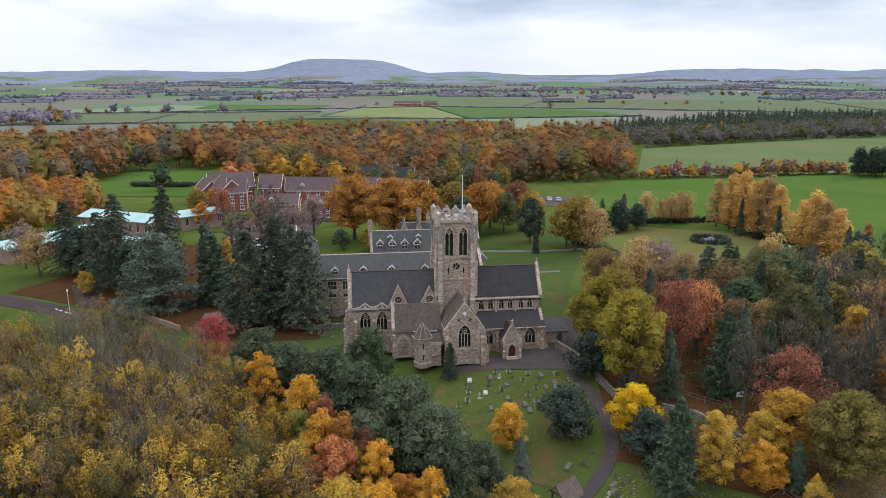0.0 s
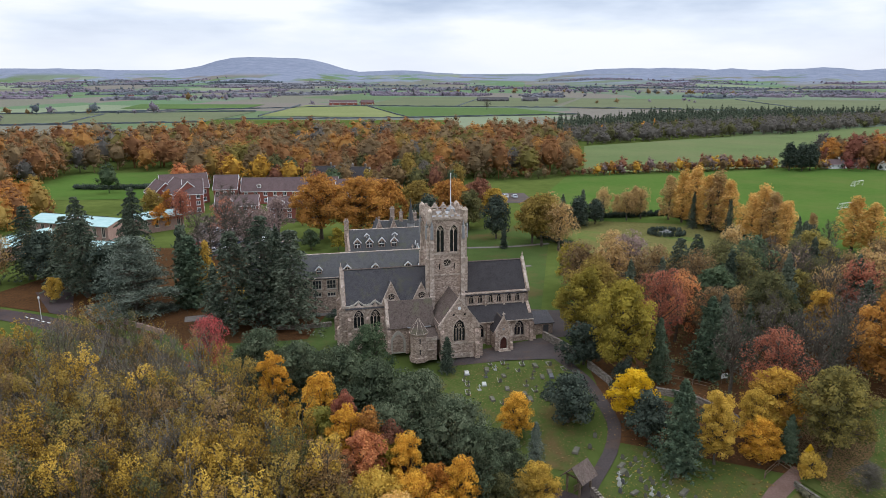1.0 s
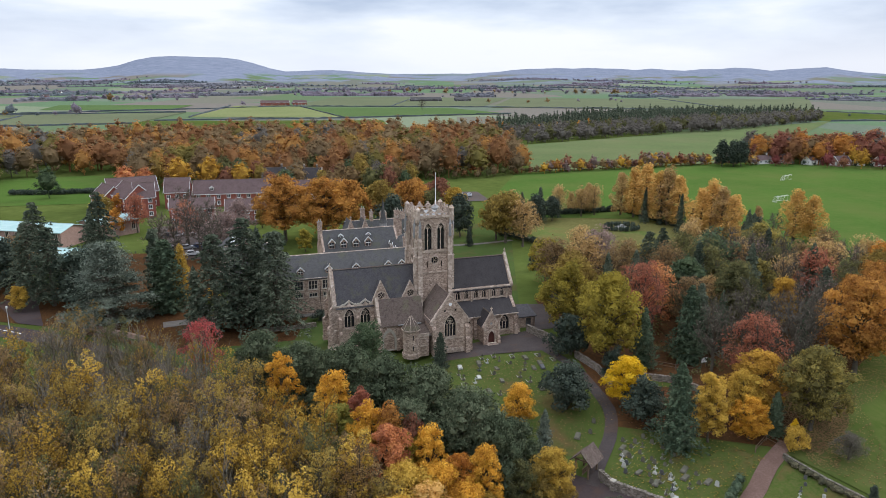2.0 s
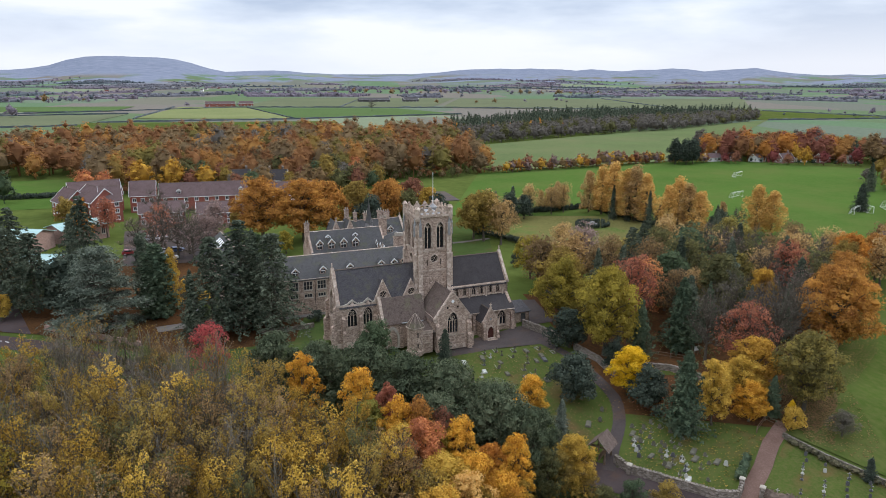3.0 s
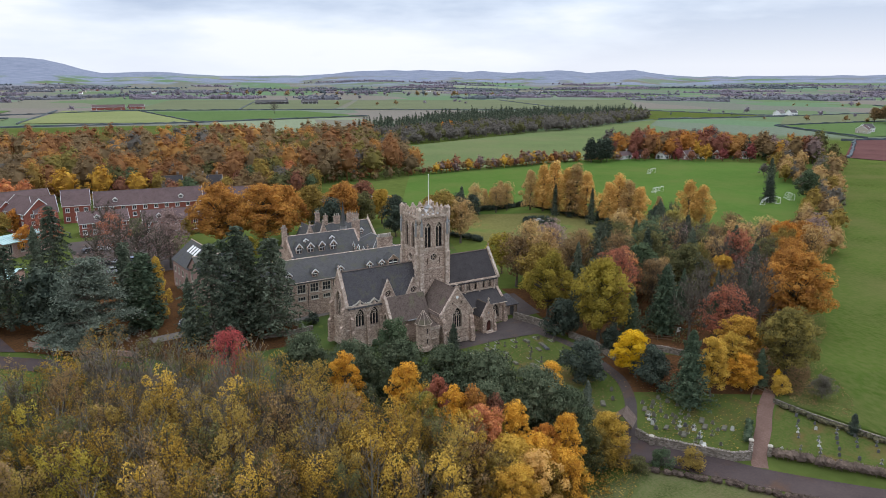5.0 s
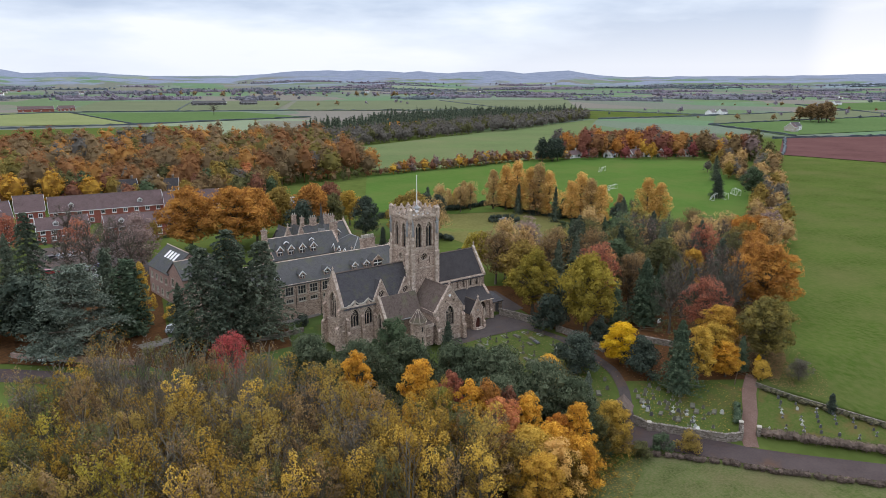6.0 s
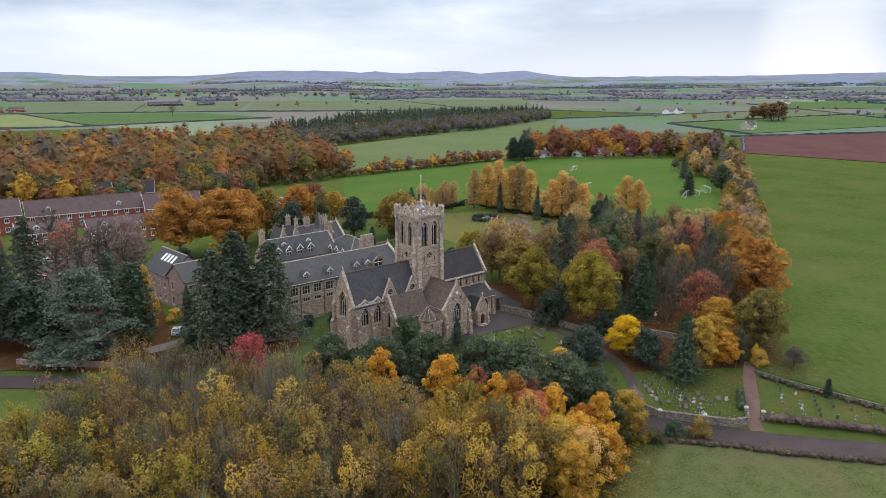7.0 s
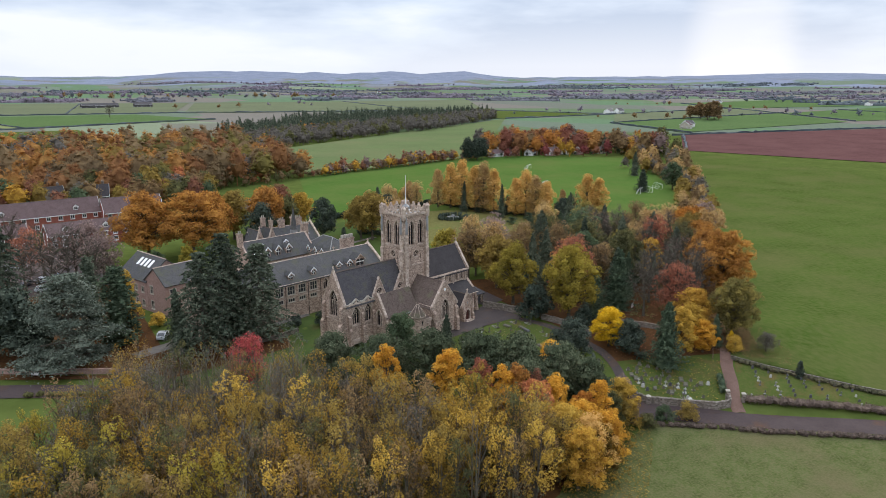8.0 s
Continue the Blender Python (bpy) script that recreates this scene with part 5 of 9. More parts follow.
# woods and hedgerow oaks on the left of the plain
for x, y, s in [(p[0], p[1], rng.uniform(0.9, 1.5)) for p in scatter([(-640, 700), (-400, 735), (-390, 800), (-470, 850), (-660, 800)], 15, 71)]:
    copses[rng.choice(("brown", "far", "far"))].append((x, y, s))
for x, y, s in [(p[0], p[1], rng.uniform(0.6, 1.6)) for p in along([(-490, 950), (-380, 940), (-290, 955)], 17, 72, 8) + along([(-420, 1420), (-280, 1490)], 9, 73, 14) + along([(90, 1850), (460, 1860), (900, 1700)], 14, 74, 20)]:
    copses[rng.choice(("brown", "far", "far_green"))].append((x, y, s))
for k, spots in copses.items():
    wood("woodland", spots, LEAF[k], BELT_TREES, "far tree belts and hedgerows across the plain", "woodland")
plant("bare_2", 150, 1010, 1.5, "bare", "bare_tree", "lone leafless field tree")
for x, y, s in ((505, 372, 1.3), (520, 392, 1.2), (530, 378, 1.4), (548, 396, 1.1), (560, 420, 1.1), (516, 404, 1.0)):
    plant("oak_1", x + 240, y + 150, 1.45 * s, "brown", "broadleaf_tree", "brown field oak in a clump beside a barn")

# ---- single trees, from the lane towards the fields ----
for x, y, s, sp in ((-30, 107.5, 1.25, 0.85), (-23.5, 101.5, 1.3, 0.85), (-17, 96.5, 1.42, 0.85), (-11.5, 90.5, 1.5, 0.85), (-6, 86, 1.5, 0.8), (-9.5, 81.5, 1.32, 0.75), (-1.5, 81.5, 1.42, 0.8), (1, 77.5, 1.25, 0.75), (-4.5, 94.5, 1.15, 0.75), (-20.5, 105, 1.0, 0.8), (5, 80.5, 1.0, 0.75)):
    plant("holm_%d" % (int(-x * 3) % 3), x, y, s, "holm", "holm_oak", "dense dark evergreen oak in the copse", group="evergreen oaks of the copse", spread=sp)
for key, x, y, s, leaf, sp, lab in (
        ("tall_1", -26.5, 95.9, 1.15, "amber", 0.82, "slim tree with bright orange leaves"),
        ("tall_2", -19.0, 89.0, 1.18, "amber", 0.9, "tree with orange and yellow leaves"),
        ("tall_3", -15.8, 85.1, 1.12, "russet", 0.72, "slim tree with pinkish brown leaves"),
        ("round_1", -18.6, 83.2, 1.26, "lime_green", 0.8, "tree still in yellow-green leaf"),
        ("tall_1", -15.1, 80.7, 1.12, "amber", 0.9, "slim tree with glowing yellow leaves"),
        ("tall_2", -12.3, 80.0, 1.12, "oak", 0.82, "slim tree with orange-brown leaves"),
        ("tall_1", -9.6, 79.0, 1.04, "rust", 0.75, "slim tree with rust-brown leaves"),
        ("tall_3", -12.9, 75.6, 1.08, "salmon", 1.1, "tree with pinkish orange leaves"),
        ("tall_2", -7.9, 76.4, 1.02, "amber", 0.8, "slim tree with yellow leaves"),
        ("tall_3", -10.2, 77.6, 0.92, "lime", 0.75, "slim tree with yellow-green leaves"),
        ("round_2", -11.5, 71, 1.1, "gold", 1.1, "domed tree with golden leaves"),
        ("airy_1", -17.5, 72.0, 1.12, "tan", 1.0, "domed tree with thin tan leaves"),
        ("round_1", -9.4, 68.2, 1.0, "poplar", 1.05, "full golden tree at the wood's edge"),
        ("round_3", -13.4, 66.2, 1.0, "amber_dull", 1.0, "full golden brown tree at the wood's edge"),
        ("round_2", -4.6, 69.0, 0.9, "amber", 1.0, "full amber tree at the wood's edge"),
        ("airy_3", -14.2, 69.2, 0.95, "ochre", 1.0, "domed tree with thin ochre leaves"),
        ("round_3", -6.8, 71.6, 1.05, "amber", 1.0, "tree with golden orange leaves"),
        ("tall_3", -4.4, 73.5, 0.85, "orange", 0.95, "small tree with orange leaves"),
        ("tall_2", -1.4, 73.0, 0.94, "amber", 0.85, "slim tree with yellow leaves"),
        ("round_2", -2.2, 70.2, 0.72, "hazel", 0.9, "low tree with dull golden leaves at the wood's edge"),
        ("round_3", -7.8, 67.6, 0.85, "hazel", 1.0, "low tree with dull golden leaves at the wood's edge"),
        ("round_1", 3.6, 75.0, 0.82, "olive", 0.85, "bushy tree in olive leaf"),
        ("round_2", 8.9, 76.7, 0.84, "gold", 1.0, "bushy tree with golden leaves"),
        ("round_1", 6.0, 75.4, 0.7, "ochre", 0.9, "bushy roadside tree with fading leaves"),
        ("airy_2", -40.6, 117.8, 1.08, "red", 0.9, "tree with crimson leaves"),
        ("round_3", -12.6, 111.5, 1.2, "green", 0.86, "grey-green tree against the church wall"),
        ("round_2", 9.5, 93.7, 0.78, "amber", 0.85, "small orange tree among graves"),
        ("round_2", 27.8, 94.7, 0.84, "yellow", 1.1, "round tree with brilliant yellow leaves"),
        ("tall_3", 35.3, 82.6, 0.88, "gold", 1.05, "tree with soft golden leaves"),
        ("round_1", 41.2, 81.4, 0.68, "amber", 1.1, "low golden tree at the path"),
        ("round_2", 46.6, 87.4, 1.0, "amber_dull", 1.15, "domed tree with golden orange leaves"),
        ("round_3", 42.6, 85.4, 0.86, "gold", 0.9, "tree with golden yellow leaves"),
        ("tall_1", 46.3, 78.4, 0.34, "yellow", 0.6, "slim young tree with yellow leaves"),
        ("oak_1", 30.2, 108, 1.46, "lime", 0.80, "tall lime tree with yellow-green leaves"),
        ("oak_2", 28.8, 124.5, 1.22, "lime", 0.9, "lime tree turning ochre yellow"),
        ("oak_3", 34.5, 136.5, 1.12, "ochre", 0.95, "tree with ochre leaves beside the church"),
        ("airy_2", 42, 147, 1.35, "tan", 1.0, "thin tan tree in the grounds"),
        ("oak_2", 38, 149, 0.95, "ochre", 0.8, "tree with ochre brown leaves"),
        ("airy_1", 48, 153, 1.35, "mauve", 1.0, "thin pinkish tree in the grounds"),
        ("airy_2", 70, 140, 1.5, "green", 1.1, "thin soft green tree in the grounds"),
        ("airy_1", 64, 133, 1.4, "olive", 1.1, "thin olive tree in the grounds"),
        ("oak_3", 37, 160.2, 0.94, "lime", 0.85, "round tree turning yellow-green"),
        ("airy_3", 40.4, 116.2, 1.55, "russet", 0.85, "tall tree with thin russet leaves"),
        ("airy_1", 50.6, 95.2, 1.16, "russet", 1.1, "tree with russet leaves in the grounds"),
        ("oak_1", 51.0, 80.8, 1.12, "olive_gold", 0.88, "tree in dull olive leaf"),
        ("oak_2", 71.5, 96, 1.42, "oak", 0.98, "large oak turning orange-brown"),
        ("oak_3", 79, 105.5, 1.25, "oak", 0.9, "oak with orange-brown leaves"),
        ("oak_1", 88, 112, 1.15, "oak", 0.8, "oak with orange leaves beside the pasture"),
        ("bare_1", 58.6, 96.3, 1.22, "bare", 0.95, "leafless grey tree in the grounds"),
        ("airy_1", 46.7, 123, 1.3, "salmon", 0.95, "thin tree with reddish leaves in the grounds"),
        ("round_3", 73, 118, 1.15, "amber_dull", 0.8, "tree with clear orange-yellow leaves"),
        ("oak_3", 109.5, 131.5, 1.15, "orange", 0.75, "oak with orange leaves"),
        ("round_1", 62, 118, 1.5, "olive", 0.9, "olive green tree in the grounds"),
        ("round_2", 56, 128, 1.35, "green", 1.0, "soft green tree in the grounds"),
        ("airy_2", 42.8, 197.5, 1.3, "tan", 1.0, "tree with tan leaves beside the lawn"),
        ("oak_1", 37, 207, 1.2, "ochre", 0.85, "tree with golden brown leaves"),
        ("round_2", 213, 207, 1.35, "green", 0.95, "grey-green tree at the field's corner"),
        ("airy_2", 116, 128, 1.2, "tan", 1.0, "thin tan tree beside the pasture"),
        ("oak_1", 122, 135, 1.0, "oak", 0.9, "oak with orange-brown leaves beside the pasture"),
        ("airy_1", 130, 138, 1.15, "mauve", 1.0, "bare purplish tree beside the pasture"),
        ("oak_3", 136, 145, 0.95, "tan", 0.9, "tan oak beside the pasture"),
        ("airy_3", -76, 240, 1.15, "russet", 1.0, "tree with thin rusty leaves by the houses"),
        ("airy_2", -42, 226, 1.15, "mauve", 1.1, "bare purplish tree before the brick houses"),
        ("bare_1", -60, 238, 1.3, "mauve", 1.1, "bare purple-twigged tree in the car park"),
        ("round_1", -92, 262, 1.0, "ochre", 1.0, "ochre tree before the brick houses"),
        ("oak_2", 39, 203, 1.32, "ochre", 0.9, "spreading oak with tan and ochre leaves"),
        ("airy_1", 44, 212, 1.3, "tan", 1.0, "thin tan tree at the lawn's end"),
        ("oak_3", 16, 236, 1.3, "oak", 0.9, "oak with orange-brown leaves"),
        ("oak_1", 3, 232, 1.35, "ochre", 0.9, "oak turning ochre brown"),
        ("oak_2", 26, 246, 1.2, "rust", 0.9, "oak with rusty leaves behind the lawn"),
        ("holm_1", 58, 229, 0.95, "yew", 0.9, "dark evergreen at the garden hedge"),
        ("holm_2", 65, 233, 0.8, "yew", 0.9, "dark evergreen at the garden hedge"),
        ("airy_2", 70, 240, 1.05, "tan", 1.0, "thin pale autumn tree"),
        ("oak_3", 92, 116, 1.2, "oak", 0.9, "oak with orange leaves beside the pasture"),
        ("oak_2", 100, 124, 1.15, "ochre", 0.9, "oak turning ochre beside the pasture"),
        ("airy_1", 94, 134, 1.35, "tan", 1.0, "thin tan tree in the grounds"),
        ("airy_3", 86, 126, 1.3, "russet", 1.0, "thin russet tree in the grounds"),
        ("bare_1", 76, 142, 1.4, "bare", 1.0, "bare grey tree in the grounds"),
        ("airy_2", 112, 140, 1.2, "tan", 1.0, "thin tan tree beside the pasture"),
        ("airy_2", 34.5, 148, 1.3, "brown", 1.0, "thin brown tree beside the lawn"),
        ("airy_3", 46, 160, 1.25, "tan", 1.0, "thin tan tree beside the lawn"),
        ("oak_2", -28, 219, 1.66, "oak", 1.12, "great oak with orange-brown leaves"),
        ("oak_3", -15.5, 217, 1.68, "oak", 1.1, "great oak with orange-brown leaves"),
        ("oak_1", -7, 223, 1.5, "oak", 0.85, "oak with orange-brown leaves"),
        ("oak_2", 12, 224, 1.45, "oak", 0.8, "oak with orange-brown leaves"),
        ("holm_1", 5, 214, 1.3, "yew", 0.8, "dark evergreen tree behind the abbey"),
        ("holm_2", 27, 214, 1.25, "yew", 0.75, "dark evergreen tree at the lawn's end"),
        ("oak_3", 20, 228, 1.1, "olive", 0.9, "tree in dull green leaf"),
        ("oak_1", 30, 236, 1.05, "gold", 0.9, "tree with golden leaves"),
        ("airy_1", 78, 238, 1.0, "tan", 0.9, "thin pale autumn tree"),
        ("airy_2", 84, 240, 1.05, "tan", 0.8, "thin pale autumn tree"),
        ("round_2", -104, 196, 0.9, "tan", 0.9, "brown autumn tree beside the low building"),
        ("airy_3", -97, 206, 1.0, "mauve", 1.0, "bare purplish tree beside the low building"),
        ("airy_2", -90, 178, 1.2, "brown", 1.1, "thin brown tree beside the lane"),
        ("airy_3", -104, 176, 1.1, "tan", 1.1, "thin brown tree beside the lane"),
        ("round_1", -84, 160, 0.6, "gold", 0.9, "small yellow tree beside the lane"),
        ("airy_1", -112, 184, 1.1, "mauve", 1.1, "thin bare tree beside the low building"),
        ("airy_2", -58, 222, 1.2, "russet", 1.0, "tree with thin rusty leaves by the houses"),
        ("bare_1", -52, 206, 1.25, "mauve", 1.1, "bare purple-twigged tree in the car park"),
        ("bare_2", -47, 196, 1.2, "mauve", 1.1, "bare purple-twigged tree in the car park"),
        ("bare_3", -62, 203, 1.2, "mauve", 1.1, "bare purple-twigged tree in the car park"),
        ("bare_1", -56, 214, 1.3, "mauve", 1.2, "bare purple-twigged tree in the car park"),
        ("bare_2", -49, 210, 1.35, "mauve", 1.2, "bare purple-twigged tree in the car park"),
        ("airy_3", -44, 203, 1.2, "mauve", 1.2, "bare purple-twigged tree in the car park"),
        ("bare_3", -57, 196, 1.2, "mauve", 1.2, "bare purple-twigged tree in the car park"),
        ("round_3", -82, 236, 0.9, "orange", 0.9, "orange tree before the brick houses"),
        ("round_1", -88, 268, 0.85, "orange", 0.8, "orange tree before the brick houses"),
        ("round_2", -30, 205, 0.62, "green", 1.1, "rounded green garden tree"),
        ("round_3", -22, 203, 0.7, "lime", 0.9, "small yellow garden tree beside the houses"),
        ("round_1", -36, 240, 0.7, "ochre", 0.9, "small ochre tree by the houses")):
    plant(key, x, y, s, leaf, {"oak": "oak_tree", "bare": "bare_tree"}.get(key[:-2], "broadleaf_tree"), lab, spread=sp)
for key, x, y, s, leaf, sp, nm, lab in (
        ("cedar_1", -62.5, 148.0, 1.3, "blue", 0.92, "cedar_tree", "broad blue cedar with layered boughs"),
        ("column_1", -55.5, 161.5, 1.45, "conifer", 1.25, "cypress_tree", "dark columnar cypress beside the cedar"),
        ("column_2", -52.2, 154.4, 1.36, "cypress", 2.0, "cypress_tree", "dark green columnar cypress"),
        ("poplar_1", -49.4, 157.3, 1.08, "gold", 1.0, "birch_tree", "slender birch with yellow leaves"),
        ("pine_1", -40.2, 139.5, 1.26, "conifer", 1.1, "pine_tree", "tall dark pine with spreading boughs"),
        ("pine_2", -34.5, 142.5, 1.38, "conifer", 1.15, "pine_tree", "tall dark pine with spreading boughs"),
        ("pine_3", -28.4, 139.5, 1.26, "conifer", 1.12, "pine_tree", "tall dark pine with spreading boughs"),
        ("fir_1", -44.5, 142, 0.82, "conifer", 1.1, "fir_tree", "dark fir beside the pines"),
        ("fir_2", -32, 146, 1.2, "conifer", 1.0, "fir_tree", "tall dark fir beside the abbey"),
        ("pine_2", -69.5, 173, 1.45, "conifer", 0.8, "fir_tree", "tall spiky dark fir above rooftops"),
        ("yew_2", -67.5, 158, 1.5, "yew", 1.2, "yew_tree", "dark spreading evergreen behind the cedar"),
        ("pine_2", -88, 186, 1.2, "conifer", 1.0, "pine_tree", "dark pine before the low building"),
        ("pine_1", -98, 180, 1.15, "conifer", 1.0, "pine_tree", "dark pine before the low building"),
        ("fir_1", -74, 182, 1.1, "conifer", 1.1, "fir_tree", "dark fir before the houses"),
        ("pine_1", -78, 163, 1.1, "conifer", 1.1, "pine_tree", "dark pine beside the lane"),
        ("pine_2", -84, 168, 1.1, "conifer", 1.1, "pine_tree", "dark pine beside the lane"),
        ("holm_1", -71, 160, 1.25, "yew", 1.0, "yew_tree", "dark spreading evergreen beside the lane"),
        ("holm_2", -92, 175, 1.2, "yew", 0.9, "yew_tree", "dark evergreen beside the low building"),
        ("fir_1", 39, 128.5, 0.92, "conifer", 1.0, "fir_tree", "dark fir in the grounds"),
        ("fir_2", 46.5, 131, 0.9, "conifer", 1.1, "fir_tree", "dark fir in the grounds"),
        ("cypress_1", 36.1, 105.6, 1.05, "cypress", 1.15, "cypress_tree", "dark green cypress in the grounds"),
        ("cypress_2", 45.3, 106.5, 1.32, "cypress", 1.35, "cypress_tree", "dark green cypress in the grounds"),
        ("cypress_1", 49.6, 110.5, 1.25, "conifer", 1.3, "cypress_tree", "dark green cypress in the grounds"),
        ("cypress_2", 30.3, 82.7, 1.22, "cypress", 1.38, "cypress_tree", "broad dark cypress above the graves"),
        ("cypress_1", 45.1, 81.1, 0.66, "cypress", 1.15, "cypress_tree", "dark cypress at the path"),
        ("fir_1", 10.3, 84.2, 0.56, "blue", 1.05, "spruce_tree", "small blue spruce among graves"),
        ("yew_1", 18.3, 96.4, 1.18, "yew", 0.95, "yew_tree", "dark rounded churchyard yew tree"),
        ("yew_2", 28.6, 90.0, 1.02, "yew", 0.95, "yew_tree", "low dark yew under the yellow tree"),
        ("yew_1", 25.8, 113.8, 1.15, "yew", 0.95, "yew_tree", "dark spreading yew at the forecourt"),
        ("yew_2", 29.5, 103, 0.75, "yew", 0.9, "yew_tree", "low dark yew by the path"),
        ("cypress_1", 1.2, 115.2, 0.62, "conifer", 1.25, "cypress_tree", "small dark conifer against the transept"),
        ("pine_1", 54.5, 141, 1.0, "conifer", 0.85, "pine_tree", "dark spreading pine in the grounds"),
        ("pine_2", 61, 147, 0.95, "conifer", 0.8, "pine_tree", "dark spreading pine in the grounds"),
        ("fir_2", 61, 131, 0.98, "conifer", 1.1, "fir_tree", "tall dark fir in the grounds"),
        ("fir_1", 70, 125.5, 1.0, "conifer", 1.15, "fir_tree", "tall dark fir in the grounds"),
        ("fir_2", 90, 148, 0.86, "conifer", 1.2, "fir_tree", "dark fir in the grounds"),
        ("fir_1", 86, 127, 0.94, "conifer", 1.3, "fir_tree", "broad dark fir in the grounds"),
        ("fir_2", 79.5, 115, 0.84, "conifer", 1.35, "fir_tree", "broad dark fir behind the oaks"),
        ("fir_1", 93, 132, 0.72, "conifer", 1.2, "fir_tree", "dark fir in the grounds"),
        ("fir_2", 106.2, 177, 0.72, "conifer", 1.35, "fir_tree", "broad dark fir beside the poplars"),
        ("fir_1", 101, 172, 0.85, "conifer", 0.9, "fir_tree", "dark fir among the poplars"),
        ("fir_2", 99, 205, 0.8, "conifer", 0.8, "fir_tree", "dark fir among the poplars"),
        ("fir_1", 96, 224, 0.75, "conifer", 0.8, "fir_tree", "dark fir among the poplars"),
        ("fir_2", 60, 232, 0.75, "conifer", 1.1, "fir_tree", "dark fir at the garden's end"),
        ("fir_1", 52, 228, 0.7, "conifer", 1.1, "fir_tree", "dark fir at the garden's end"),
        ("cypress_1", 196.5, 212.5, 1.0, "yew", 1.6, "cypress_tree", "broad dark cypress at the field's corner"),
        ("holm_1", 212, 360, 1.35, "yew", 0.75, "fir_tree", "dark conifer in a small stand"),
        ("holm_1", 218, 358, 1.35, "yew", 0.75, "fir_tree", "dark conifer in a small stand"),
        ("holm_1", 224, 360, 1.35, "yew", 0.75, "fir_tree", "dark conifer in a small stand"),
        ("fir_2", 240, 250, 0.8, "conifer", 1.2, "fir_tree", "dark conifer in the hedge"),
        ("column_2", 27, 201, 0.52, "yew", 1.5, "yew_bush", "clipped dark yew on the lawn"),
        ("yew_1", 38, 172, 0.6, "yew", 0.8, "yew_bush", "rounded dark shrub on the lawn"),
        ("column_1", 47.6, 64.6, 0.30, "yew", 1.9, "yew_bush", "small clipped yew among graves")):
    plant(key, x, y, s, leaf, nm, lab, spread=sp)
for i, (x, y, s, sp) in enumerate(((93.5, 238, 1.2, 1.15), (96.2, 233.0, 1.38, 1.1), (98.1, 228.2, 1.52, 1.12), (100.4, 222.6, 1.38, 1.12), (101.6, 218.6, 1.5, 1.1), (103.4, 214.4, 1.32, 1.1), (106.2, 204.7, 1.12, 1.2), (107.0, 200.1, 1.36, 1.2), (107.8, 195.6, 1.25, 1.2), (109.4, 191.6, 1.12, 1.25), (128.6, 188.3, 1.22, 1.3), (133.0, 186.2, 1.1, 1.25), (116.6, 190.0, 0.85, 0.9))):
    plant("poplar_%d" % (1 + i % 3), x, y, s, "poplar" if i % 4 else "tan", "poplar_tree", "upright poplar with thin yellow leaves", group="row of poplars", spread=1.35 * sp)
for x, y, s, leaf in ((76.7, 245.0, 0.62, "tan"), (83.0, 243.8, 0.85, "tan"), (79.8, 245.6, 0.55, "gold")):
    plant("poplar_2", x, y, s, leaf, "poplar_tree", "small pale poplar losing its leaves", group="row of poplars", spread=1.6)
for key, x, y, s, sp in (("column_1", 106.6, 209.6, 0.62, 1.6), ("column_2", 104.4, 208.2, 0.5, 1.5), ("fir_2", 99.4, 219.0, 0.55, 0.8), ("yew_1", 112.4, 185.8, 1.35, 0.75), ("yew_2", 110.6, 182.4, 0.95, 0.7)):
    plant(key, x, y, s, "yew", "yew_tree", "dark evergreen standing among the poplars", spread=sp)
plant("bare_2", 120.5, 187.5, 0.85, "bare", "bare_tree", "leafless grey tree beside the poplars")
# mixed trees of the grounds
rng = random.Random(31)
GROUNDS = [(42, 96), (58, 92), (70, 98), (98, 122), (108, 146), (98, 166), (70, 160), (46, 146), (38, 122)]
MIX = [("airy_2", "tan", 1.2, "broadleaf_tree", "thin tan tree in the grounds"), ("airy_3", "olive", 1.2, "broadleaf_tree", "thin olive tree in the grounds"), ("round_2", "olive_gold", 1.2, "broadleaf_tree", "olive green tree in the grounds"),
       ("bare_1", "bare", 1.3, "bare_tree", "bare grey tree in the grounds"), ("bare_2", "mauve", 1.25, "bare_tree", "bare purplish tree in the grounds"), ("airy_3", "brown", 1.2, "broadleaf_tree", "brown autumn tree in the grounds"), ("cypress_2", "cypress", 1.1, "cypress_tree", "dark cypress in the grounds")]
for x, y in scatter(GROUNDS, 7.3, 33, 0.22):
    if min(math.hypot(x - a, y - b) for a, b in PLANTED) < 4.0:
        continue
    pool = MIX[3:5] + MIX[6:] if y < 113 else MIX
    key, leaf, s, nm, lab = pool[rng.randrange(len(pool))]
    plant(key, x, y, s * rng.uniform(0.85, 1.1), leaf, nm, lab, spread=rng.uniform(0.8, 1.0))

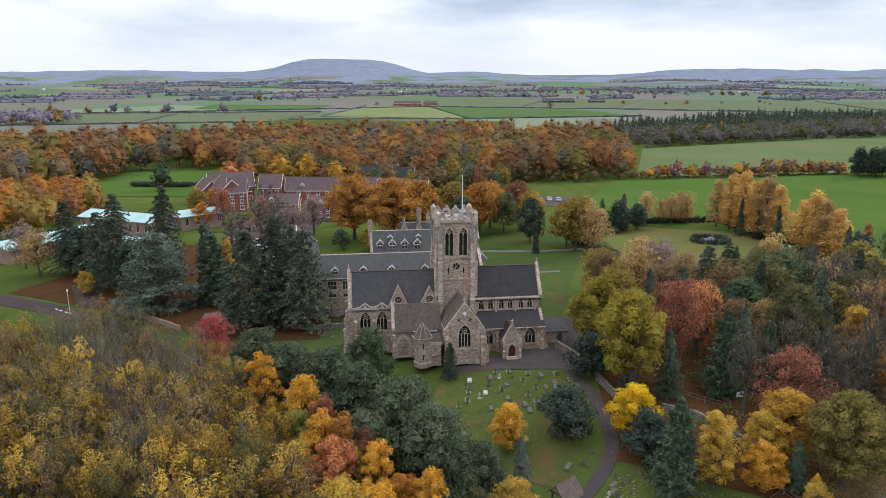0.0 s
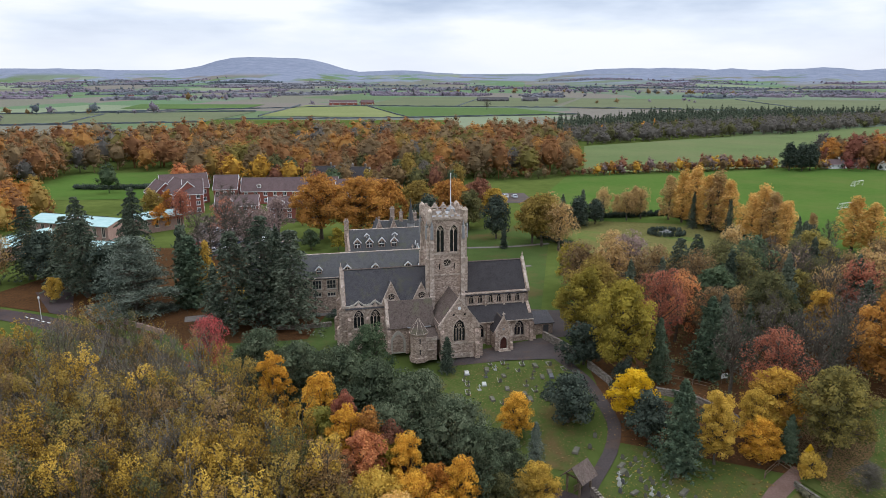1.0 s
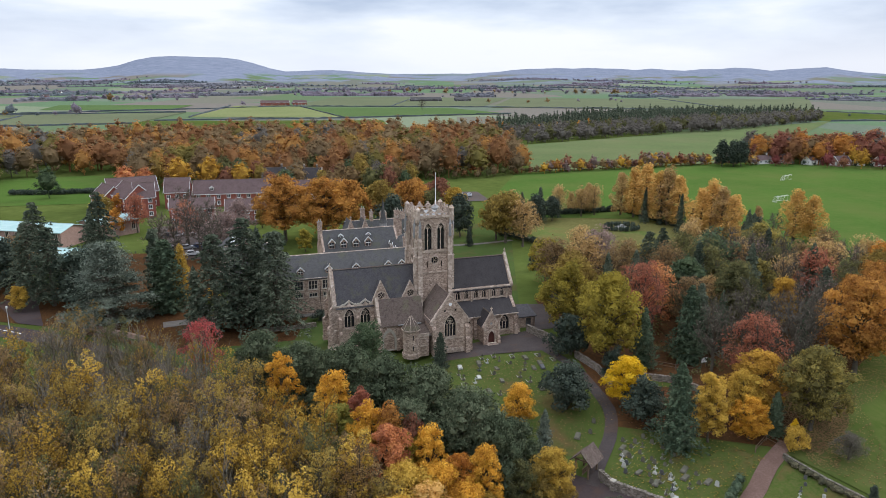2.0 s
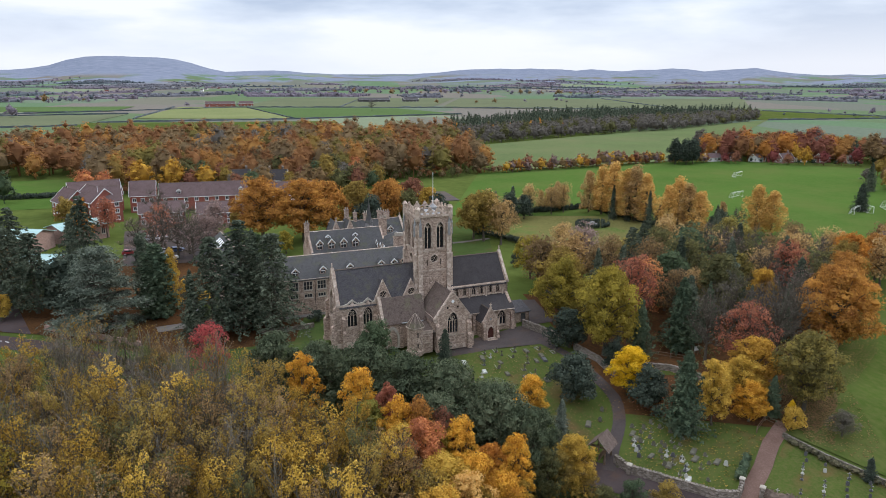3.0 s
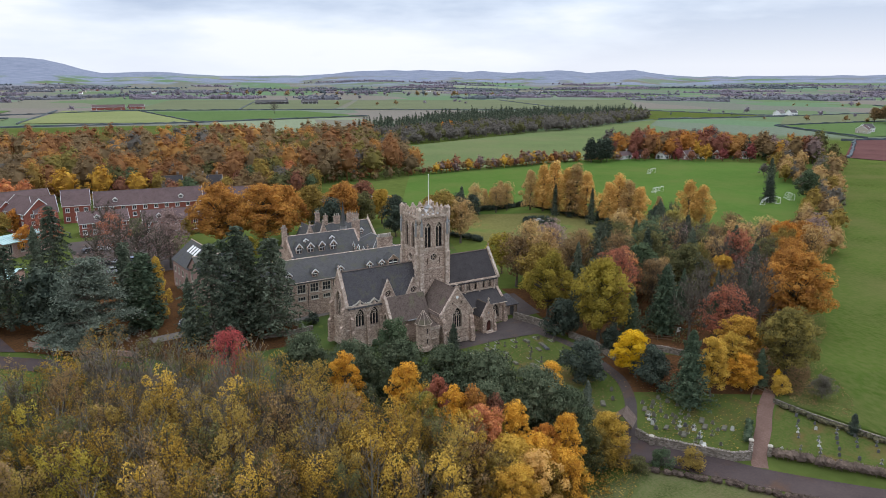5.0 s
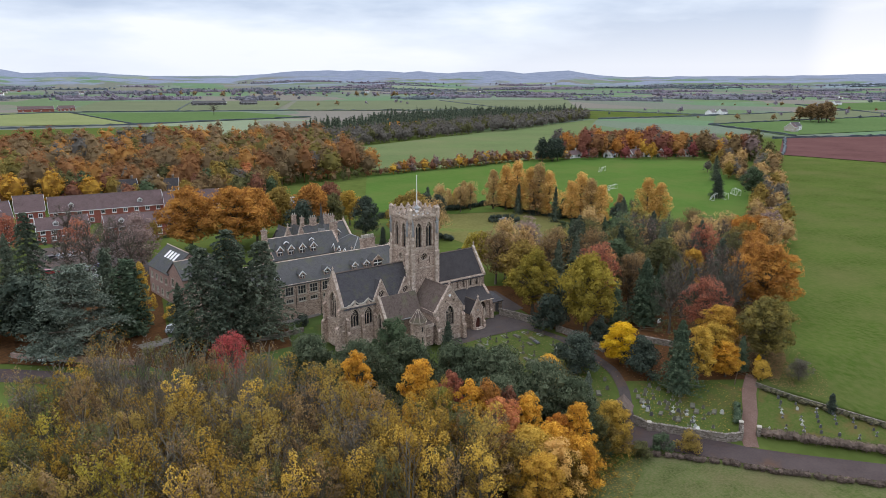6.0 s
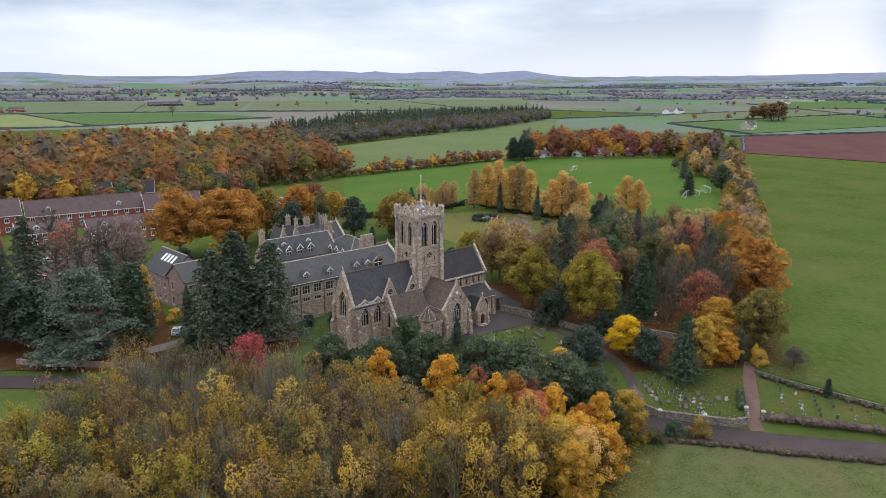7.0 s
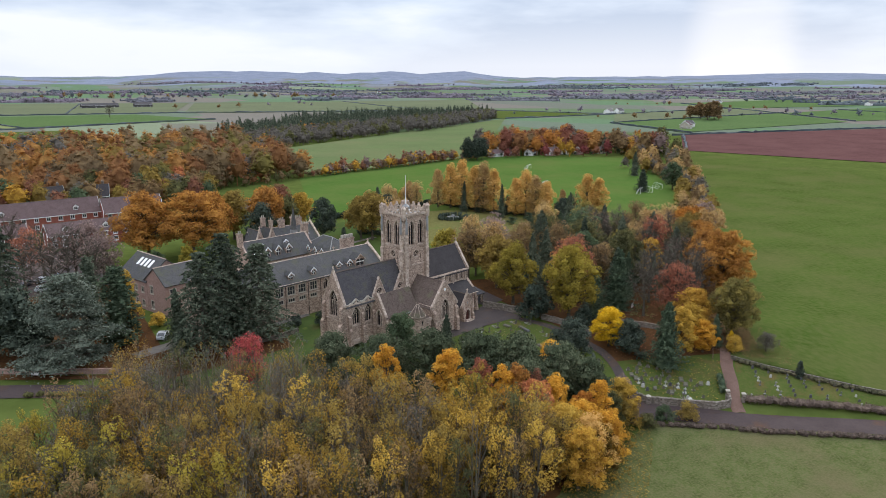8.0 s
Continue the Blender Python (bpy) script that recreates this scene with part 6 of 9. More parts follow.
# ---- the young plantation on the near side of the lane ----
COPSE = [(-66, 113), (-71, 107.5), (-76.5, 101), (-83, 97), (-94, 91), (-94, 80), (-66, 74), (-50, 66), (-22, 64), (-15, 72), (-21, 84), (-27, 93), (-34, 106), (-46, 113), (-60, 119)]
rng = random.Random(41)
for x, y in scatter(COPSE, 3.15, 42, 0.3):
    v = noise.noise(Vector((x / 11, y / 11, 3))) + rng.gauss(0, 0.25) + (91 - y) / 36 + 0.6 * max(0.0, min(1.0, (-58 - x) / 14))
    lane = (y + 0.75 * x - 46) / 32
    if rng.random() < 0.10:
        v = -1.0
    if v > 0.5:
        key, leaf = "young_%d" % rng.randint(1, 4), rng.choice(("hazel", "hazel", "ochre", "gold", "olive", "hazel", "gold", "gold", "brown") if x > -60 else ("hazel", "olive", "ochre", "olive", "lime", "brown"))
    elif v > 0.08:
        key, leaf = "%s_%d" % (rng.choice(("young", "thin")), rng.randint(1, 4)), rng.choice(("hazel", "olive", "hazel", "ochre", "brown"))
    else:
        key, leaf = "%s_%d" % (rng.choice(("sparse", "sparse", "thin")), rng.randint(1, 3)), rng.choice(("bare", "olive", "ochre", "brown", "hazel"))
    lab = {"gold": "slender plantation tree with yellow leaves", "hazel": "slender plantation tree with dull golden leaves", "ochre": "slender plantation tree with ochre leaves", "lime": "slender plantation tree with yellow-green leaves", "olive": "slender plantation tree with olive leaves", "tan": "slender plantation tree with tan leaves", "bare": "slender leafless plantation tree with grey twigs", "brown": "slender plantation tree with few brown leaves"}[leaf]
    plant(key, x, y, rng.uniform(1.12, 1.48) - 0.06 * min(1.0, max(0.0, lane)) - 0.10 * max(0.0, min(1.0, (-68 - x) / 12)), leaf, "young_tree", lab, group="trees of the young plantation", spread=rng.uniform(0.85, 1.1), bark=BARK_PALE if key[:5] == "spars" else BARK)

# low brush and saplings on the copse floor
def undergrowth(name, poly, gap, seed, leaf, label, h=1.6):
    rng = np.random.default_rng(seed)
    cs, rs = [], []
    for x, y in scatter(poly, gap, seed, 0.3):
        r = rng.uniform(0.9, 1.7)
        cs.append(np.array([x, y, hz(x, y) + 0.3]))
        rs.append(np.array([r, r, h * rng.uniform(0.5, 1.2)]))
    return tagged(part(name, mesh_of(name, clump_leaves(rng, cs, rs, 44, 0.2, 0.6, -0.2)), LEAF[leaf]), label, "undergrowth", kind="stuff")


# dark leaf here puts shade into the gaps between the young trees
undergrowth("undergrowth", COPSE, 3.0, 51, "green", "dark green brambles under the young trees", 2.4)
undergrowth("undergrowth", COPSE, 4.6, 52, "brown", "dead bracken under the young trees", 1.2)
undergrowth("undergrowth", [(-17, 65), (-8, 63.5), (4, 70), (10, 73.5), (4, 76), (-12, 71)], 2.0, 54, "hazel", "low golden saplings at the wood's edge", 3.2)


def fallen(poly, gap, seed, leaf, label):
    rng = np.random.default_rng(seed)
    at = np.array([(x, y, hz(x, y) + 0.19) for x, y in scatter(poly, gap, seed, 0.6)])
    up = np.tile(np.array([0.0, 0.0, 4.0]), (len(at), 1))
    return tagged(part("fallen_leaves", mesh_of("fallen_leaves", sprays(rng, at, up, 0.14, 0.7)), LEAF[leaf]), label, "fallen leaves", kind="stuff")


fallen([(-24, 63.5), (-6, 59.5), (6, 67.5), (13, 73), (8, 76), (-8, 68)], 0.42, 61, "ochre", "fallen golden leaves on grass at the wood's edge")
fallen([(3, 100), (16, 86), (26, 92), (24, 116), (4, 116)], 0.75, 62, "brown", "fallen brown leaves on churchyard grass")
fallen([(18, 80), (28, 69.5), (41, 77), (30, 92)], 0.65, 63, "ochre", "fallen ochre leaves on churchyard grass")
fallen([(26, 90), (52, 75), (62, 86), (56, 100), (30, 100)], 0.7, 64, "rust", "fallen rusty leaves under the trees")
fallen([(45, 78), (49, 75.5), (57, 80), (63, 88), (58, 91), (50, 88)], 0.17, 65, "brown", "fallen brown leaves on the pasture's edge")
fallen([(60, 86), (65, 85), (82, 96), (92, 106), (88, 110), (68, 97)], 0.4, 66, "brown", "fallen brown leaves under the oaks")
fallen([(46.9, 78.0), (55.2, 83.4), (58, 81.5), (52, 75), (49, 72), (46.3, 74.0)], 0.3, 67, "brown", "drift of brown leaves inside the pasture wall")
fallen([(46.9, 78.0), (56, 85), (64, 86), (60, 79), (56, 71), (51, 66.8), (46.3, 74.0)], 0.5, 68, "brown", "thin scatter of brown leaves on the pasture")
undergrowth("undergrowth", GROUNDS, 5.0, 53, "olive", "low shrubs under the trees of the grounds", 1.4)

# ---- building parts ----
def arch(a, z0, w, spring, n=6):
    """Outline of a pointed opening, from its left foot round to its left spring."""
    h = w / 2
    pts = [(a - h, z0), (a + h, z0)]
    for i in range(n + 1):
        t = radians(60) * i / n
        pts.append((a - h + w * math.cos(t), spring + w * math.sin(t)))
    for i in range(1, n + 1):
        t = radians(60) * (1 - i / n)
        pts.append((a + h - w * math.cos(t), spring + w * math.sin(t)))
    return pts


def disc(a, z, r, n=14):
    return [(a + r * math.cos(2 * math.pi * i / n), z + r * math.sin(2 * math.pi * i / n)) for i in range(n)]


def rect(a0, a1, z0, z1):
    return [(a0, z0), (a1, z0), (a1, z1), (a0, z1)]


def upright(a, b, d):
    return (a, d, b)


def wall(parent, outline, holes, m, mat, thick=0.6, name="wall", label=""):
    return part(name, Shape().slab(outline, holes, 0.0, thick, upright), mat, parent, label, m)


CACHE = {}


def gothic_window(parent, m, a, z0, w, spring, lights=2, rose=True, dark=None):
    """Dressed surround with pane and tracery, set in an opening of the wall whose pose is m."""
    key = ("gothic", w, round(spring - z0, 3), lights, rose)
    if key not in CACHE:
        s = spring - z0
        frame_sh = Shape().slab(arch(0, -0.12, w + 0.36, s), [arch(0, 0, w - 0.02, s)], -0.10, 0.16, upright)
        frame_sh.box(-w / 2 - 0.25, w / 2 + 0.25, -0.18, 0.1, -0.22, -0.10)
        pane = Shape().slab(arch(0, 0.0, w, s), [], 0.40, 0.44, upright)
        tr = Shape()
        lw = w / lights
        for i in range(1, lights):
            x = -w / 2 + lw * i
            tr.box(x - 0.06, x + 0.06, 0.20, 0.34, 0, s + (0.25 * w if lights % 2 == 0 and i == lights / 2 else 0.1 * w))
        for i in range(lights):
            x = -w / 2 + lw * (i + 0.5)
            top = s - 0.10 * w
            pts = [(p[0], 0.27, p[1]) for p in arch(x, 0, lw, top, 3)[2:]]
            tr.tube(pts, [0.05] * len(pts), 4)
        if rose and lights > 1:
            r = w * 0.22
            pts = [(p[0], 0.27, p[1]) for p in disc(0, s + 0.36 * w, r, 10)]
            tr.tube(pts + pts[:1], [0.055] * 11, 4)
            for k in range(3):
                t = math.pi * k / 3
                tr.tube([(r * math.cos(t), 0.27, s + 0.36 * w + r * math.sin(t)), (-r * math.cos(t), 0.27, s + 0.36 * w - r * math.sin(t))], [0.035, 0.035], 4)
        CACHE[key] = (frame_sh.mesh("window"), pane.mesh("pane"), tr.mesh("tracery") if tr.v else None)
    f, p, t = CACHE[key]
    win = part("window", f, DRESSED, parent, "pointed window with pale stone tracery", m @ pose(a, 0, z0))
    part("pane", p, GLASS, win)
    if t:
        part("tracery", t, DRESSED, win)
    return win


def round_window(parent, m, a, z, r, spokes=6):
    key = ("round", r, spokes)
    if key not in CACHE:
        f = Shape().slab(disc(0, 0, r + 0.2), [disc(0, 0, r - 0.02)], -0.08, 0.16, upright)
        tr = Shape()
        for k in range(spokes):
            t = 2 * math.pi * k / spokes
            c = (0.55 * r * math.cos(t), 0.55 * r * math.sin(t))
            pts = [(q[0], 0.25, q[1]) for q in disc(c[0], c[1], r * 0.34, 8)]
            tr.tube(pts + pts[:1], [0.05] * 9, 4)
        CACHE[key] = (f.mesh("window"), Shape().slab(disc(0, 0, r), [], 0.34, 0.38, upright).mesh("pane"), tr.mesh("tracery"))
    f, p, t = CACHE[key]
    win = part("window", f, DRESSED, parent, "round traceried window", m @ pose(a, 0, z))
    part("pane", p, GLASS, win)
    part("tracery", t, DRESSED, win)


def square_window(parent, m, a, z, w, h, bars=1, rows=1, frame_mat=None, glass=None, sill=True):
    """A casement in a rectangular opening: surround, glazing bars, pane and sill."""
    key = ("square", w, h, bars, rows, frame_mat.name if frame_mat else "")
    if key not in CACHE:
        f = Shape().slab(rect(-w / 2 - 0.1, w / 2 + 0.1, -0.08, h + 0.12), [rect(-w / 2 + 0.06, w / 2 - 0.06, 0.05, h - 0.05)], -0.04, 0.14, upright)
        for i in range(1, bars + 1):
            x = -w / 2 + w * i / (bars + 1)
            f.box(x - 0.05, x + 0.05, 0.03, 0.12, 0.05, h - 0.05)
        for i in range(1, rows + 1):
            z1 = h * i / (rows + 1)
            f.box(-w / 2 + 0.05, w / 2 - 0.05, 0.045, 0.11, z1 - 0.035, z1 + 0.035)
        CACHE[key] = (f.mesh("window"), Shape().slab(rect(-w / 2, w / 2, 0, h), [], 0.16, 0.19, upright).mesh("pane"), Shape().box(-w / 2 - 0.16, w / 2 + 0.16, -0.14, 0.05, -0.2, -0.09).mesh("sill"))
    f, p, s = CACHE[key]
    win = part("window", f, frame_mat or WHITE, parent, "", m @ pose(a, 0, z))
    part("pane", p, glass or PANE, win)
    if sill:
        part("sill", s, frame_mat or WHITE, win)
    return win


def plate(sh, corners, t):
    """A sheet with thickness t below its four corners."""
    c = [Vector(p) for p in corners]
    n = (c[1] - c[0]).cross(c[-1] - c[0]).normalized()
    if n.z < 0:
        n = -n
    low = [p - n * t for p in c]
    k = len(c)
    sh.add(c + low, [tuple(range(k)), tuple(range(k, 2 * k))[::-1]] + [(i, (i + 1) % k, k + (i + 1) % k, k + i) for i in range(k)])


def gable_roof(parent, x0, x1, ym, half, eave, ridge, mat, m=None, over=0.35, t=0.2, label="", verge=0.2, ridge_mat=None):
    """Two slopes along x, oversailing the walls."""
    k = (ridge - eave) / half
    sh = Shape()
    for s in (-1, 1):
        plate(sh, [(x0 - verge, ym, ridge), (x1 + verge, ym, ridge), (x1 + verge, ym + s * (half + over), eave - k * over), (x0 - verge, ym + s * (half + over), eave - k * over)], t)
    ob = part("roof", sh, mat, parent, label, m)
    tiles = Shape()
    n = max(2, int((x1 - x0) / 1.2))
    for i in range(n):
        a, b = x0 - verge + (x1 - x0 + 2 * verge) * i / n, x0 - verge + (x1 - x0 + 2 * verge) * (i + 0.97) / n
        tiles.add([(a, ym - 0.16, ridge - 0.06), (b, ym - 0.16, ridge - 0.06), (b, ym, ridge + 0.10), (a, ym, ridge + 0.10), (a, ym + 0.16, ridge - 0.06), (b, ym + 0.16, ridge - 0.06)], [(0, 1, 2, 3), (3, 2, 5, 4), (0, 3, 4), (1, 5, 2), (0, 4, 5, 1)])
    part("ridge_tiles", tiles, ridge_mat or BROWN_TILE, ob)
    return ob


def hip_roof(parent, x0, x1, y0, y1, eave, ridge, mat, m=None, over=0.35, label=""):
    x0, x1, y0, y1 = x0 - over, x1 + over, y0 - over, y1 + over
    w, d = x1 - x0, y1 - y0
    if w > d:
        r0, r1 = (x0 + d / 2, (y0 + y1) / 2, ridge), (x1 - d / 2, (y0 + y1) / 2, ridge)
        faces = [(0, 1, 5, 4), (1, 2, 5), (2, 3, 4, 5), (3, 0, 4)]
    else:
        r0, r1 = ((x0 + x1) / 2, y0 + w / 2, ridge), ((x0 + x1) / 2, y1 - w / 2, ridge)
        faces = [(0, 1, 4), (1, 2, 5, 4), (2, 3, 5), (3, 0, 4, 5)]
    sh = Shape().add([(x0, y0, eave), (x1, y0, eave), (x1, y1, eave), (x0, y1, eave), r0, r1], faces + [(3, 2, 1, 0)])
    ob = part("roof", sh, mat, parent, label, m)
    hips = Shape()
    for a, b in ((sh.v[0], r0), (sh.v[3], r0 if w > d else r1), (sh.v[1], r1 if w > d else r0), (sh.v[2], r1), (r0, r1)):
        hips.tube([a, b], [0.11, 0.11], 5)
    part("hip_tiles", hips, LEAD, ob)
    return ob


def gable(x0, x1, eave, ridge, base=0.0, mid=None):
    mid = (x0 + x1) / 2 if mid is None else mid
    return [(x0, base), (x1, base), (x1, eave), (mid, ridge), (x0, eave)]


def coping(parent, m, x0, x1, eave, ridge, mid=None, mat=None, finial=True):
    """Raised stone edge of a gable, with kneelers and a cross at the top."""
    mid = (x0 + x1) / 2 if mid is None else mid
    k = (ridge - eave) / max(mid - x0, 0.1)
    sh = Shape()
    for e, s in ((x0, -1), (x1, 1)):
        sl = (ridge - eave) / abs(mid - e)
        out = [(e + s * 0.25, eave - sl * 0.25), (e + s * 0.25, eave - sl * 0.25 + 0.42), (mid, ridge + 0.42), (mid, ridge)]
        sh.slab(out if s > 0 else out[::-1], [], -0.08, 0.5, upright)
        sh.box(e - 0.28, e + 0.28, -0.14, 0.52, eave - 0.5, eave)
    ob = part("coping", sh, mat or DRESSED, parent, "", m)
    if finial:
        f = Shape().box(mid - 0.07, mid + 0.07, 0.13, 0.27, ridge + 0.4, ridge + 1.25).box(mid - 0.3, mid + 0.3, 0.14, 0.26, ridge + 0.82, ridge + 0.96)
        f.box(mid - 0.2, mid + 0.2, 0.0, 0.4, ridge + 0.28, ridge + 0.5, 0.08)
        part("finial", f, DRESSED, ob)
    return ob


def buttress(parent, m, a, h, out=0.8, w=0.65, steps=2):
    """Stepped pier against a wall whose face is local y = 0, sloped at each set-off."""
    sh = Shape()
    z = 0.0
    for i in range(steps):
        o = out * (1 - 0.42 * i)
        z1 = h * (0.55 if i == 0 and steps > 1 else 1.0)
        sh.box(a - w / 2, a + w / 2, -o, 0.02, z, z1)
        sh.add([(a - w / 2, -o, z1), (a + w / 2, -o, z1), (a + w / 2, 0.02, z1), (a - w / 2, 0.02, z1), (a - w / 2, -0.02, z1 + o * 0.9), (a + w / 2, -0.02, z1 + o * 0.9)], [(0, 1, 5, 4), (0, 4, 3), (1, 2, 5), (2, 3, 4, 5), (0, 3, 2, 1)])
        z = z1
    sh.box(a - w / 2 - 0.08, a + w / 2 + 0.08, -out - 0.1, 0.02, 0, 0.7)
    return part("buttress", sh, STONE, parent, "", m)


def chimney(parent, x, y, z0, z1, w, d, pots=2, mat=None, m=None):
    sh = Shape().box(x - w / 2, x + w / 2, y - d / 2, y + d / 2, z0, z1).box(x - w / 2 - 0.12, x + w / 2 + 0.12, y - d / 2 - 0.12, y + d / 2 + 0.12, z1 - 0.35, z1 - 0.12).box(x - w / 2 - 0.07, x + w / 2 + 0.07, y - d / 2 - 0.07, y + d / 2 + 0.07, z1 - 0.12, z1)
    ob = part("chimney", sh, mat or STONE, parent, "", m)
    for i in range(pots):
        px = x + (i - (pots - 1) / 2) * w / max(pots, 1)
        part("chimney_pot", Shape().ring(px, y, [(z1, 0.16), (z1 + 0.5, 0.12), (z1 + 0.52, 0.15), (z1 + 0.6, 0.15)], 8), CREAM, ob)
    return ob


def dormer(parent, x, y, z, w, h, mat_face, roof_mat, depth=1.6, m=None, white=True):
    """Small gabled dormer facing -y with barge boards and a casement."""
    base = (m or Matrix.Identity(4)) @ pose(x, y, z)
    body = part("dormer", Shape().slab(gable(-w / 2, w / 2, h * 0.62, h), [rect(-w / 2 + 0.16, w / 2 - 0.16, 0.14, h * 0.58)], 0.0, 0.12, upright).box(-w / 2, -w / 2 + 0.08, 0.1, depth, 0, h * 0.6).box(w / 2 - 0.08, w / 2, 0.1, depth, 0, h * 0.6), mat_face, parent, "", base)
    rf = Shape()
    for s in (-1, 1):
        plate(rf, [(0, -0.18, h + 0.06), (0, depth + 0.9, h + 0.06), (s * (w / 2 + 0.18), depth + 0.9, h * 0.56), (s * (w / 2 + 0.18), -0.18, h * 0.56)], 0.08)
    part("dormer_roof", rf, roof_mat, body)
    bb = Shape()
    for s in (-1, 1):
        o = [(0, h + 0.12), (0, h - 0.22), (s * (w / 2 + 0.24), h * 0.56 - 0.26), (s * (w / 2 + 0.24), h * 0.56 + 0.06)]
        bb.slab(o, [], -0.26, -0.18, upright)
    part("barge_board", bb, WHITE if white else DRESSED, body)
    g = Shape().slab(rect(-w / 2 + 0.14, w / 2 - 0.14, 0.12, h * 0.6), [], 0.07, 0.10, upright)
    part("pane", g, PANE, body)
    part("glazing_bar", Shape().box(-0.035, 0.035, -0.02, 0.06, 0.12, h * 0.6).box(-w / 2 + 0.14, w / 2 - 0.14, -0.02, 0.06, h * 0.34, h * 0.40), WHITE, body)
    return body


SOUTH = lambda v: pose(0, v, 0)                   # local x = u, faces -v
NORTH = lambda v: pose(0, v, 0, 0, 0, 180)        # local x = -u
WEST = lambda u: pose(u, 0, 0, 0, 0, -90)         # local x = -v, faces -u
EAST = lambda u: pose(u, 0, 0, 0, 0, 90)          # local x = v, faces +u
ABBEY = pose(2.0, 131.0, -1.0, 0, 0, 7.5)

# ---- the church ----
church = thing("church", ABBEY, "grey stone Gothic church with square tower and slate roofs", "church")
H = 3.45
for m, plain in ((SOUTH(-H), False), (NORTH(H), False), (WEST(-H), False), (EAST(H), False)):
    face = m.to_quaternion() @ Vector((1, 0, 0))
    half = H if abs(face.x) > 0.5 else H - 0.6
    holes = [arch(a, 18.0, 1.5, 21.9) for a in (-1.3, 1.3)] + [disc(0, 15.9, 0.75)] + [rect(s * 1.45 - 0.13, s * 1.45 + 0.13, 14.5, 15.7) for s in (-1, 1)]
    wall(church, rect(-half, half, 0, 24.6), holes, m, STONE, 0.6, "tower_wall")
    for a in (-1.3, 1.3):
        gothic_window(church, m, a, 18.0, 1.5, 21.9, 2)
    round_window(church, m, 0, 15.9, 0.75, 5)
    for s in (-1, 1):
        part("slit", Shape().box(s * 1.45 - 0.14, s * 1.45 + 0.14, 0.35, 0.4, 14.5, 15.7), GLASS, church, "", m)
    for z, o, t in ((1.0, 0.12, 0.25), (13.4, 0.14, 0.28), (17.5, 0.16, 0.32), (24.3, 0.28, 0.42)):
        part("string_course", Shape().box(-H - o, H + o, -o, 0.0, z, z + t), DRESSED, church, "", m)
    for s in (-1, 1):
        b = Shape()
        for z0, z1, o in ((0, 9.5, 0.85), (9.5, 16.8, 0.62), (16.8, 22.6, 0.42)):
            b.box(s * (H - 0.42) - 0.42, s * (H - 0.42) + 0.42, -o, -0.003, z0, z1)
            b.add([(s * (H - 0.42) - 0.42, -o, z1), (s * (H - 0.42) + 0.42, -o, z1), (s * (H - 0.42) + 0.42, -0.003, z1), (s * (H - 0.42) - 0.42, -0.003, z1), (s * (H - 0.42) - 0.42, -0.01, z1 + o), (s * (H - 0.42) + 0.42, -0.01, z1 + o)], [(0, 1, 5, 4), (0, 4, 3), (1, 2, 5), (2, 3, 4, 5)])
        part("buttress", b, DRESSED, church, "", m)
        pin = Shape()
        pin.ring(s * (H - 0.42), -0.42, [(20.6, 0.30), (22.9, 0.26), (23.0, 0.34), (23.2, 0.22), (24.2, 0.03)], 6)
        part("pinnacle", pin, LEAD, church, "pale carved stone pinnacle", m)
    par = Shape().slab(rect(-H - 0.2, H + 0.2, 24.7, 25.35), [rect(-2.9 + 1.18 * i, -2.2 + 1.18 * i, 24.85, 25.2) for i in range(5)], -0.2, 0.12, upright)
    for i in range(4):
        a = -2.55 + 1.7 * i
        par.slab([(a - 0.62, 25.35), (a + 0.62, 25.35), (a + 0.62, 25.62), (a + 0.36, 25.62), (a + 0.36, 25.95), (a + 0.16, 25.95), (a + 0.16, 26.2), (a - 0.16, 26.2), (a - 0.16, 25.95), (a - 0.36, 25.95), (a - 0.36, 25.62), (a - 0.62, 25.62)], [], -0.16, 0.10, upright)
        par.box(a - 0.22, a + 0.22, -0.22, 0.14, 26.12, 26.3, 0.06)
    part("parapet", par, DRESSED, church, "pierced stepped stone battlements", m)
for su in (-1, 1):
    for sv in (-1, 1):
        part("corner_turret", Shape().ring(su * H, sv * H, [(23.6, 0.45), (24.4, 0.52), (25.9, 0.50), (26.0, 0.60), (26.15, 0.5), (26.6, 0.1)], 8), DRESSED, church)
part("tower_roof", Shape().box(-H + 0.6, H - 0.6, -H + 0.6, H - 0.6, 24.3, 24.6).add([(-2.6, -2.6, 24.6), (2.6, -2.6, 24.6), (2.6, 2.6, 24.6), (-2.6, 2.6, 24.6), (0, 0, 25.3)], [(0, 1, 4), (1, 2, 4), (2, 3, 4), (3, 0, 4)]), LEAD, church, "pale lead tower roof")
pole = part("flagpole", Shape().ring(1.9, 1.7, [(24.6, 0.09), (28, 0.075), (32.0, 0.05)], 8), WHITE, church, "white flagpole")
part("truck", Shape().ring(1.9, 1.7, [(31.95, 0.03), (32.05, 0.11), (32.18, 0.1), (32.24, 0.02)], 8), WHITE, pole)
part("stair_cap", Shape().ring(1.9, 1.7, [(24.6, 0.9), (25.3, 0.9), (25.9, 0.15)], 8), LEAD, church)

